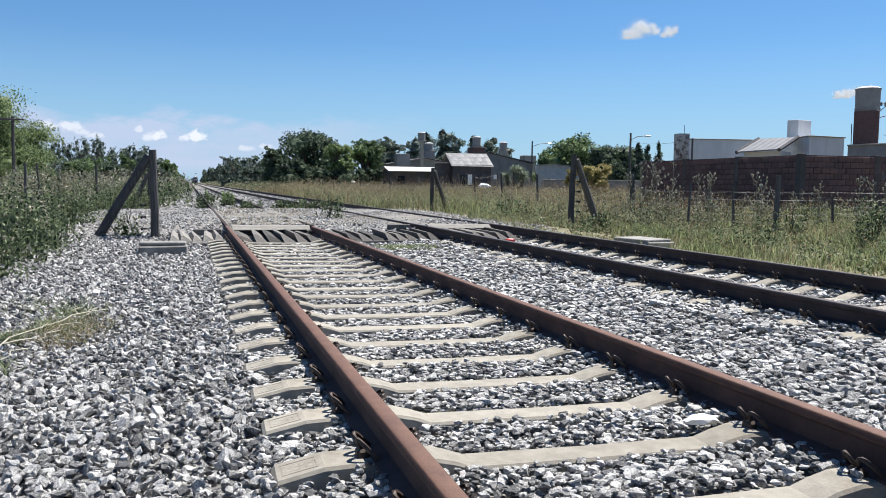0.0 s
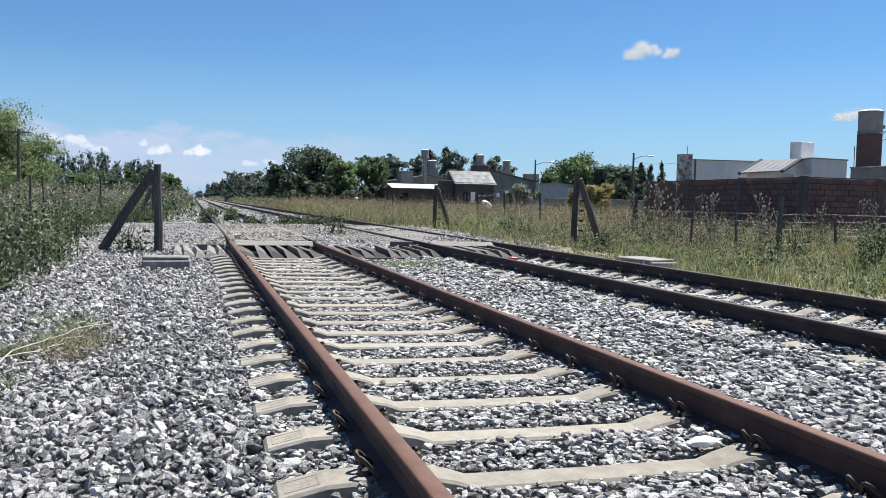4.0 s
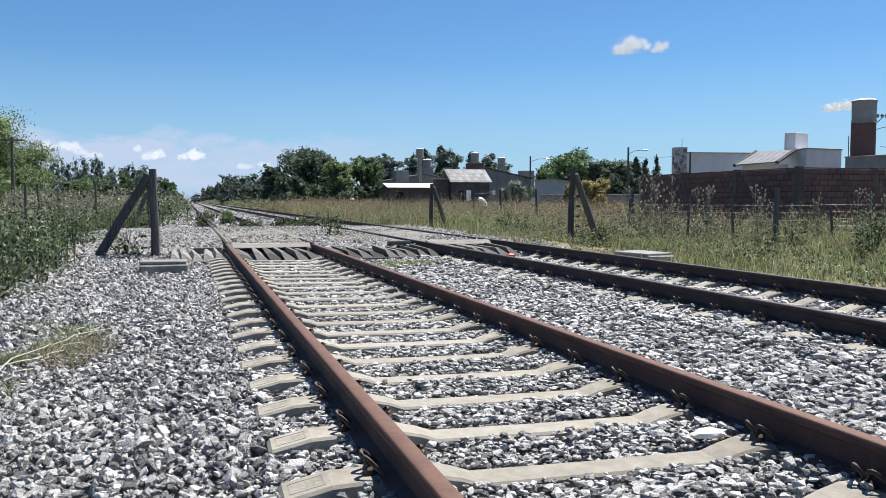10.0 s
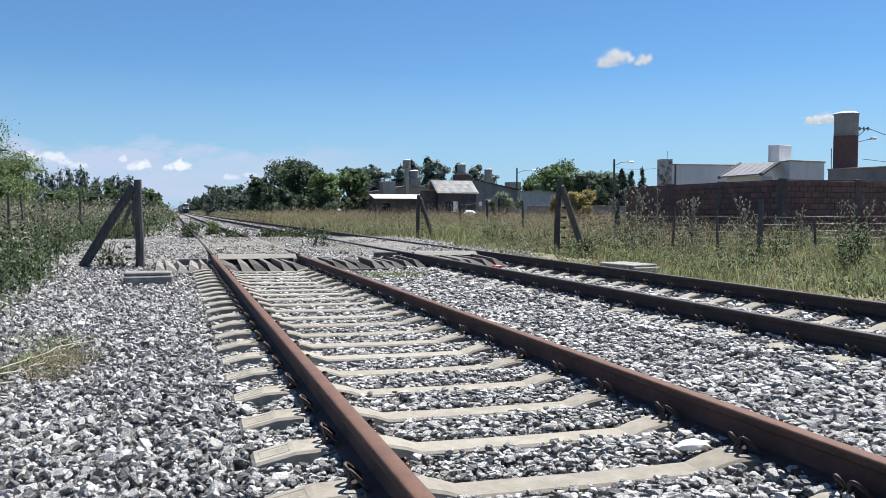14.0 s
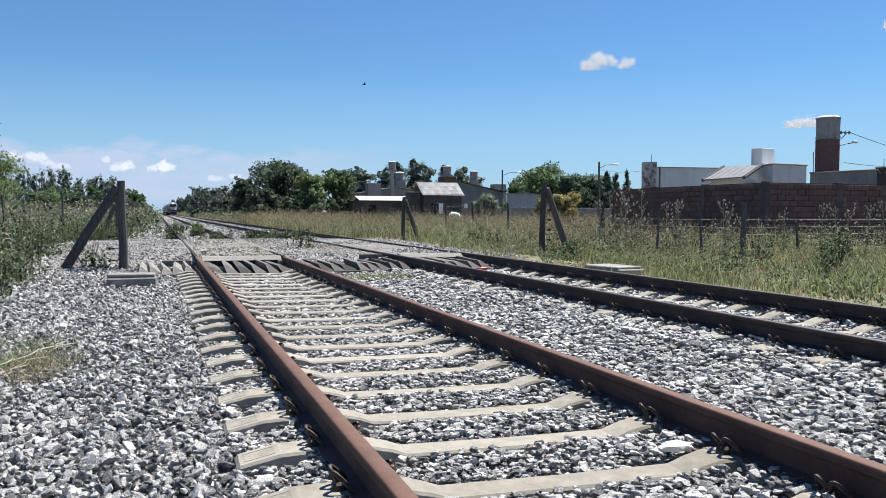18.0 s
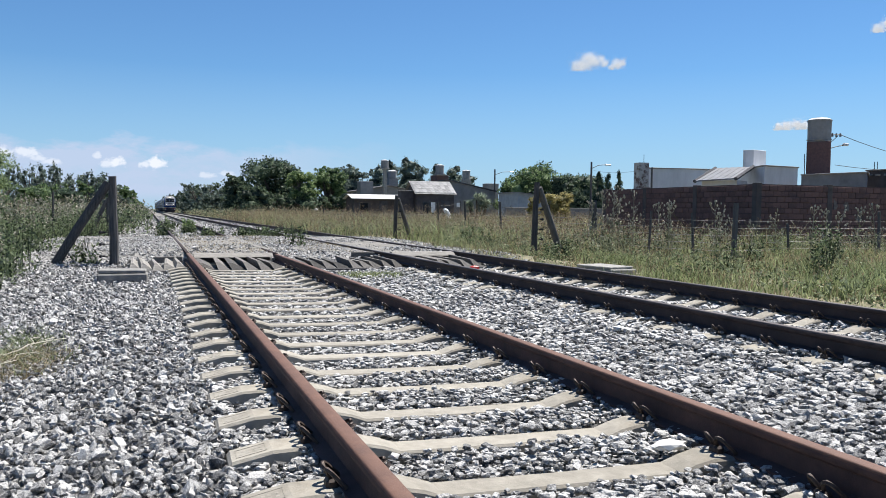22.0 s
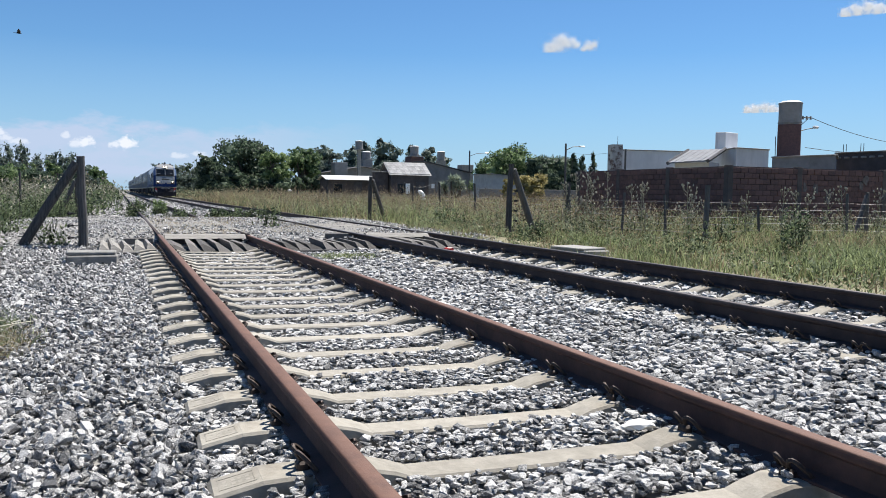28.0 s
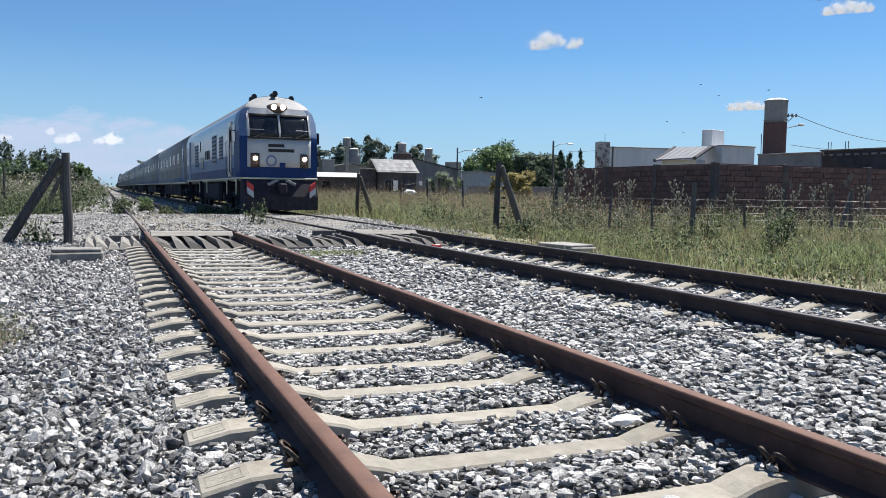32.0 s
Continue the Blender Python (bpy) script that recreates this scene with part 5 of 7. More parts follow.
def build_trees():
    R = random.Random(5)
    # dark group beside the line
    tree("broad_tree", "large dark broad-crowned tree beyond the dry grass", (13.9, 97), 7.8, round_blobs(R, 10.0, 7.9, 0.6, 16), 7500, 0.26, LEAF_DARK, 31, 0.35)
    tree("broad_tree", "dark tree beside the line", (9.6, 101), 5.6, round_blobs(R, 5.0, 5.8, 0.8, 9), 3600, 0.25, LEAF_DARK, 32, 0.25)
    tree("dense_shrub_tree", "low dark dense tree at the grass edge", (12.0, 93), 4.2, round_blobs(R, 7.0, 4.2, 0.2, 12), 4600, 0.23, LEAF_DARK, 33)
    tree("bright_tree", "bright yellow-green small tree in front of dark ones", (16.1, 90), 6.3, round_blobs(R, 4.4, 6.4, 2.6, 12), 5200, 0.19, LEAF_BRIGHT, 34)
    tree("mid_tree", "green tree behind the sheds", (19.7, 93), 8.3, round_blobs(R, 5.8, 8.4, 0.3, 16), 6800, 0.20, LEAF_MID, 35)
    tree("dense_shrub_tree", "dark dense shrub at the grass edge", (16.6, 88.6), 3.7, round_blobs(R, 5.6, 3.7, 0.1, 12), 3600, 0.23, LEAF_DARK, 36)
    tree("dense_shrub_tree", "dark dense shrub at the grass edge", (19.6, 90), 3.4, round_blobs(R, 4.4, 3.4, 0.1, 9), 2600, 0.23, LEAF_DARK, 37)
    tree("feathery_tree", "grey-green feathery tree behind the sheds", (26.5, 112), 8.2, round_blobs(R, 5.0, 8.4, 1.5, 12), 3400, 0.24, LEAF_GREYGREEN, 38)
    tree("feathery_tree", "grey-green feathery tree behind the sheds", (30.5, 118), 8.8, round_blobs(R, 5.0, 9.0, 1.5, 12), 3400, 0.24, LEAF_GREYGREEN, 39)

    def conifer(x, y, h, w, seed, mat=LEAF_GREYGREEN, label="tall dark conifer behind the houses", n=8500, leaf=0.20):
        w *= 1.8
        h *= 0.97
        bl = [(R.uniform(-0.1, 0.1) * w, R.uniform(-0.1, 0.1) * w, h * q, w * 0.46 * (1.06 - q) + 0.05 * w, h * 0.09) for q in (0.1, 0.2, 0.3, 0.4, 0.5, 0.6, 0.7, 0.8, 0.88, 0.95)]
        tree("conifer", label, (x, y), h, bl, n, leaf, mat, seed, 0.12, "conifers", 0.9, clump=0.62, inside=0.74)

    conifer(33.8, 112, 8.9, 3.2, 40)
    conifer(36.3, 113, 9.6, 3.6, 41)
    conifer(38.4, 113, 8.6, 3.0, 42)
    conifer(43.0, 110, 8.4, 3.6, 43)
    conifer(45.0, 109, 7.4, 3.0, 44)
    conifer(31.2, 110, 8.0, 3.4, 54)
    conifer(40.8, 112, 8.6, 3.4, 55)
    tree("mid_tree", "green tree behind the sheds", (24.5, 104), 7.6, round_blobs(R, 6.5, 7.8, 0.6, 14), 4400, 0.24, LEAF_GREYGREEN, 56)
    tree("mid_tree", "green tree behind the grey house", (34.0, 106), 6.4, round_blobs(R, 6.0, 6.4, 0.6, 12), 3200, 0.24, LEAF_GREYGREEN, 57)
    # trees behind the brick wall
    tree("mid_tree", "rounded green garden tree", (37.9, 75), 6.8, round_blobs(R, 7.6, 6.9, 0.4, 16), 9000, 0.20, LEAF_MID, 45, 0.2)
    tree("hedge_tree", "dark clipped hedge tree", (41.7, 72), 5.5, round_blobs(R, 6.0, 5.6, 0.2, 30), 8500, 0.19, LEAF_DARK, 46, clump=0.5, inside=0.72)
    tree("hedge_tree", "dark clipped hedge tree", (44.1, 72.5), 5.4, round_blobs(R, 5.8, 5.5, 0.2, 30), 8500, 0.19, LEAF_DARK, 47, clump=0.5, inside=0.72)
    tree("yellow_shrub", "yellowish flowering shrub by the houses", (30.5, 54), 3.1, round_blobs(R, 3.6, 3.0, 0.2, 10), 3600, 0.13, LEAF_YELLOW, 48, 0.1)
    tree("yellow_shrub", "yellowish flowering shrub by the houses", (29.4, 56), 2.7, round_blobs(R, 2.4, 2.9, 0.2, 8), 1800, 0.13, LEAF_YELLOW, 49, 0.1)
    conifer(38.9, 62, 5.3, 1.3, 50, LEAF_DARK, "slim dark cypress behind the houses", 6000, 0.12)
    conifer(41.2, 64, 5.2, 0.9, 51, LEAF_DARK, "slim dark cypress behind the houses", 5500, 0.12)
    conifer(42.2, 63.5, 5.5, 0.9, 52, LEAF_DARK, "slim dark cypress behind the houses", 5500, 0.12)
    build_yucca(25.0, 58.0)
    # left of the line
    tree("willow", "light green willow-like tree", (-16.3, 63), 8.3, round_blobs(R, 9.6, 8.5, 0.3, 26), 40000, 0.125, LEAF_WILLOW, 60, 0.25, droop=0.9, clump=0.5, inside=0.40)
    tree("willow", "light green willow-like tree", (-13.2, 66), 5.9, round_blobs(R, 6.2, 6.0, 0.3, 22), 22000, 0.12, LEAF_WILLOW, 61, 0.18, droop=0.9, clump=0.5, inside=0.40)
    tree("mid_tree", "dark green tree behind the weeds", (-10.2, 74), 3.4, round_blobs(R, 4.5, 3.4, 0.2, 12), 3600, 0.14, LEAF_MID, 62)
    tree("mid_tree", "dark green tree behind the weeds", (-8.6, 84), 3.2, round_blobs(R, 6.0, 3.2, 0.2, 12), 3600, 0.17, LEAF_DARK, 63)

    for i, (x, y, h, w) in enumerate(((-19.5, 146, 7.6, 5), (-17.2, 150, 8.6, 5), (-14.8, 148, 8.2, 4.5), (-12.5, 152, 7.4, 5), (-10.4, 149, 7.9, 4), (-8.6, 150, 6.6, 4.6), (-23.5, 150, 8.4, 4), (-25.5, 146, 8.0, 4), (-21, 160, 9.2, 5), (-18.6, 162, 8.8, 5), (-16, 161, 9.3, 5), (-13.4, 163, 8.6, 5), (-11.2, 160, 9.0, 4.5), (-9.2, 162, 8.2, 4.5),
                                      (-22.5, 140, 7.8, 5), (-12.0, 120, 5.2, 5), (-15, 112, 5.0, 5), (-8.5, 108, 4.6, 4.5), (-10.5, 96, 4.4, 5))):
        tree("eucalyptus", "tall grey-green eucalyptus in a far row", (x, y), h, gum_blobs(R, w, h), 2300, 0.22, LEAF_GREYGREEN if i < 17 else LEAF_MID, 70 + i, 0.2, "eucalyptus row", clump=0.6)
    # row along the left boundary, dwindling to the distance
    for i in range(16):
        y = 84 + i * 20 + R.uniform(-4, 4)
        tree("boundary_tree", "dense tree of the boundary row along the line", (-4.3 - R.uniform(0, 0.8), y), 4.0, round_blobs(R, 4.0, 4.2 - 0.002 * y, 0.1, 10), 1300, 0.28 + 0.0007 * y, LEAF_MID if i % 3 else LEAF_GREYGREEN, 100 + i, 0.15, "boundary row")
    # nearer end of the row on the right
    for i, (x, y, h, w) in enumerate(((11.0, 156, 4.8, 5.5), (13.2, 152, 5.6, 6), (14.6, 136, 5.7, 6.5), (13.0, 140, 4.6, 5), (13.6, 122, 4.8, 5.5))):
        tree("line_tree", "dark tree of the far row beside the line", (x, y), h, round_blobs(R, w, h, 0.1, 12), 3600, 0.22, LEAF_GREYGREEN, 160 + i, 0.16, "far row", clump=0.6)
    # right of the line in the distance
    for i in range(20):
        y = 130 + i * 27 + R.uniform(-6, 6)
        x = 10.0 + R.uniform(0, 4.5) + (0.012 * y if i % 2 else 0)
        h = R.uniform(6.0, 8.5) + 0.006 * y
        tree("line_tree", "dark tree of the far row beside the line", (x, y), h, gum_blobs(R, R.uniform(6, 9), h), 1500, 0.28 + 0.0007 * y, LEAF_GREYGREEN if i % 3 else LEAF_DARK, 130 + i, 0.25, "far row", clump=0.6)


build_trees()


def build_far_woods():
    rng = np.random.default_rng(77)
    pos = []
    for _ in range(150):
        a = rng.uniform(-1.25, 1.0)
        d = rng.uniform(420, 900)
        x, y = math.sin(a) * d, math.cos(a) * d
        if -9 < x < 16:
            continue
        h = rng.uniform(6, 11)
        pos.append(np.array([x, y, h * 0.45]) + rng.normal(0, 1, (130, 3)) * (6.5, 6.5, h * 0.24))
    pos = np.concatenate(pos)
    pos[:, 2] = np.abs(pos[:, 2])
    tagged(leaves("far_woods", pos, rng.uniform(0.9, 2.0, len(pos)), LEAF_GREYGREEN, rng), "far dark woods on the horizon", "woods", kind="stuff")


build_far_woods()


# ---- the walled plot, houses, tanks and poles ----
WALL_X, WALL_Y, WALL_TOP = 18.30, 18.2, 2.19


def build_brick_wall():
    g = -0.19
    core = thing("wall_brick", "unplastered red hollow-brick garden wall with concrete posts", "wall", kind="structure")
    bm = bmesh.new()
    box(bm, (WALL_X + 0.10, (WALL_Y + 27.7) / 2, (WALL_TOP + g) / 2 - 0.02), (0.10, 27.7 - WALL_Y - 0.05, WALL_TOP - g - 0.04))
    box(bm, ((WALL_X + 46) / 2 + 0.1, WALL_Y + 0.10, (WALL_TOP + g) / 2 - 0.02), (46 - WALL_X - 0.2, 0.10, WALL_TOP - g - 0.04))
    part("mortar_core", bm, MORTAR, core, "grey mortar")
    # concrete posts and the cap
    for x, y in ((WALL_X + 0.1, WALL_Y + 0.1), (WALL_X + 0.1, WALL_Y + 3.2), (WALL_X + 0.1, WALL_Y + 6.4), (WALL_X + 0.1, WALL_Y + 9.42), (WALL_X + 3.2, WALL_Y + 0.1), (WALL_X + 7.4, WALL_Y + 0.1), (WALL_X + 11.6, WALL_Y + 0.1)):
        bm = bmesh.new()
        box(bm, (x, y, (WALL_TOP + g) / 2), (0.22, 0.22, WALL_TOP - g), 0.01)
        roughen(bm, 0.006, 4)
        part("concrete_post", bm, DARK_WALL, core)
    bm = bmesh.new()
    box(bm, (0, 0, 0), (0.325, 0.17, 0.176), 0.006)
    me = bpy.data.meshes.new("brick")
    bm.to_mesh(me)
    me.materials.append(BRICK)
    rng = random.Random(2)
    made, rest_v, rest_f = 0, [], []
    tv = np.array([v.co[:] for v in bm.verts])
    cube_v = np.array([(x, y, z) for x in (-0.16, 0.16) for y in (-0.085, 0.085) for z in (-0.085, 0.085)])
    cube_f = np.array([[0, 1, 3, 2], [4, 6, 7, 5], [0, 4, 5, 1], [2, 3, 7, 6], [0, 2, 6, 4], [1, 5, 7, 3]])
    bm.free()
    rows = 12
    for run in ("side", "front"):
        length = (27.7 - WALL_Y) if run == "side" else (46 - WALL_X)
        for r in range(rows):
            z = g + 0.104 + r * 0.192
            off = 0.17 * (r % 2)
            for k in range(int(length / 0.335)):
                s = 0.2 + off + k * 0.335 + rng.uniform(-0.006, 0.006)
                out = rng.uniform(-0.006, 0.006)
                if run == "side":
                    p, a = (WALL_X + 0.085 + out, WALL_Y + s, z), math.pi / 2
                else:
                    p, a = (WALL_X + s, WALL_Y + 0.085 + out, z), 0.0
                near = s < 5.0 and r > 1
                if near and made < 300:
                    ob = new("brick", me)
                    ob.parent = core
                    ob.matrix_basis = Matrix.Translation(p) @ Matrix.Rotation(a + rng.uniform(-0.01, 0.01), 4, "Z")
                    made += 1
                else:
                    c, sn = math.cos(a), math.sin(a)
                    v = cube_v.copy()
                    v[:, 0], v[:, 1] = cube_v[:, 0] * c - cube_v[:, 1] * sn, cube_v[:, 0] * sn + cube_v[:, 1] * c
                    rest_f.append(cube_f + len(rest_v) * 8)
                    rest_v.append(v + np.array(p))
    for x, z, w, h in ((21.74, 1.52, 0.20, 0.34), (22.26, 1.43, 0.22, 0.40), (22.92, 1.07, 0.24, 0.36), (24.72, 1.78, 0.26, 0.30), (24.5, 1.6, 0.22, 0.26), (25.73, 1.37, 0.26, 0.42)):
        bm = bmesh.new()
        ring = [(x + w * math.cos(a) * rng.uniform(0.25, 0.75), z + h * math.sin(a) * rng.uniform(0.3, 0.8)) for a in [6.2832 * k / 11 for k in range(11)]]
        a = [bm.verts.new((u, WALL_Y - 0.012, v)) for u, v in ring]
        b = [bm.verts.new((u, WALL_Y + 0.02, v)) for u, v in ring]
        bm.faces.new(a)
        for i in range(11):
            bm.faces.new((a[i], a[(i + 1) % 11], b[(i + 1) % 11], b[i]))
        bmesh.ops.recalc_face_normals(bm, faces=bm.faces[:])
        part("mortar_splash", bm, MORTAR_SMEAR, core, "smeared grey mortar")
    ob = arrays("brick_courses", np.concatenate(rest_v), np.concatenate(rest_f), BRICK_REST, core)
    tagged(ob, kind="stuff")


build_brick_wall()


def gable_house(name, label, x0, x1, y0, y1, eave, ridge, wall, roof, axis="y", at_z=-0.19, windows=(), over=0.35):
    """Four walls, a pitched sheet roof with its ribs, and openings [(side, along, z, w, h, kind)]."""
    h = thing(name, label, "house", at=(0, 0, 0))
    bm = bmesh.new()
    cx, cy = (x0 + x1) / 2, (y0 + y1) / 2
    if axis == "y":
        extrude_profile(bm, [(x0, at_z), (x1, at_z), (x1, eave), (cx, ridge), (x0, eave)], y0, y1)
    else:
        extrude_profile(bm, [(y0, at_z), (y1, at_z), (y1, eave), (cy, ridge), (y0, eave)], x0, x1, "x")
    part("wall", bm, wall, h)
    for s in (-1, 1):
        bm = bmesh.new()
        half = (x1 - x0) / 2 if axis == "y" else (y1 - y0) / 2
        run = (y1 - y0) / 2 + over if axis == "y" else (x1 - x0) / 2 + over
        slope = math.atan2(ridge - eave, half)
        L = math.hypot(half, ridge - eave) + over
        m = Matrix.Translation((cx, cy, ridge + 0.06)) @ Matrix.Rotation(0 if axis == "y" else math.pi / 2, 4, "Z") @ Matrix.Rotation(s * slope, 4, "Y")
        k = int(run * 2 / 0.16)
        crest = [(-run + i * run * 2 / k, 0.03 * (i % 2)) for i in range(k + 1)]
        extrude_profile(bm, crest + [(y, z - 0.03) for y, z in reversed(crest)], 0, s * L, "x")
        bmesh.ops.transform(bm, matrix=m, verts=bm.verts[:])
        part("roof", bm, roof, h)
    for side, along, z, w, hh, kind in windows:
        bm = bmesh.new()
        if side == "w":
            box(bm, (x0 - 0.01, along, z), (0.08, w, hh), 0.01)
        else:
            box(bm, (along, y0 - 0.01, z), (w, 0.08, hh), 0.01)
        ob = part(kind, bm, GLASS if kind == "window" else DARK_ROOF, h)
        bm = bmesh.new()
        for q in (-1, 1):
            if side == "w":
                box(bm, (x0 - 0.04, along + q * w / 2, z), (0.07, 0.06, hh + 0.1))
                box(bm, (x0 - 0.04, along, z + q * hh / 2), (0.07, w, 0.06))
            else:
                box(bm, (along + q * w / 2, y0 - 0.04, z), (0.06, 0.07, hh + 0.1))
                box(bm, (along, y0 - 0.04, z + q * hh / 2), (w, 0.07, 0.06))
        part("frame", bm, DARK_ROOF, ob)
    return h


def mono_house(name, label, x0, x1, y0, y1, z0, z1, wall, roof, windows):
    """A house under one roof plane that falls from x0 to x1; windows [(x, z, w, h)] in the wall towards the track."""
    h = thing(name, label, "house")
    bm = bmesh.new()
    extrude_profile(bm, [(x0, -0.19), (x1, -0.19), (x1, z1), (x0, z0)], y0, y1)
    part("wall", bm, wall, h)
    bm = bmesh.new()
    extrude_profile(bm, [(x0 - 0.2, z0 + 0.02), (x1 + 0.2, z1 + 0.02), (x1 + 0.2, z1 + 0.10), (x0 - 0.2, z0 + 0.10)], y0 - 0.25, y1 + 0.2)
    part("roof", bm, roof, h)
    for x, z, w, hh in windows:
        bm = bmesh.new()
        box(bm, (x, y0, z), (w, 0.08, hh), 0.01)
        part("window", bm, GLASS, h)
    return h


def flat_house(name, label, x0, x1, y0, y1, top, wall, parapet=0.12, windows=()):
    h = thing(name, label, "house")
    g = -0.19
    bm = bmesh.new()
    box(bm, ((x0 + x1) / 2, (y0 + y1) / 2, (g + top) / 2), (x1 - x0, y1 - y0, top - g), 0.02)
    part("wall", bm, wall, h)
    bm = bmesh.new()
    for c, s in ((((x0 + x1) / 2, y0 + 0.06, top + 0.03), (x1 - x0 + 0.08, 0.2, 0.07)), (((x0 + x1) / 2, y1 - 0.06, top + 0.03), (x1 - x0 + 0.08, 0.2, 0.07)),
                 ((x0 + 0.06, (y0 + y1) / 2, top + 0.03), (0.2, y1 - y0 - 0.24, 0.07)), ((x1 - 0.06, (y0 + y1) / 2, top + 0.03), (0.2, y1 - y0 - 0.24, 0.07))):
        box(bm, c, s, 0.012)
    part("coping", bm, GREY_CONCRETE, h, "stained grey coping")
    return h


def prism(bm, footprint, z0, z1):
    """An upright solid over a footprint given anticlockwise or clockwise."""
    a = [bm.verts.new((x, y, z0)) for x, y in footprint]
    b = [bm.verts.new((x, y, z1)) for x, y in footprint]
    n = len(footprint)
    fs = [bm.faces.new((a[i], a[(i + 1) % n], b[(i + 1) % n], b[i])) for i in range(n)] + [bm.faces.new(a[::-1]), bm.faces.new(b)]
    bmesh.ops.recalc_face_normals(bm, faces=fs)


def prism_house(name, label, footprint, top, wall):
    """A flat-roofed house over four corners, with a coping along each edge."""
    h = thing(name, label, "house")
    bm = bmesh.new()
    prism(bm, footprint, -0.19, top)
    part("wall", bm, wall, h)
    for (x0, y0), (x1, y1) in zip(footprint, footprint[1:] + footprint[:1]):
        d = Vector((x1 - x0, y1 - y0))
        bm = bmesh.new()
        box(bm, (0, 0, 0), (d.length - 0.02, 0.16, 0.05), 0.01, Matrix.Translation(((x0 + x1) / 2, (y0 + y1) / 2, top + 0.025)) @ Matrix.Rotation(math.atan2(d.y, d.x), 4, "Z"))
        part("coping", bm, GREY_CONCRETE, h, "stained grey coping")
    return h


def tank(name, label, x, y, z, r, h):
    t = thing(name, label, "water tank", "water tanks", at=(x, y, z))
    bm = bmesh.new()
    cone(bm, (0, 0, 0), (0, 0, h), r * 0.97, r, 24)
    for q in (0.04, 0.94):
        cone(bm, (0, 0, h * q), (0, 0, h * q + h * 0.05), r * 1.04, r * 1.04, 24)
    part("drum", bm, TANK_GREY, t)
    bm = bmesh.new()
    cone(bm, (0, 0, h), (0, 0, h + r * 0.16), r * 1.02, r * 0.75, 24)
    cone(bm, (0, 0, h + r * 0.16), (0, 0, h + r * 0.24), r * 0.35, r * 0.3, 14)
    part("lid", bm, WHITE_WALL, t, "pale domed lid")
    return t


def pedestal(name, label, x, y, sx, sy, z0, z1, mat, rz=0, parts=()):
    p = thing(name, label, "tower", at=(x, y, 0), rz=rz)
    bm = bmesh.new()
    box(bm, (0, 0, (z0 + z1) / 2), (sx, sy, z1 - z0), 0.02)
    roughen(bm, 0.01, 3)
    part("shaft", bm, mat, p)
    return p


def lamp_pole(x, y, h, arm, label, wires=None):
    p = thing("street_lamp", label, "street lamp", "street lamps", at=(x, y, -0.19))
    bm = bmesh.new()
    tube(bm, [(0, 0, 0), (0, 0, h * 0.5), (0, 0, h)], [0.11, 0.095, 0.08], 8)
    part("pole", bm, POST_WOOD, p)
    bm = bmesh.new()
    tube(bm, [(0, 0, h * 0.90), (arm * 0.5, 0, h * 0.955), (arm, 0, h * 0.965)], 0.03, 6)
    part("arm", bm, BLACK_IRON, p)
    bm = bmesh.new()
    box(bm, (arm + math.copysign(0.25, arm), 0, h * 0.965), (0.55, 0.22, 0.12), 0.04)
    part("lamp_head", bm, STREETLAMP, p, "pale street lamp head")
    return p


def cable(name, label, pts, r=0.012):
    bm = bmesh.new()
    out = []
    for a, b in zip(pts, pts[1:]):
        for k in range(8):
            t = k / 8
            p = Vector(a).lerp(Vector(b), t)
            p.z -= 0.10 * (Vector(b) - Vector(a)).length * t * (1 - t) * 0.35
            out.append(p)
    out.append(Vector(pts[-1]))
    tube(bm, out, r, 4)
    tagged(mesh_object(name, bm, BLACK_IRON), label, "cable", "overhead cables")


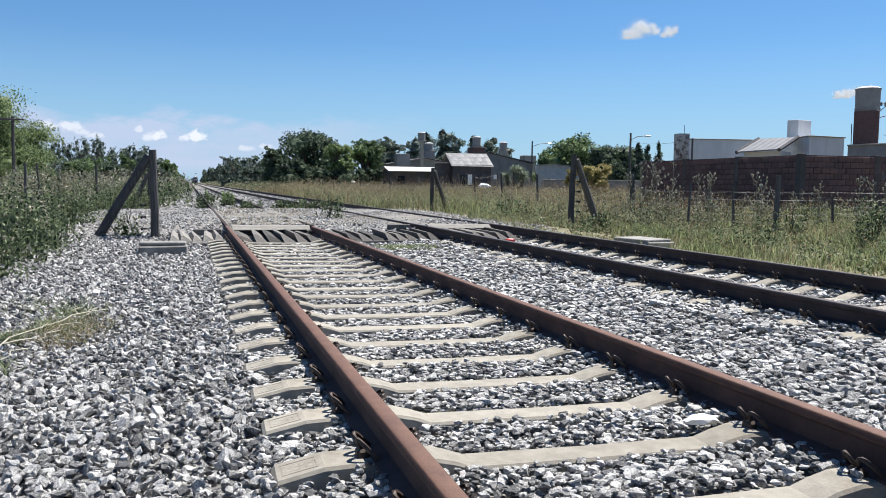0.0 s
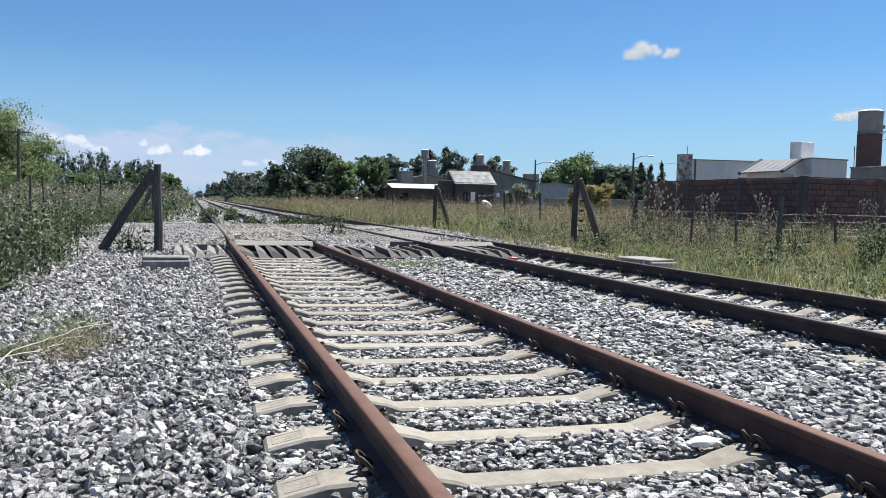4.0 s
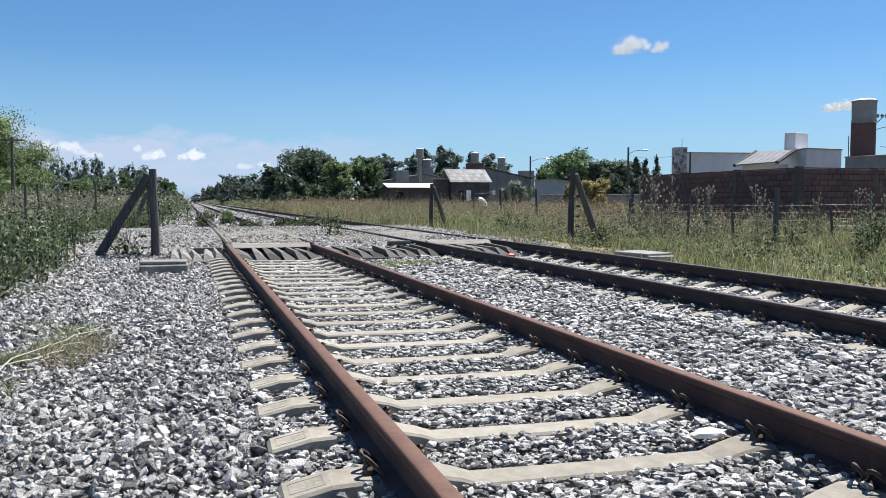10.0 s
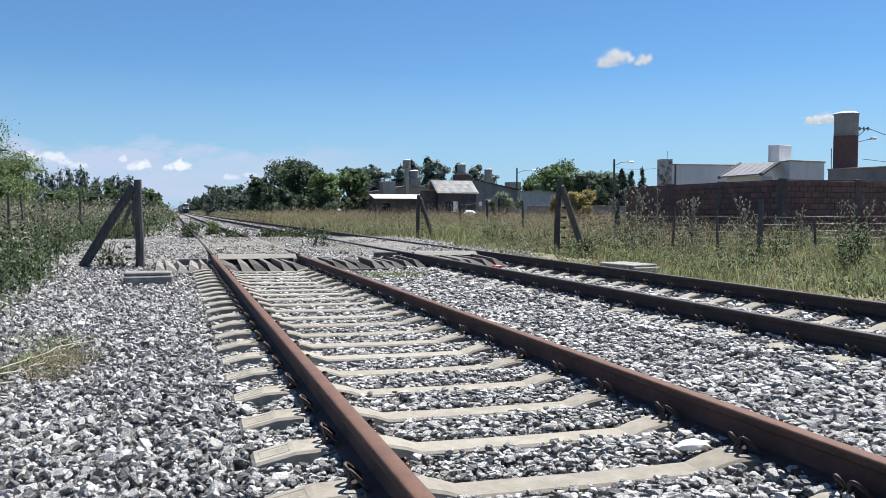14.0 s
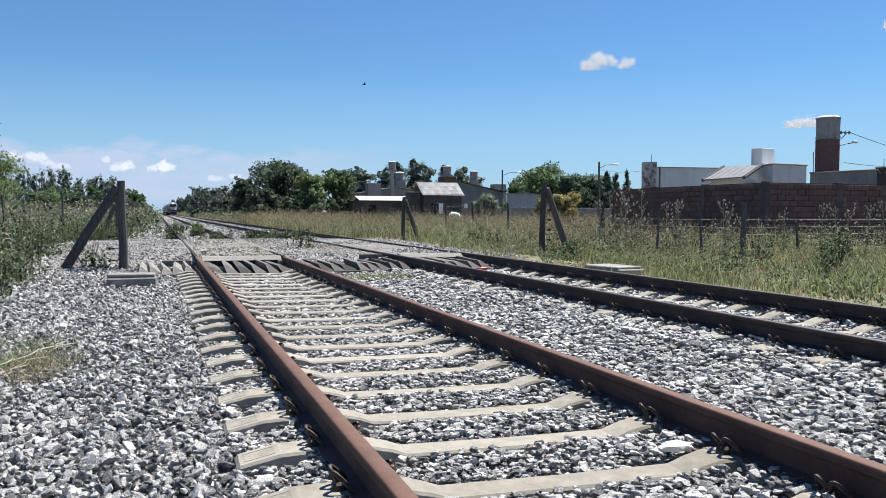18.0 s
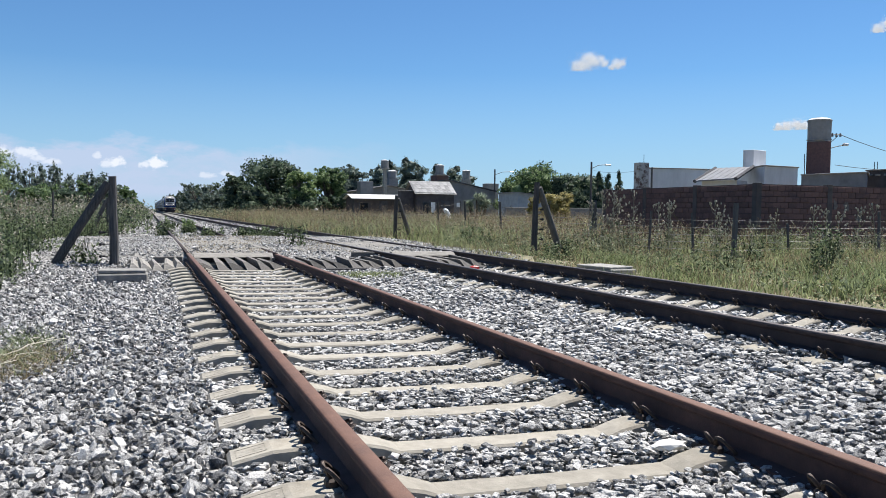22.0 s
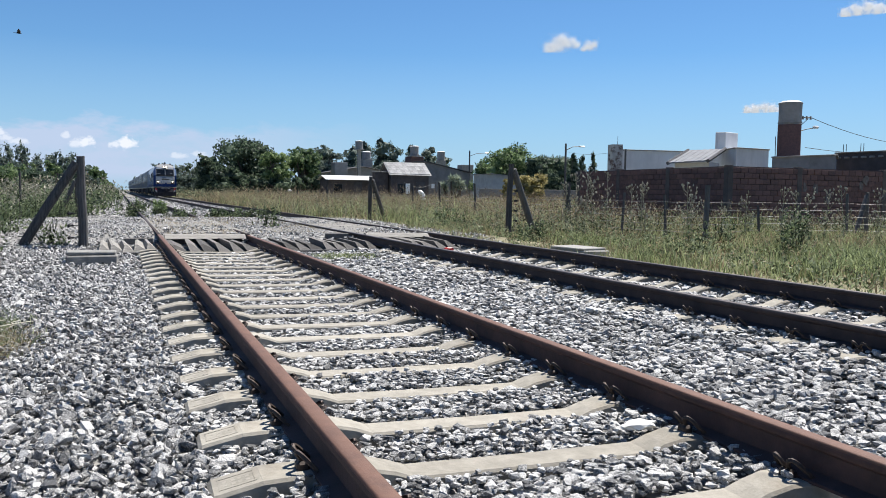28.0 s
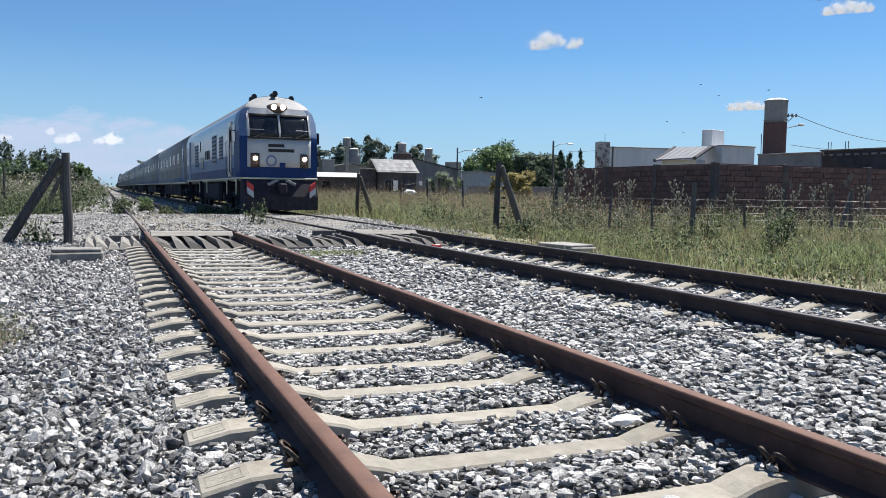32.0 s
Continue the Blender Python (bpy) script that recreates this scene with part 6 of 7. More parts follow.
def build_plot():
    # white house with a parapet behind the brick wall, its corner block, front room and roof box
    prism_house("white_house", "long low white plastered house with a stained parapet", [(23.2, 31.65), (29.6, 30.55), (33.5, 38.5), (29.4, 39.6)], 3.45, WHITE_WALL)
    prism_house("white_extension", "white plastered flat-roofed house end", [(25.05, 25.26), (27.24, 25.56), (28.2, 29.2), (26.45, 29.0)], 3.30, WHITE_WALL)
    box_on = thing("tank_house", "white plastered box on the roof", "tower")
    bm = bmesh.new()
    prism(bm, [(25.78, 27.50), (26.06, 27.09), (27.03, 27.36), (26.72, 27.86)], 3.0, 4.2)
    bmesh.ops.bevel(bm, geom=bm.edges[:], offset=0.015, segments=1, affect="EDGES")
    part("shaft", bm, WHITE_WALL, box_on)
    block = thing("chimney_block", "weathered brick and plaster corner block", "tower")
    bm = bmesh.new()
    prism(bm, [(22.70, 31.95), (22.66, 31.42), (23.16, 31.30), (23.18, 31.86)], -0.19, 3.72)
    roughen(bm, 0.01, 3)
    part("shaft", bm, FLAKED_PLASTER, block)
    bm = bmesh.new()
    tube(bm, [(23.05, 31.6, 3.7), (23.05, 31.6, 4.15)], 0.012, 5)
    part("aerial", bm, BLACK_IRON, block, "thin roof aerial")
    lean = thing("lean_to_roof", "pale sheet porch roof of the white house", "roof")
    eave = [Vector((22.8, 27.2, 2.61)), Vector((23.5, 25.3, 2.68))]
    crest = [Vector((24.87, 28.32, 3.30)), Vector((25.49, 26.46, 3.30))]
    bm = bmesh.new()
    n = 12
    for k in range(n):
        q0, q1 = k / n, (k + 0.96) / n
        e0, e1, c0, c1 = eave[0].lerp(eave[1], q0), eave[0].lerp(eave[1], q1), crest[0].lerp(crest[1], q0), crest[0].lerp(crest[1], q1)
        low = [bm.verts.new(p) for p in (e0, e1, c1, c0)]
        top = [bm.verts.new(p + Vector((0, 0, 0.05 + 0.012 * (k % 2)))) for p in (e0, e1, c1, c0)]
        bm.faces.new(low[::-1])
        bm.faces.new(top)
        for i in range(4):
            bm.faces.new((low[i], low[(i + 1) % 4], top[(i + 1) % 4], top[i]))
    part("sheet", bm, PALE_SHEET, lean)
    for k in (0, 1):
        bm = bmesh.new()
        tube(bm, [eave[k] + Vector((0, 0, 0.02)), crest[k] + Vector((0, 0, 0.05))], 0.085, 6)
        part("verge_board", bm, DARK_ROOF, lean, "dark verge board")
    bm = bmesh.new()
    prism(bm, [(23.25, 27.25), (23.85, 25.62), (25.0, 26.3), (24.45, 27.95)], -0.19, 2.66)
    part("wall", bm, WHITE_WALL, lean)
    # brick tower with the grey tank
    t = pedestal("brick_tower", "red brick tower carrying a water tank", 25.02, 22.2, 0.88, 0.88, -0.19, 4.12, BRICK, 43)
    bm = bmesh.new()
    box(bm, (0, 0, 4.135), (0.8, 0.8, 0.05), 0.01)
    part("slab", bm, GREY_CONCRETE, t)
    tank("water_tank", "grey round water tank on a red brick tower", 25.02, 22.2, 4.16, 0.455, 0.86)
    prism_house("grey_outhouse", "low grey rendered outhouse behind the wall", [(23.85, 21.9), (24.3, 19.2), (26.5, 21.1), (26.2, 21.5)], 2.72, GREY_WALL)
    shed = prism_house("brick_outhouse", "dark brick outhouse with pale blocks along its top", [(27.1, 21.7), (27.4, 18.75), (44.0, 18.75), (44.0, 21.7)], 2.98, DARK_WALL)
    for k in range(8):
        q = (k + 0.5) / 8
        bm = bmesh.new()
        box(bm, (0, 0, 0), (0.10, 0.20, 0.08), 0.01, Matrix.Translation((27.06 + 0.3 * q, 21.7 - 2.95 * q, 2.80)) @ Matrix.Rotation(0.1, 4, "Z"))
        part("pale_block", bm, GREY_CONCRETE, shed)
    for x, y in ((27.3, 21.5), (27.35, 20.7)):
        for q in (0.0, 0.14):
            bm = bmesh.new()
            tube(bm, [(x, y - q, 2.9), (x, y - q, 3.36)], 0.014, 5)
            part("rebar", bm, BLACK_IRON, shed, "bare steel bar standing out of the roof")
    bm = bmesh.new()
    tube(bm, [(24.40, 22.25, -0.19), (24.36, 22.28, 3.62)], 0.016, 5)
    tagged(mesh_object("iron_bar", bm, BLACK_IRON), "thin upright iron bar beside the tower", "bar")
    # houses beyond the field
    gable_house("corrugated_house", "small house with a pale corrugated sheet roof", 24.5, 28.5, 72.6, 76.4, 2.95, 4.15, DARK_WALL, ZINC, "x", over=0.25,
                windows=(("s", 25.6, 1.5, 0.9, 1.1, "window"), ("s", 27.6, 1.2, 0.9, 2.0, "door"), ("w", 75.0, 1.5, 0.9, 1.0, "window")))
    corrugated = bpy.data.objects["corrugated_house"]
    bm = bmesh.new()
    box(bm, (0, 0, 0), (0.418, 0.735, 0.010), 0.003)
    sheet = part("roof_sheet", bm, ZINC_SHEET, corrugated).data
    slope = math.atan2(1.2, 1.9)
    rnd = random.Random(41)
    sheets = [(i, j) for i in range(10) for j in range(3)]
    for k, (i, j) in enumerate(sheets):
        ob = bpy.data.objects["roof_sheet"] if k == 0 else new("roof_sheet", sheet)
        ob.parent = corrugated
        down = 0.42 + 0.76 * j
        ob.matrix_basis = Matrix.Translation((24.55 + 0.434 * i, 74.5 - down * math.cos(slope) - 0.045, 4.21 - down * math.sin(slope) + 0.05)) @ Matrix.Rotation(slope, 4, "X") @ Matrix.Rotation(rnd.uniform(-0.02, 0.02), 4, "Z")
    flat_house("brick_annex", "low dark brick annex with a flat roof", 23.05, 24.42, 73.3, 74.4, 3.16, DARK_WALL)
    pedestal("grey_block", "square grey block standing over the far roofs", 42.8, 95.8, 1.7, 1.6, -0.19, 5.0, GREY_WALL)
    mono_house("grey_sloping_house", "bare grey plastered house under one sloping roof", 29.3, 34.6, 76.0, 84.0, 4.45, 3.35, GREY_WALL, DARK_ROOF, ((33.4, 2.2, 0.8, 0.7),))
    mono_house("pale_roof_house", "low house with a pale sloping sheet roof", 32.8, 38.2, 66.5, 71.0, 3.0, 2.5, BLUE_WALL, ZINC, ())
    gable_house("long_shed", "long low shed with a bright white sheet roof", 20.9, 26.4, 84.0, 88.0, 2.5, 2.95, DARK_WALL, WHITE_SHEET, "x",
                windows=(("s", 22.0, 1.5, 1.0, 1.0, "window"), ("s", 24.3, 1.2, 0.9, 2.0, "door")))
    gable_house("dark_roof_house", "house with a dark pitched roof behind the shed", 24.0, 34.0, 98.0, 105.0, 3.60, 4.45, GREY_WALL, DARK_ROOF, "y")
    pedestal("grey_block", "bare grey block chimney stack", 24.52, 93.0, 1.62, 1.7, -0.19, 4.76, GREY_WALL)
    flat_house("grey_block_house", "grey flat-roofed block house", 35.5, 37.3, 97.3, 99.7, 6.0, BRICK)
    # tanks
    p = thing("tank_pole", "tall concrete column for a water tank", "tower", at=(28.2, 97.0, 0))
    bm = bmesh.new()
    box(bm, (0, 0, 3.2), (0.42, 0.42, 6.8), 0.02)
    part("column", bm, GREY_CONCRETE, p)
    bm = bmesh.new()
    box(bm, (0, 0, 6.65), (1.1, 1.1, 0.12), 0.01)
    part("plate", bm, GREY_CONCRETE, p)
    tank("water_tank", "grey round water tank on a tall column", 28.2, 97.0, 6.71, 0.5, 1.0)
    pedestal("tank_plinth", "stepped grey tank base on the roof", 30.4, 101.0, 1.3, 1.3, 4.5, 5.6, GREY_CONCRETE)
    tank("water_tank", "grey round water tank on a stepped base", 30.4, 101.0, 5.6, 0.62, 0.95)
    pedestal("tank_plinth", "square block base on the roof", 36.4, 98.5, 1.2, 1.2, 6.0, 6.25, GREY_CONCRETE)
    tank("water_tank", "grey round water tank on a block house", 36.4, 98.5, 6.25, 0.58, 1.15)
    pedestal("tank_plinth", "grey block base behind the gable", 36.75, 89.7, 0.95, 0.95, -0.19, 5.25, GREY_CONCRETE)
    tank("water_tank", "grey round water tank beside the gabled house", 36.75, 89.7, 5.25, 0.5, 1.05)
    flat_house("blue_grey_wall_house", "low blue-grey walled house at the corner", 36.0, 44.0, 45.0, 52.0, 2.6, GREY_WALL)
    flat_house("low_boundary_wall", "low grey boundary wall behind the field", 28.5, 44.0, 60.0, 60.3, 1.5, GREY_WALL)
    flat_house("low_boundary_wall", "low grey boundary wall behind the field", 16.0, 30.5, 70.5, 70.8, 0.75, GREY_WALL)
    # clothes line
    line = thing("clothes_line", "washing line with pale cloths before the house", "clothes line", at=(0, 0, -0.19))
    bm = bmesh.new()
    pts = [Vector((24.9 + 0.33 * i, 70.0, 2.35 - 0.55 * math.sin(math.pi * i / 10) * 0.9)) for i in range(11)]
    tube(bm, pts, 0.012, 4)
    part("rope", bm, WIRE, line)
    for i, (a, w, hh) in enumerate(((0.2, 0.45, 1.0), (2.9, 0.35, 0.4))):
        bm = bmesh.new()
        box(bm, (24.9 + a + w / 2, 70.0, 2.2 - hh / 2), (w, 0.02, hh), 0.005)
        roughen(bm, 0.02, 5)
        part("cloth", bm, WHITE_LITTER, line, "pale hanging cloth")
    for xx in (24.9, 28.2):
        bm = bmesh.new()
        tube(bm, [(xx, 70.0, 0), (xx, 70.0, 2.4)], 0.04, 6)
        part("post", bm, POST_WOOD, line)
    # poles and cables
    lamp_pole(35.9, 79.0, 6.15, 1.9, "wooden pole with a street lamp arm behind houses")
    lamp_pole(35.2, 57.0, 5.75, 1.4, "wooden pole with a street lamp arm behind the hedge")
    bracket = thing("street_lamp", "small street lamp on a bent arm fixed to the brick tower", "street lamp", "street lamps")
    bm = bmesh.new()
    tube(bm, [(25.3, 21.95, 3.86), (25.6, 21.85, 3.95), (25.86, 21.72, 4.0)], 0.018, 6)
    part("arm", bm, BLACK_IRON, bracket)
    bm = bmesh.new()
    box(bm, (25.92, 21.70, 4.03), (0.26, 0.16, 0.11), 0.04)
    part("lamp_head", bm, STREETLAMP, bracket, "pale lamp head")
    wires = thing("cable_bracket", "iron bracket with insulators on the brick tower", "bracket")
    bm = bmesh.new()
    tube(bm, [(25.2, 21.95, 4.42), (25.75, 21.75, 4.42)], 0.02, 6)
    tube(bm, [(25.3, 21.95, 4.05), (25.62, 21.82, 4.38)], 0.014, 6)
    part("arm", bm, BLACK_IRON, wires)
    for q in (0.3, 0.55, 0.8):
        bm = bmesh.new()
        cone(bm, (25.2 + 0.62 * q, 21.95 - 0.22 * q, 4.34), (25.2 + 0.62 * q, 21.95 - 0.22 * q, 4.48), 0.045, 0.03, 8)
        part("insulator", bm, GREY_CONCRETE, wires)
    bm = bmesh.new()
    tube(bm, [(23.06, 30.9, -0.19), (23.06, 30.9, 3.46)], 0.05, 6)
    tagged(mesh_object("service_pole", bm, POST_WOOD), "short dark service pole at the white house", "pole")
    cable("overhead_cable", "thin black overhead cable to the street", [(25.7, 21.77, 4.42), (45.0, 32.6, 4.62), (64.4, 43.4, 4.9)], 0.016)
    cable("overhead_cable", "thin black overhead cable to the street", [(25.6, 21.9, 3.2), (45.0, 32.57, 4.2), (64.4, 43.2, 5.2)])
    cable("overhead_cable", "thin black overhead cable to the street", [(35.2, 57, 4.9), (23.06, 30.9, 3.42)], 0.008)
    tele = thing("telegraph_pole", "old wooden telegraph pole with one crossarm", "pole", at=(-11.85, 56.0, -0.13))
    bm = bmesh.new()
    tube(bm, [(0, 0, 0), (0, 0, 2.7), (0.03, 0, 5.4)], [0.12, 0.105, 0.09], 8)
    part("pole", bm, POST_WOOD, tele)
    bm = bmesh.new()
    box(bm, (0, -0.08, 5.2), (1.5, 0.1, 0.12), 0.01)
    part("crossarm", bm, POST_WOOD, tele)
    for q in (-0.65, -0.3, 0.3, 0.65):
        bm = bmesh.new()
        cone(bm, (q, -0.08, 5.26), (q, -0.08, 5.4), 0.04, 0.03, 7)
        part("insulator", bm, GREY_CONCRETE, tele)


build_plot()


# ---- litter ----
def litter(name, label, at, size, mat, seed):
    bm = bmesh.new()
    bmesh.ops.create_icosphere(bm, subdivisions=2, radius=1.0)
    for v in bm.verts:
        v.co = Vector((v.co.x * size[0], v.co.y * size[1], v.co.z * size[2])) * (1 + 0.35 * noise.noise(v.co * 2 + Vector((seed, 0, 0))))
    ob = mesh_object(name, bm, mat)
    ob.location = at
    tagged(ob, label, "litter" if "stone" not in name else "stone")
    return ob


litter("plastic_scrap", "scrap of red plastic on the ballast", (5.05, 10.9, 0.03), (0.10, 0.055, 0.045), RED_LITTER, 1.0)
BAG_AT = (20.4, 53.0, 0.95)
flapping_bag = litter("plastic_bag", "white plastic bag flapping in the grass", BAG_AT, (0.50, 0.22, 0.20), WHITE_LITTER, 2.0)
litter("plastic_bag", "white plastic bag caught in the grass", (15.77, 80.0, 1.2), (0.22, 0.15, 0.11), WHITE_LITTER, 3.0)
litter("pale_stone", "flat pale stone on the end of a sleeper", (1.46, -0.03, 0.035), (0.095, 0.045, 0.022), PALE_STONE, 4.0)
litter("ballast_stone", "single grey stone lying on a sleeper", (1.03, -0.87, 0.028), (0.036, 0.024, 0.018), STONE, 5.0)


def straw(a, b, r, lift):
    bm = bmesh.new()
    a, b = Vector(a), Vector(b)
    pts = [a.lerp(b, k / 5) + Vector((0.022 * math.sin(k * 2.1), 0.01 * math.cos(k * 3.0), lift * math.sin(math.pi * k / 5))) for k in range(6)]
    tube(bm, pts, [r, r, r * 0.95, r * 0.9, r * 0.8, r * 0.5], 5)
    tagged(mesh_object("straw_stalk", bm, STRAW), "bleached dry stalk lying on the ballast", "straw", "dry stalks")


for k, (a, b, r) in enumerate((((-1.97, 2.40), (-1.74, 3.32), 0.0060), ((-1.75, 3.28), (-1.38, 3.95), 0.0050), ((-1.95, 2.20), (-1.71, 2.75), 0.0055), ((-1.72, 2.72), (-1.62, 3.05), 0.0045),
                               ((-1.82, 2.12), (-1.70, 2.40), 0.0050), ((-1.62, 3.62), (-1.60, 3.98), 0.0045), ((-1.54, 3.70), (-1.49, 4.05), 0.0045), ((-1.70, 3.00), (-1.50, 3.30), 0.0035), ((-1.60, 3.15), (-1.45, 3.05), 0.0035))):
    straw((*a, 0.035), (*b, 0.04), r, 0.015 + 0.012 * (k % 3))


# ---- the train ----
COACH_L, GAP = 24.5, 0.7
LOCO_L = 19.0
TRACK_X = DX + 1.02
NOSE_END, SPEED_END, SLOWER = 25.4, 20.7, 0.40


def half_width(z):
    """Half the loading gauge's width at a height over the rail."""
    pts = ((0, 1.47), (3.25, 1.47), (3.6, 1.36), (3.9, 1.12), (4.1, 0.80), (4.22, 0.45), (4.27, 0.0))
    for (z0, w0), (z1, w1) in zip(pts, pts[1:]):
        if z <= z1:
            return w0 + (w1 - w0) * (z - z0) / (z1 - z0)
    return 0.0


def nose_y(x, z):
    """How far the front lies back at this place of the nose."""
    lean = 0.0 if z < 2.7 else 0.42 * (z - 2.7) if z < 3.75 else 0.44 + 1.6 * (z - 3.75) ** 1.2
    return lean + 0.16 * (abs(x) / 1.47) ** 4 + 0.02 * (abs(x) / 1.47) ** 2


def nose_patch(bm, x0, x1, z0, z1, proud=0.0, nx=10, nz=6, mi=0, full=False):
    grid = []
    for j in range(nz + 1):
        z = z0 + (z1 - z0) * j / nz
        row = []
        for i in range(nx + 1):
            u = x0 + (x1 - x0) * i / nx
            x = u * half_width(z) / 1.47 if full else u
            row.append(bm.verts.new((x, nose_y(x, z) - proud, z)))
        grid.append(row)
    for j in range(nz):
        for i in range(nx):
            f = bm.faces.new((grid[j][i], grid[j][i + 1], grid[j + 1][i + 1], grid[j + 1][i]))
            f.material_index, f.smooth = mi, True
    return grid


def panel(name, x0, x1, z0, z1, mat, parent, proud=0.02, label="", depth=0.03):
    """A raised plate that follows the nose."""
    bm = bmesh.new()
    g = nose_patch(bm, x0, x1, z0, z1, proud, 6, 4)
    r = bmesh.ops.extrude_face_region(bm, geom=bm.faces[:])
    for v in [v for v in r["geom"] if isinstance(v, bmesh.types.BMVert)]:
        v.co.y += depth + proud
    bmesh.ops.recalc_face_normals(bm, faces=bm.faces[:])
    return part(name, bm, mat, parent, label)


def bogie(parent, y, r=0.5, base=1.25, axles=3):
    b = thing_part("bogie", parent)
    bm = bmesh.new()
    for s in (-1, 1):
        box(bm, (s * 1.05, y, 0.62), (0.14, base * axles * 0.72 + 0.9, 0.22), 0.03)
        for k in range(axles):
            yy = y + (k - (axles - 1) / 2) * base * 1.35
            box(bm, (s * 1.12, yy, 0.5), (0.2, 0.32, 0.34), 0.03)
            cone(bm, (s * 1.0, yy - 0.25, 0.75), (s * 1.0, yy - 0.25, 1.0), 0.09, 0.09, 8)
    box(bm, (0, y, 0.7), (2.0, 0.5, 0.3), 0.03)
    frame_ob = part("bogie_frame", bm, UNDER, parent)
    for k in range(axles):
        yy = y + (k - (axles - 1) / 2) * base * 1.35
        for s in (-1, 1):
            bm = bmesh.new()
            cone(bm, (s * 0.80, yy, r), (s * 0.93, yy, r), r, r, 20)
            cone(bm, (s * 0.77, yy, r), (s * 0.80, yy, r), r * 1.07, r * 1.07, 20)
            part("wheel", bm, DARK_RAIL, parent)


def thing_part(name, parent):
    return parent


def side_box(name, parent, side, y0, y1, z0, z1, mat, proud=0.02, label=""):
    bm = bmesh.new()
    z = (z0 + z1) / 2
    box(bm, (side * (half_width(z) + proud - 0.02), (y0 + y1) / 2, z), (0.04 + proud, y1 - y0, z1 - z0), 0.008)
    return part(name, bm, mat, parent, label)


def build_locomotive():
    L = thing("locomotive", "blue and white diesel locomotive with lit headlights", "locomotive")
    # shell: sides and roof, swept, with lower and upper colours
    zs = [1.22, 1.62, 2.1, 2.55, 2.9, 3.25, 3.45, 3.6, 3.75, 3.9, 4.0, 4.1, 4.17, 4.22, 4.25]
    ring = [(-half_width(z), z) for z in zs] + [(0.0, 4.27)] + [(half_width(z), z) for z in reversed(zs)]
    bm = bmesh.new()
    stations = [None, 1.5, 4.2, 9, 14, LOCO_L]
    rings = []
    for s in stations:
        row = []
        for x, z in ring:
            y = nose_y(x, z) + 0.0 if s is None else s
            row.append(bm.verts.new((x, max(y, 0), z)))
        rings.append(row)
    for k, (a, b) in enumerate(zip(rings, rings[1:])):
        for i in range(len(ring) - 1):
            z = (ring[i][1] + ring[i + 1][1]) / 2
            f = bm.faces.new((a[i], b[i], b[i + 1], a[i + 1]))
            f.smooth = True
            if z > 3.75:
                f.material_index = 3
            elif k == 0:
                f.material_index = 1 if z < 2.9 else 2
            else:
                f.material_index = 1 if z < 1.7 else (2 if z < 2.1 else 0)
    bm.faces.new(rings[-1])
    # nose
    nose_patch(bm, -1.47, 1.47, 1.22, 1.66, 0, 14, 2, 1, True)
    for x0, x1, nx, low, high in ((-1.47, -1.21, 3, 1, 2), (-1.21, 1.21, 10, 1, 0), (1.21, 1.47, 3, 1, 2)):
        nose_patch(bm, x0, x1, 1.66, 2.72, 0, nx, 4, low, True)
        nose_patch(bm, x0, x1, 2.72, 3.75, 0, nx, 6, high, True)
    nose_patch(bm, -1.47, 1.47, 3.75, 4.262, 0, 14, 6, 3, True)
    box(bm, (0, LOCO_L / 2 + 0.2, 1.2), (2.8, LOCO_L - 0.6, 0.1))
    bmesh.ops.remove_doubles(bm, verts=bm.verts[:], dist=0.002)
    bmesh.ops.recalc_face_normals(bm, faces=bm.faces[:])
    part("body", bm, (WHITE_PAINT, BLUE_PAINT, PALE_BLUE, ROOF_PAINT), L, "white over blue painted body")
    panel("front_panel", -1.20, 1.20, 1.64, 2.64, WHITE_PAINT, L, 0.02, "white front panel")
    # windscreens
    for s in (-1, 1):
        w = panel("windscreen", s * 0.04 if s > 0 else -1.12, 1.12 if s > 0 else -0.04, 2.70, 3.46, GLASS, L, 0.03, "dark windscreen")
    for x0, x1, z0, z1 in ((-1.19, 1.19, 3.46, 3.54), (-1.19, 1.19, 2.63, 2.70), (-1.19, -1.12, 2.63, 3.54), (1.12, 1.19, 2.63, 3.54), (-0.035, 0.035, 2.66, 3.52)):
        panel("screen_frame", x0, x1, z0, z1, BLACK_IRON if x0 < -1 and x1 > 1 else WHITE_PAINT, L, 0.055)
    for x in (-0.95, 0.55):
        bm = bmesh.new()
        tube(bm, [(x, nose_y(x, 2.7) - 0.08, 2.68), (x + 0.45, nose_y(x, 2.85) - 0.08, 2.84)], 0.012, 5)
        part("wiper", bm, BLACK_IRON, L)
    for x in (-1.15, 1.15):
        bm = bmesh.new()
        tube(bm, [(x * 0.52, -0.05, 2.95), (x, -0.04, 2.95), (x, nose_y(x, 3.6) - 0.12, 3.62)], 0.016, 5)
        part("handrail", bm, WHITE_PAINT, L)
    # top lamp pod
    bm = bmesh.new()
    bmesh.ops.create_uvsphere(bm, u_segments=20, v_segments=10, radius=1.0)
    for v in bm.verts:
        v.co = Vector((v.co.x * (0.44 if v.co.z > 0 else 0.44 + 0.2 * v.co.z), nose_y(0, 3.78) + 0.16 + v.co.y * 0.36, 3.76 + v.co.z * (0.20 if v.co.z > 0 else 0.28)))
    for f in bm.faces:
        f.smooth = True
    pod = part("lamp_pod", bm, LAMP_RECESS, L, "rounded dark twin lamp housing")
    for x in (-0.17, 0.17):
        bm = bmesh.new()
        y = nose_y(x, 3.78) - 0.19
        cone(bm, (x, y, 3.79), (x, y + 0.12, 3.79), 0.10, 0.09, 18)
        part("headlight", bm, HEADLIGHT, pod, "lit round headlight")
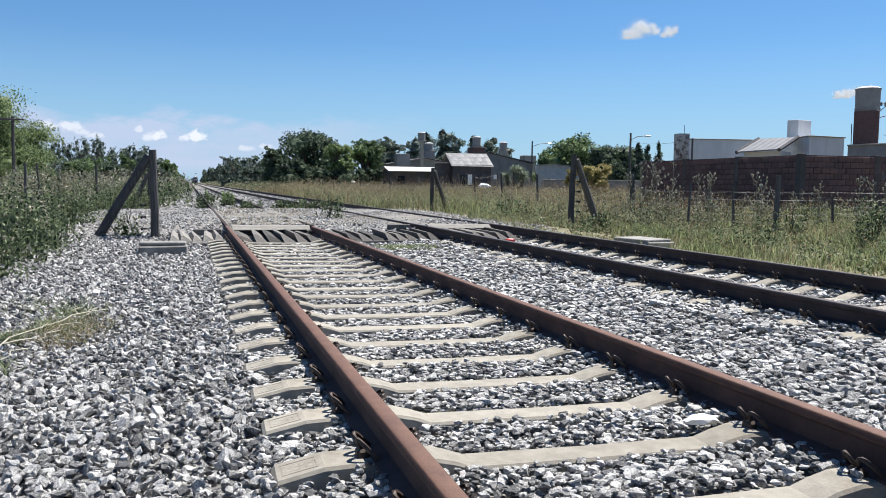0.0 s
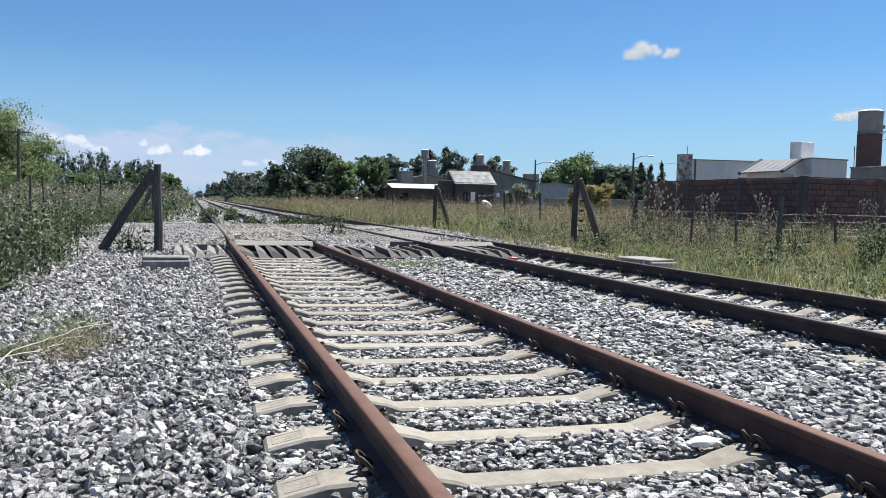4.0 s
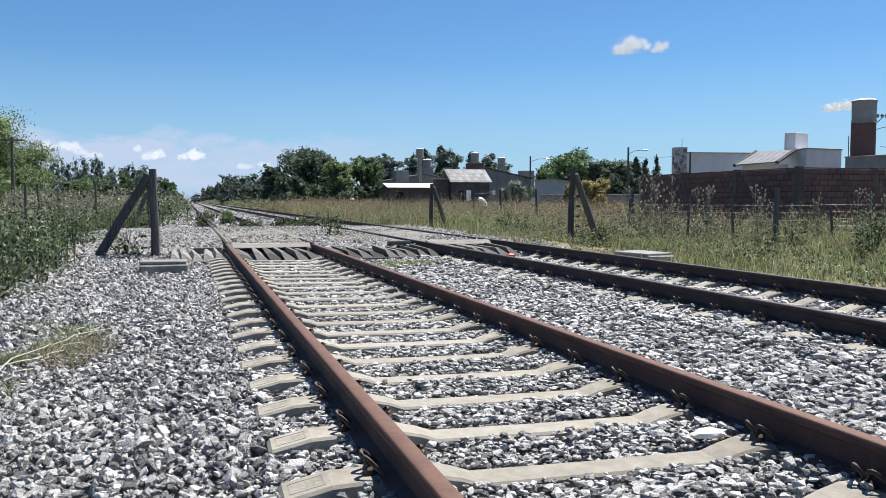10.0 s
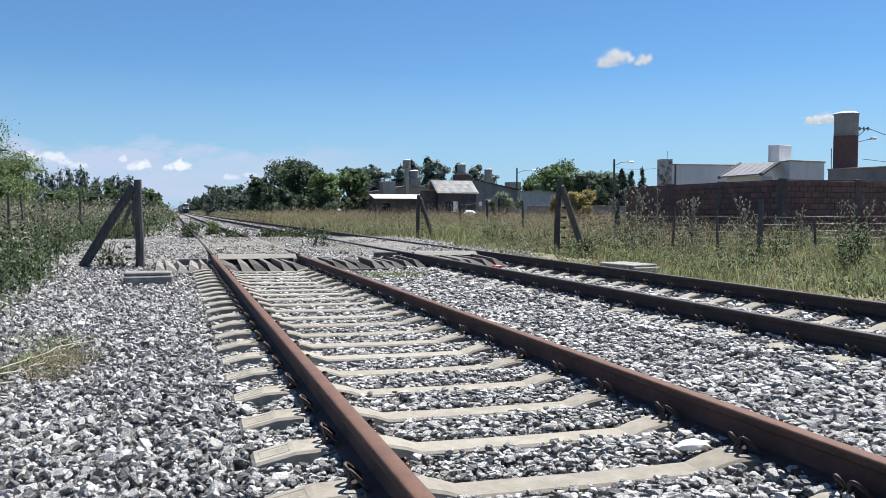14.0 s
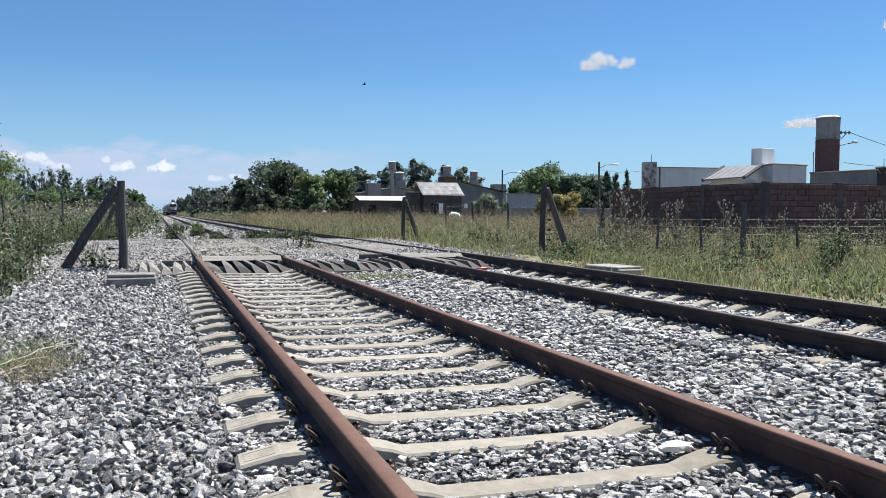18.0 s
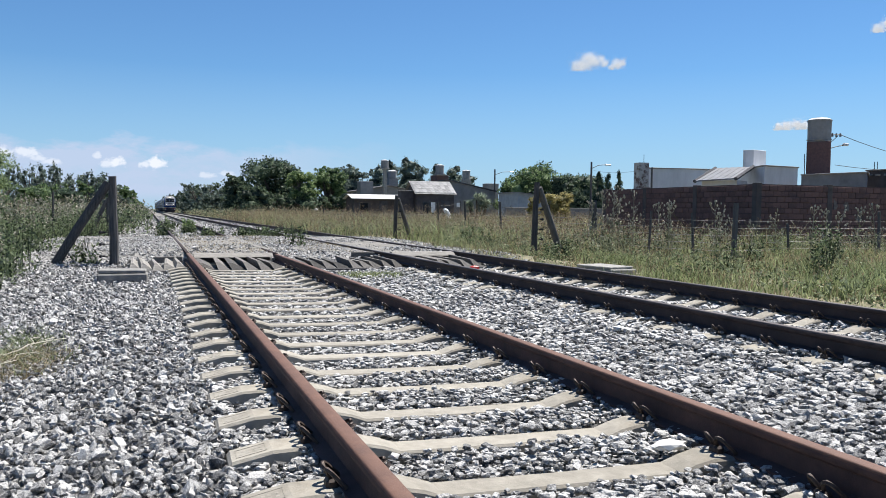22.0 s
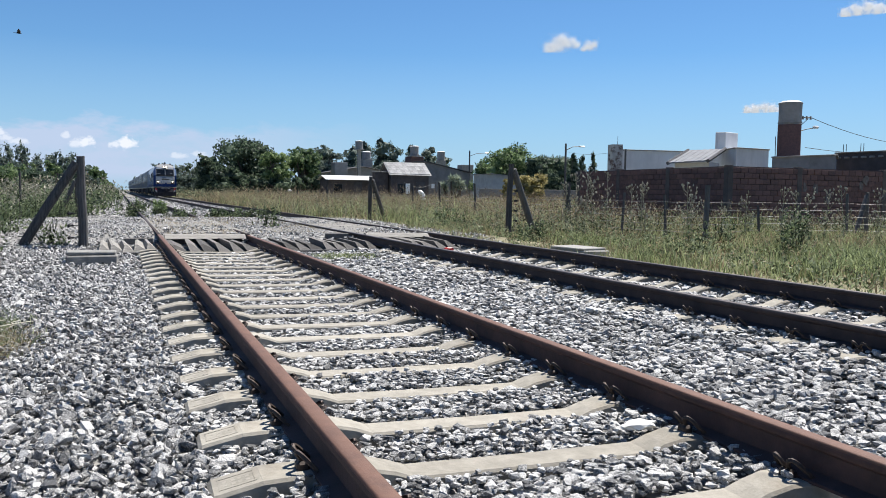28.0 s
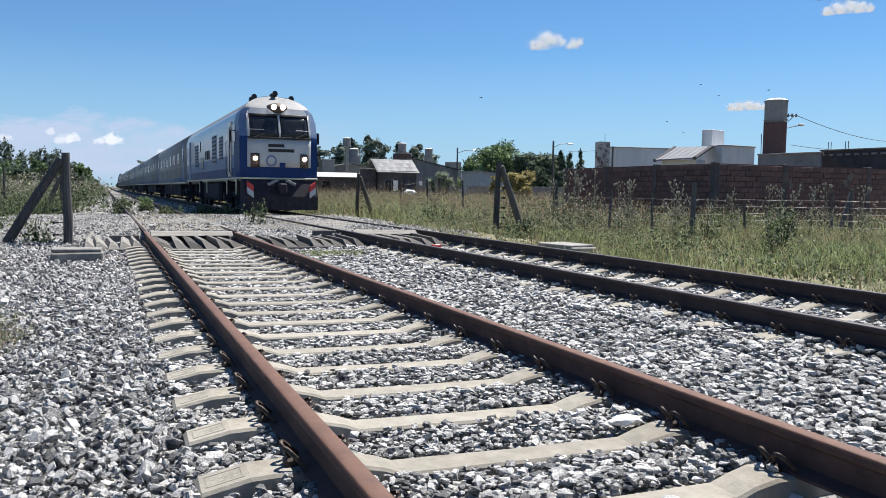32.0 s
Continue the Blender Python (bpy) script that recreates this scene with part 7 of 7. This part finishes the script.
    for s in (-1, 1):
        h = panel("lamp_box", s * 0.93 - 0.16, s * 0.93 + 0.16, 1.62, 2.12, LAMP_RECESS, L, 0.05, "dark lamp recess")
        bm = bmesh.new()
        cone(bm, (s * 0.93, -0.09, 1.94), (s * 0.93, 0.03, 1.94), 0.078, 0.07, 18)
        part("headlight", bm, HEADLIGHT, h, "lit round headlight")
    # operator's writing as plain bars, and its round badge
    for x0, x1, z in ((-0.44, 0.16, 2.40), (-0.44, 0.54, 2.23)):
        panel("lettering_bar", x0, x1, z - 0.055, z + 0.055, BLACK_IRON, L, 0.026, "dark lettering bar")
    bm = bmesh.new()
    n = 28
    ring1 = [bm.verts.new((-0.33 + math.cos(6.2832 * k / n) * 0.20, -0.03, 1.86 + math.sin(6.2832 * k / n) * 0.20)) for k in range(n)]
    ring2 = [bm.verts.new((-0.33 + math.cos(6.2832 * k / n) * 0.145, -0.03, 1.86 + math.sin(6.2832 * k / n) * 0.145)) for k in range(n)]
    for k in range(n):
        bm.faces.new((ring1[k], ring1[(k + 1) % n], ring2[(k + 1) % n], ring2[k]))
    part("badge", bm, PALE_BLUE, L, "pale blue ring badge")
    panel("number_plate", -0.02, 0.20, 1.62, 1.80, BLUE_PAINT, L, 0.03, "small dark plate")
    # stripe, skirt and plough
    bm = bmesh.new()
    box(bm, (0, -0.02, 1.235), (2.86, 0.1, 0.06), 0.01)
    for s in (-1, 1):
        box(bm, (s * 1.46, LOCO_L / 2, 1.235), (0.06, LOCO_L - 0.3, 0.06), 0.01)
    part("stripe", bm, YELLOW_LINE, L, "cream stripe")
    bm = bmesh.new()
    extrude_profile(bm, [(-0.05, 1.2), (0.9, 1.2), (0.9, 0.14), (-0.28, 0.12), (-0.32, 0.6)], -1.38, 1.38, "x")
    part("plough", bm, UNDER, L, "black snow-plough skirt")
    for s in (-1, 1):
        for q, mat, lab in ((0.0, RED_PAINT, "red warning stripe"), (-0.22, WHITE_PAINT, "white warning stripe")):
            bm = bmesh.new()
            front = [(1.05, 0.98 + q), (1.28, 1.14 + q), (1.28, 0.93 + q), (1.05, 0.77 + q)]
            a = [bm.verts.new((s * x, -0.22 - 0.05 * (1.2 - z), z)) for x, z in front]
            b = [bm.verts.new((s * x, -0.34 - 0.05 * (1.2 - z), z)) for x, z in front]
            for i in range(4):
                bm.faces.new((a[i], a[(i + 1) % 4], b[(i + 1) % 4], b[i]))
            bm.faces.new(a[::-1])
            bm.faces.new(b)
            bmesh.ops.recalc_face_normals(bm, faces=bm.faces[:])
            part("chevron", bm, mat, L, lab)
        bm = bmesh.new()
        tube(bm, [(s * 0.55, -0.12, 1.12), (s * 0.3, -0.3, 1.0), (s * 0.1, -0.2, 0.9)], 0.03, 6)
        part("brake_hose", bm, BLACK_IRON, L)
    bm = bmesh.new()
    box(bm, (0, -0.35, 0.90), (0.3, 0.55, 0.34), 0.05)
    part("coupler", bm, UNDER, L)
    for s in (-1, 1):
        bm = bmesh.new()
        box(bm, (0, 0, 0), (0.42, 0.05, 0.10), 0.012, Matrix.Translation((s * 0.33, -0.33, 1.10)) @ Matrix.Rotation(s * 0.42, 4, "Y"))
        part("buffer_plate", bm, ROOF_PAINT, L, "pale slanted plate over the coupler")
        for y in (0.95, 3.3, 9.6, 12.6):
            bm = bmesh.new()
            box(bm, (s * 1.47, y, 0.92), (0.05, 0.09, 0.56), 0.01)
            box(bm, (s * 1.47, y + 0.06, 1.14), (0.05, 0.22, 0.10), 0.01)
            part("step_hanger", bm, YELLOW_LINE, L, "cream hanger under the sill")
    # horns and roof gear
    for x, y, z in ((-0.72, 1.6, 4.16), (0.02, 1.3, 4.28), (0.72, 1.6, 4.16)):
        bm = bmesh.new()
        box(bm, (x, y, z), (0.26, 0.35, 0.2), 0.05)
        cone(bm, (x, y - 0.35, z + 0.06), (x, y - 0.1, z + 0.04), 0.11, 0.05, 10)
        part("horn", bm, BLACK_IRON, L, "black roof horn")
    for y in (5.0, 8.5, 12.5, 15.5):
        bm = bmesh.new()
        box(bm, (0, y, 4.215), (1.1, 3.3, 0.12), 0.05)
        part("roof_hatch", bm, ROOF_PAINT, L)
    # both sides: cab door, window, mirror, louvres, grab rails
    for s in (-1, 1):
        side_box("cab_door", L, s, 2.0, 2.75, 1.3, 3.35, WHITE_PAINT, 0.03)
        side_box("cab_window", L, s, 2.12, 2.62, 2.45, 3.15, GLASS, 0.045)
        side_box("cab_window", L, s, 1.1, 1.75, 2.55, 3.2, GLASS, 0.015)
        for y in (1.95, 2.85):
            bm = bmesh.new()
            tube(bm, [(s * 1.49, y, 1.35), (s * 1.56, y, 1.5), (s * 1.56, y, 2.6), (s * 1.49, y, 2.7)], 0.018, 5)
            part("grab_rail", bm, BLACK_IRON, L)
        bm = bmesh.new()
        tube(bm, [(s * 1.47, 1.0, 2.95), (s * 1.68, 0.9, 2.95)], 0.015, 5)
        box(bm, (s * 1.70, 0.9, 2.75), (0.08, 0.14, 0.42), 0.02)
        part("mirror", bm, BLACK_IRON, L, "black side mirror")
        for y0, y1, z0, z1 in ((4.3, 5.3, 2.0, 2.95), (6.2, 7.6, 1.9, 3.1), (13.0, 14.4, 1.9, 3.0)):
            grille = side_box("grille", L, s, y0, y1, z0, z1, PALE_BLUE, 0.01)
            n = 7
            for k in range(n):
                bm = bmesh.new()
                box(bm, (s * 1.492, (y0 + y1) / 2, z0 + (k + 0.5) * (z1 - z0) / n), (0.03, (y1 - y0) * 0.92, (z1 - z0) / n * 0.45), 0.004)
                part("slat", bm, BLACK_IRON, grille)
        for y in (8.6, 9.2, 9.8):
            side_box("vent", L, s, y, y + 0.28, 2.15, 2.55, BLACK_IRON, 0.02)
        side_box("door", L, s, 10.9, 11.5, 1.75, 2.3, GLASS, 0.02)
        side_box("window", L, s, 12.0, 12.7, 2.6, 3.1, GLASS, 0.02)
        side_box("end_door", L, s, 16.6, 17.4, 1.3, 3.3, PALE_BLUE, 0.02)
        for y in (1.0, 3.4, 12.5, 17.8):
            bm = bmesh.new()
            for z in (0.35, 0.7, 1.05):
                box(bm, (s * 1.38, y, z), (0.16, 0.55, 0.05), 0.008)
            for q in (-0.27, 0.27):
                box(bm, (s * 1.38, y + q, 0.75), (0.14, 0.04, 0.9), 0.005)
            part("step", bm, UNDER, L, "black side steps")
    bm = bmesh.new()
    box(bm, (0, 9.5, 0.74), (2.6, 5.6, 0.86), 0.12)
    part("fuel_tank", bm, UNDER, L)
    bogie(L, 4.2)
    bogie(L, 14.8)
    L.scale = (0.945, 1, 1)
    return L


def build_coach():
    C = thing("passenger_coach", "pale grey passenger coach with dark windows", "coach", "coaches of the train")
    zs = [1.05, 1.35, 2.6, 3.0, 3.2, 3.4, 3.6, 3.75, 3.85, 3.92]
    w = [1.44, 1.47, 1.47, 1.46, 1.42, 1.34, 1.18, 0.92, 0.6, 0.3]
    ring = [(-a, z) for a, z in zip(w, zs)] + [(0.0, 3.95)] + [(a, z) for a, z in zip(reversed(w), reversed(zs))]
    bm = bmesh.new()
    r1 = [bm.verts.new((x, 0, z)) for x, z in ring]
    r2 = [bm.verts.new((x, COACH_L, z)) for x, z in ring]
    for i in range(len(ring) - 1):
        f = bm.faces.new((r1[i], r2[i], r2[i + 1], r1[i + 1]))
        f.smooth = True
        z = (ring[i][1] + ring[i + 1][1]) / 2
        f.material_index = 1 if z > 3.3 else (2 if z < 1.3 else 0)
    bm.faces.new(r1[::-1])
    bm.faces.new(r2)
    box(bm, (0, COACH_L / 2, 1.03), (2.8, COACH_L, 0.06))
    bmesh.ops.recalc_face_normals(bm, faces=bm.faces[:])
    part("body", bm, (SILVER_PAINT, ROOF_PAINT, PALE_BLUE), C)
    for s in (-1, 1):
        for k in range(6):
            y = 4.6 + k * 3.05
            bm = bmesh.new()
            box(bm, (s * 1.462, y, 2.48), (0.05, 0.85, 0.62), 0.012)
            part("window", bm, GLASS, C)
        for y in (1.3, COACH_L - 1.3):
            bm = bmesh.new()
            box(bm, (s * 1.458, y, 2.2), (0.06, 0.8, 1.95), 0.012)
            d = part("door", bm, PALE_BLUE, C)
            bm = bmesh.new()
            box(bm, (s * 1.492, y, 2.6), (0.02, 0.45, 0.7), 0.006)
            part("door_window", bm, GLASS, d)
        bm = bmesh.new()
        for k in range(26):
            box(bm, (s * 1.478, 0.6 + k * 0.93, 1.55), (0.025, 0.03, 0.8))
        box(bm, (s * 1.478, COACH_L / 2, 1.98), (0.03, COACH_L - 0.1, 0.04))
        part("rib", bm, SILVER_PAINT, C)
    for s in (-1, 1):
        bm = bmesh.new()
        box(bm, (s * 1.47, COACH_L / 2, 1.07), (0.05, COACH_L - 0.1, 0.07), 0.01)
        part("sill", bm, YELLOW_LINE, C, "pale sill line")
    for y in (4, 10, 16, 21):
        bm = bmesh.new()
        box(bm, (0, y, 3.95), (0.9, 1.6, 0.14), 0.04)
        part("roof_vent", bm, ROOF_PAINT, C)
    # equipment boxes, lengthened so their black also fills the shade below the floor
    for y, l in ((6.9, 2.4), (9.9, 2.8), (13.0, 2.6), (15.9, 2.4), (18.3, 1.6)):
        bm = bmesh.new()
        box(bm, (0, y, 0.66), (2.5, l, 0.72), 0.06)
        part("underfloor_box", bm, UNDER, C)
    # extra full-length block: the deep shade under the coach built as a black solid
    bm = bmesh.new()
    box(bm, (0, COACH_L / 2, 0.78), (1.5, COACH_L - 1.0, 0.50), 0.04)
    part("underframe", bm, UNDER, C, "black block standing in for shade under the coach")
    bm = bmesh.new()
    box(bm, (0, -GAP / 2, 2.2), (1.9, GAP, 2.2), 0.05)
    part("gangway", bm, UNDER, C, "black gangway bellows")
    bogie(C, 3.2, 0.46, 1.8, 2)
    bogie(C, COACH_L - 3.2, 0.46, 1.8, 2)
    C.scale = (0.945, 1, 1.075)
    return C


def front_at(t):
    """Where the nose stands: the train gathers speed on its way."""
    s = 32.0 - t
    q = min(s, 14.0)
    return NOSE_END + SPEED_END * q - SLOWER * q * q / 2 + (SPEED_END - SLOWER * 14.0) * (s - q)


def train_pose(back, t):
    y = front_at(t) + back
    return pose(TRACK_X + DA * y, y, ZR + 0.004, 0, 0, -math.degrees(DA))


loco = build_locomotive()
coaches = [build_coach()]
for k in range(7):
    coaches.append(copy_thing(coaches[0], pose(0, 0, 0)))


# ---- clouds ----
def direction(az, el):
    return Vector((math.sin(radians(az)) * math.cos(radians(el)), math.cos(radians(az)) * math.cos(radians(el)), math.sin(radians(el))))


def build_cloud(label, az, el, far, lumps, count, mat, seed, flake=1.25):
    """A cumulus of many small flakes heaped in lumps [(across, up, radius)], all in degrees, over a level base."""
    rng = np.random.default_rng(seed)
    c = thing("cloud", label, "cloud", "clouds", at=direction(az, el) * far)
    right, up = Vector((math.cos(radians(az)), -math.sin(radians(az)), 0)), Vector((0, 0, 1))
    deep = direction(az, 0)
    m = far * math.tan(radians(1))
    base = min(v - 0.55 * r for u, v, r in lumps)
    total = sum(r * r for u, v, r in lumps)
    out = []
    for u, v, r in lumps:
        n = int(count * r * r / total)
        k = 16
        d = rng.normal(size=(k, 3))
        d *= (rng.uniform(0.45, 0.95, k) / np.linalg.norm(d, axis=1))[:, None]
        knob = np.array((u, v, 0)) + d * r * 0.8
        size = r * rng.uniform(0.22, 0.42, k)
        w = rng.integers(0, k, n)
        p = knob[w] + rng.normal(0, 0.5, (n, 3)) * (size[w] * np.where(rng.uniform(size=n) < 0.5, 2.2, 1.15))[:, None]
        p[:, 1] = np.where(p[:, 1] < base, base + np.abs(rng.normal(0, 0.035, n)), p[:, 1])
        out.append(p)
    p = np.concatenate(out) * m
    pos = p[:, :1] * np.array(right) + p[:, 1:2] * np.array(up) + p[:, 2:] * np.array(deep)
    leaves("vapour", pos, flake * far / 2500 * rng.uniform(0.6, 1.4, len(pos)), mat, rng, c, long=1.2)
    return c


SMALL_CLOUD = "small white fair-weather cloud drifting in blue sky"
clouds = [
    (build_cloud(SMALL_CLOUD, 31.8, 10.6, 2500, [(-1.15, -0.25, 0.50), (-0.6, 0.0, 0.62), (-0.25, 0.3, 0.45), (0.25, 0.12, 0.42), (0.7, -0.1, 0.28), (1.5, -0.15, 0.42), (1.85, -0.05, 0.26), (1.15, -0.3, 0.25)], 18000, CLOUD, 1), 31.8, 10.6, 2500),
    (build_cloud(SMALL_CLOUD, 44.95, 5.95, 2600, [(-1.0, -0.05, 0.30), (-0.5, 0.0, 0.36), (0.05, 0.05, 0.36), (0.6, 0.0, 0.32), (1.05, -0.05, 0.24)], 15000, CLOUD, 2), 44.95, 5.95, 2600),
    (build_cloud(SMALL_CLOUD, 50.6, 11.85, 2500, [(-1.0, -0.12, 0.35), (-0.35, 0.05, 0.44), (0.2, 0.1, 0.42), (0.8, 0.0, 0.38), (1.3, -0.1, 0.25)], 16000, CLOUD, 3), 50.6, 11.85, 2500),
]
# ---- birds ----
def build_bird():
    b = thing("bird", "small dark bird in flight", "bird", "birds")
    b.scale = (0.45, 0.45, 0.45)
    bm = bmesh.new()
    tube(bm, [(0, -0.16, 0), (0, -0.11, 0.005), (0, 0.0, 0.0), (0, 0.10, 0.0), (0, 0.2, 0.0)], [0.012, 0.035, 0.05, 0.03, 0.012], 8)
    part("body", bm, BIRD_BLACK, b)
    bm = bmesh.new()
    vs = [bm.verts.new(p) for p in ((-0.02, 0.16, 0), (0.02, 0.16, 0), (0.06, 0.30, 0), (-0.06, 0.30, 0), (-0.02, 0.16, 0.008), (0.02, 0.16, 0.008), (0.06, 0.30, 0.006), (-0.06, 0.30, 0.006))]
    for f in ((0, 1, 2, 3), (7, 6, 5, 4), (0, 4, 5, 1), (1, 5, 6, 2), (2, 6, 7, 3), (3, 7, 4, 0)):
        bm.faces.new([vs[i] for i in f])
    part("tail", bm, BIRD_BLACK, b)
    wings = []
    for s in (-1, 1):
        bm = bmesh.new()
        pts = [(0, -0.09, 0), (s * 0.17, -0.11, 0.02), (s * 0.36, -0.02, 0.01), (s * 0.17, 0.06, 0.01), (0, 0.08, 0)]
        top = [bm.verts.new((x, y, z + 0.01)) for x, y, z in pts]
        low = [bm.verts.new((x, y, z)) for x, y, z in pts]
        bm.faces.new(top)
        bm.faces.new(low[::-1])
        for i in range(5):
            j = (i + 1) % 5
            bm.faces.new((low[i], low[j], top[j], top[i]))
        bmesh.ops.recalc_face_normals(bm, faces=bm.faces[:])
        w = part("wing", bm, BIRD_BLACK, b)
        w.location = (s * 0.03, 0, 0.02)
        wings.append(w)
    return b


# flight paths: (seconds, place)
BIRD_PATH_A = ((0.0, (-117.9, 19.2, 11.5)), (17.0, (-108.4, 19.4, 11.0)), (28.0, (-3.25, 21.87, 5.33)), (28.4, (0.57, 21.96, 5.12)), (28.8, (5.01, 21.32, 4.82)), (29.0, (7.23, 20.68, 4.67)), (29.2, (9.48, 19.80, 4.49)), (29.6, (13.77, 17.34, 4.11)), (30.0, (17.32, 14.26, 3.99)), (30.4, (19.91, 11.06, 3.86)), (32.0, (30.3, -1.7, 5.0)))
BIRD_PATH_B = ((0.0, (-137.4, 2.4, 4.0)), (17.8, (-126.4, 4.0, 5.2)), (28.8, (-6.49, 21.32, 4.07)), (29.2, (-2.13, 21.95, 4.55)), (29.6, (2.95, 21.71, 4.94)), (30.0, (8.43, 20.24, 5.77)), (30.4, (13.34, 17.64, 7.12)), (30.8, (17.09, 14.50, 8.11)), (32.0, (28.4, 5.1, 11.1)))
BIRD_PATH_C = ((0.0, (-171.8, 16.2, 4.0)), (19.6, (-157.9, 16.7, 5.2)), (30.6, (-4.37, 21.73, 5.70)), (31.0, (1.21, 21.91, 6.17)), (31.2, (3.79, 21.57, 6.19)), (31.6, (11.06, 19.02, 6.27)), (32.0, (17.80, 13.74, 6.59)))
BIRD_PATH_D = ((0.0, (3.0, 37.1, 131.8)), (6.5, (3.4, 37.0, 121.9)), (17.5, (8.78, 35.81, 12.46)), (18.0, (9.02, 35.75, 7.48)), (18.5, (9.56, 35.61, 4.61)), (19.0, (10.16, 35.45, 4.47)), (19.5, (11.06, 35.18, 5.54)), (20.0, (11.98, 34.89, 8.58)), (20.5, (12.74, 34.63, 12.99)), (32.0, (30.2, 28.6, 114.4)))
BIRD_PATH_E = ((0.0, (-58.8, 4.9, 4.0)), (17.5, (-54.8, 7.9, 4.3)), (28.5, (-10.76, 40.86, 3.26)), (29.0, (-6.24, 41.65, 3.75)), (30.0, (5.65, 41.53, 4.63)), (31.0, (16.52, 38.54, 5.96)), (32.0, (18.79, 37.53, 6.34)))
BIRD_PATH_F = ((0.0, (-59.7, 14.9, 4.0)), (17.6, (-55.7, 17.9, 4.3)), (28.6, (-11.65, 50.90, 4.94)), (29.0, (-5.42, 51.79, 5.12)), (30.0, (11.29, 50.65, 4.65)), (31.0, (23.19, 46.50, 5.37)), (32.0, (33.62, 39.93, 5.86)))
BIRD_PATH_G = ((0.0, (-58.6, 20.2, 4.0)), (17.5, (-54.6, 23.2, 4.3)), (28.5, (-10.59, 56.18, 4.15)), (29.0, (-1.21, 56.99, 4.65)), (30.0, (18.64, 53.77, 5.33)), (31.0, (28.30, 49.48, 7.20)), (32.0, (38.47, 42.40, 8.90)))
BIRD_PATH_H = ((0.0, (-57.2, 10.3, 4.0)), (17.4, (-53.2, 13.3, 4.3)), (28.4, (-9.17, 46.28, 4.21)), (29.0, (0.43, 46.98, 4.44)), (30.0, (16.84, 43.79, 4.71)), (31.0, (27.01, 38.57, 5.58)), (32.0, (34.68, 32.27, 7.16)))
BIRD_PATH_I = ((0.0, (-59.5, 20.0, 4.0)), (17.5, (-55.5, 23.0, 4.3)), (28.5, (-11.48, 56.02, 4.82)), (29.0, (-1.89, 56.98, 5.09)), (30.0, (20.08, 53.26, 5.27)), (31.0, (28.46, 49.39, 6.32)), (32.0, (39.40, 41.57, 8.08)))
BIRD_PATH_J = ((0.0, (-55.0, 30.7, 4.0)), (17.5, (-51.0, 33.7, 4.3)), (28.5, (-7.02, 66.71, 4.37)), (29.0, (2.34, 66.92, 4.68)), (30.0, (19.05, 64.13, 5.01)), (31.0, (32.53, 58.56, 5.92)), (32.0, (44.08, 50.75, 6.25)))
BIRD_PATHS = (BIRD_PATH_A, BIRD_PATH_B, BIRD_PATH_C, BIRD_PATH_D, BIRD_PATH_E, BIRD_PATH_F, BIRD_PATH_G, BIRD_PATH_H, BIRD_PATH_I, BIRD_PATH_J)
birds = [build_bird()]
for k in range(len(BIRD_PATHS) - 1):
    birds.append(copy_thing(birds[0], pose(0, 0, 0)))


def motions():
    for c, az, el, far in clouds:
        walk(c, [(0.0, pose(*(direction(az, el) * far))), (32.0, pose(*(direction(az - 1.06, el - 0.05) * far)))])
    ts = [0.0, 0.1] + [float(k) for k in range(1, 32)] + [31.9, 32.0]
    walk(loco, [(t, train_pose(0.0, t)) for t in ts])
    for k, c in enumerate(coaches):
        walk(c, [(t, train_pose(LOCO_L + GAP + k * (COACH_L + GAP), t)) for t in ts])
    # the wind lifts the bag on end and lays it down again
    walk(flapping_bag, [(t, pose(*BAG_AT, 0, tilt, 0)) for t, tilt in ((0.0, 0), (1.5, 4), (4.0, 30), (6.0, 62), (9.0, 50), (12.0, 20), (14.0, 0), (18.0, 10), (20.0, 4), (22.0, 64), (26.0, 58), (29.0, 62), (31.0, 6), (32.0, 0))])
    for b, path in zip(birds, BIRD_PATHS):
        rows = []
        for (t, p), (t2, p2) in zip(path, path[1:]):
            d = Vector(p2) - Vector(p)
            yaw = math.degrees(math.atan2(d.x, -d.y))
            rows.append((t, pose(*p, 0, 0, yaw)))
        rows.append((path[-1][0], pose(*path[-1][1], 0, 0, yaw)))
        walk(b, rows)
        for n, w in enumerate(o for o in b.children if o.name.startswith("wing")):
            s = -1 if n == 0 else 1
            flap = [(0.0, pose(s * 0.03, 0, 0.02, 0, 0, 0))]
            t = 18.0
            k = 0
            while t < 32.0:
                flap.append((t, pose(s * 0.03, 0, 0.02, 0, s * (32 if k % 2 else -28), 0)))
                t += 0.2
                k += 1
            flap.append((32.0, pose(s * 0.03, 0, 0.02, 0, 0, 0)))
            walk(w, flap)


motions()
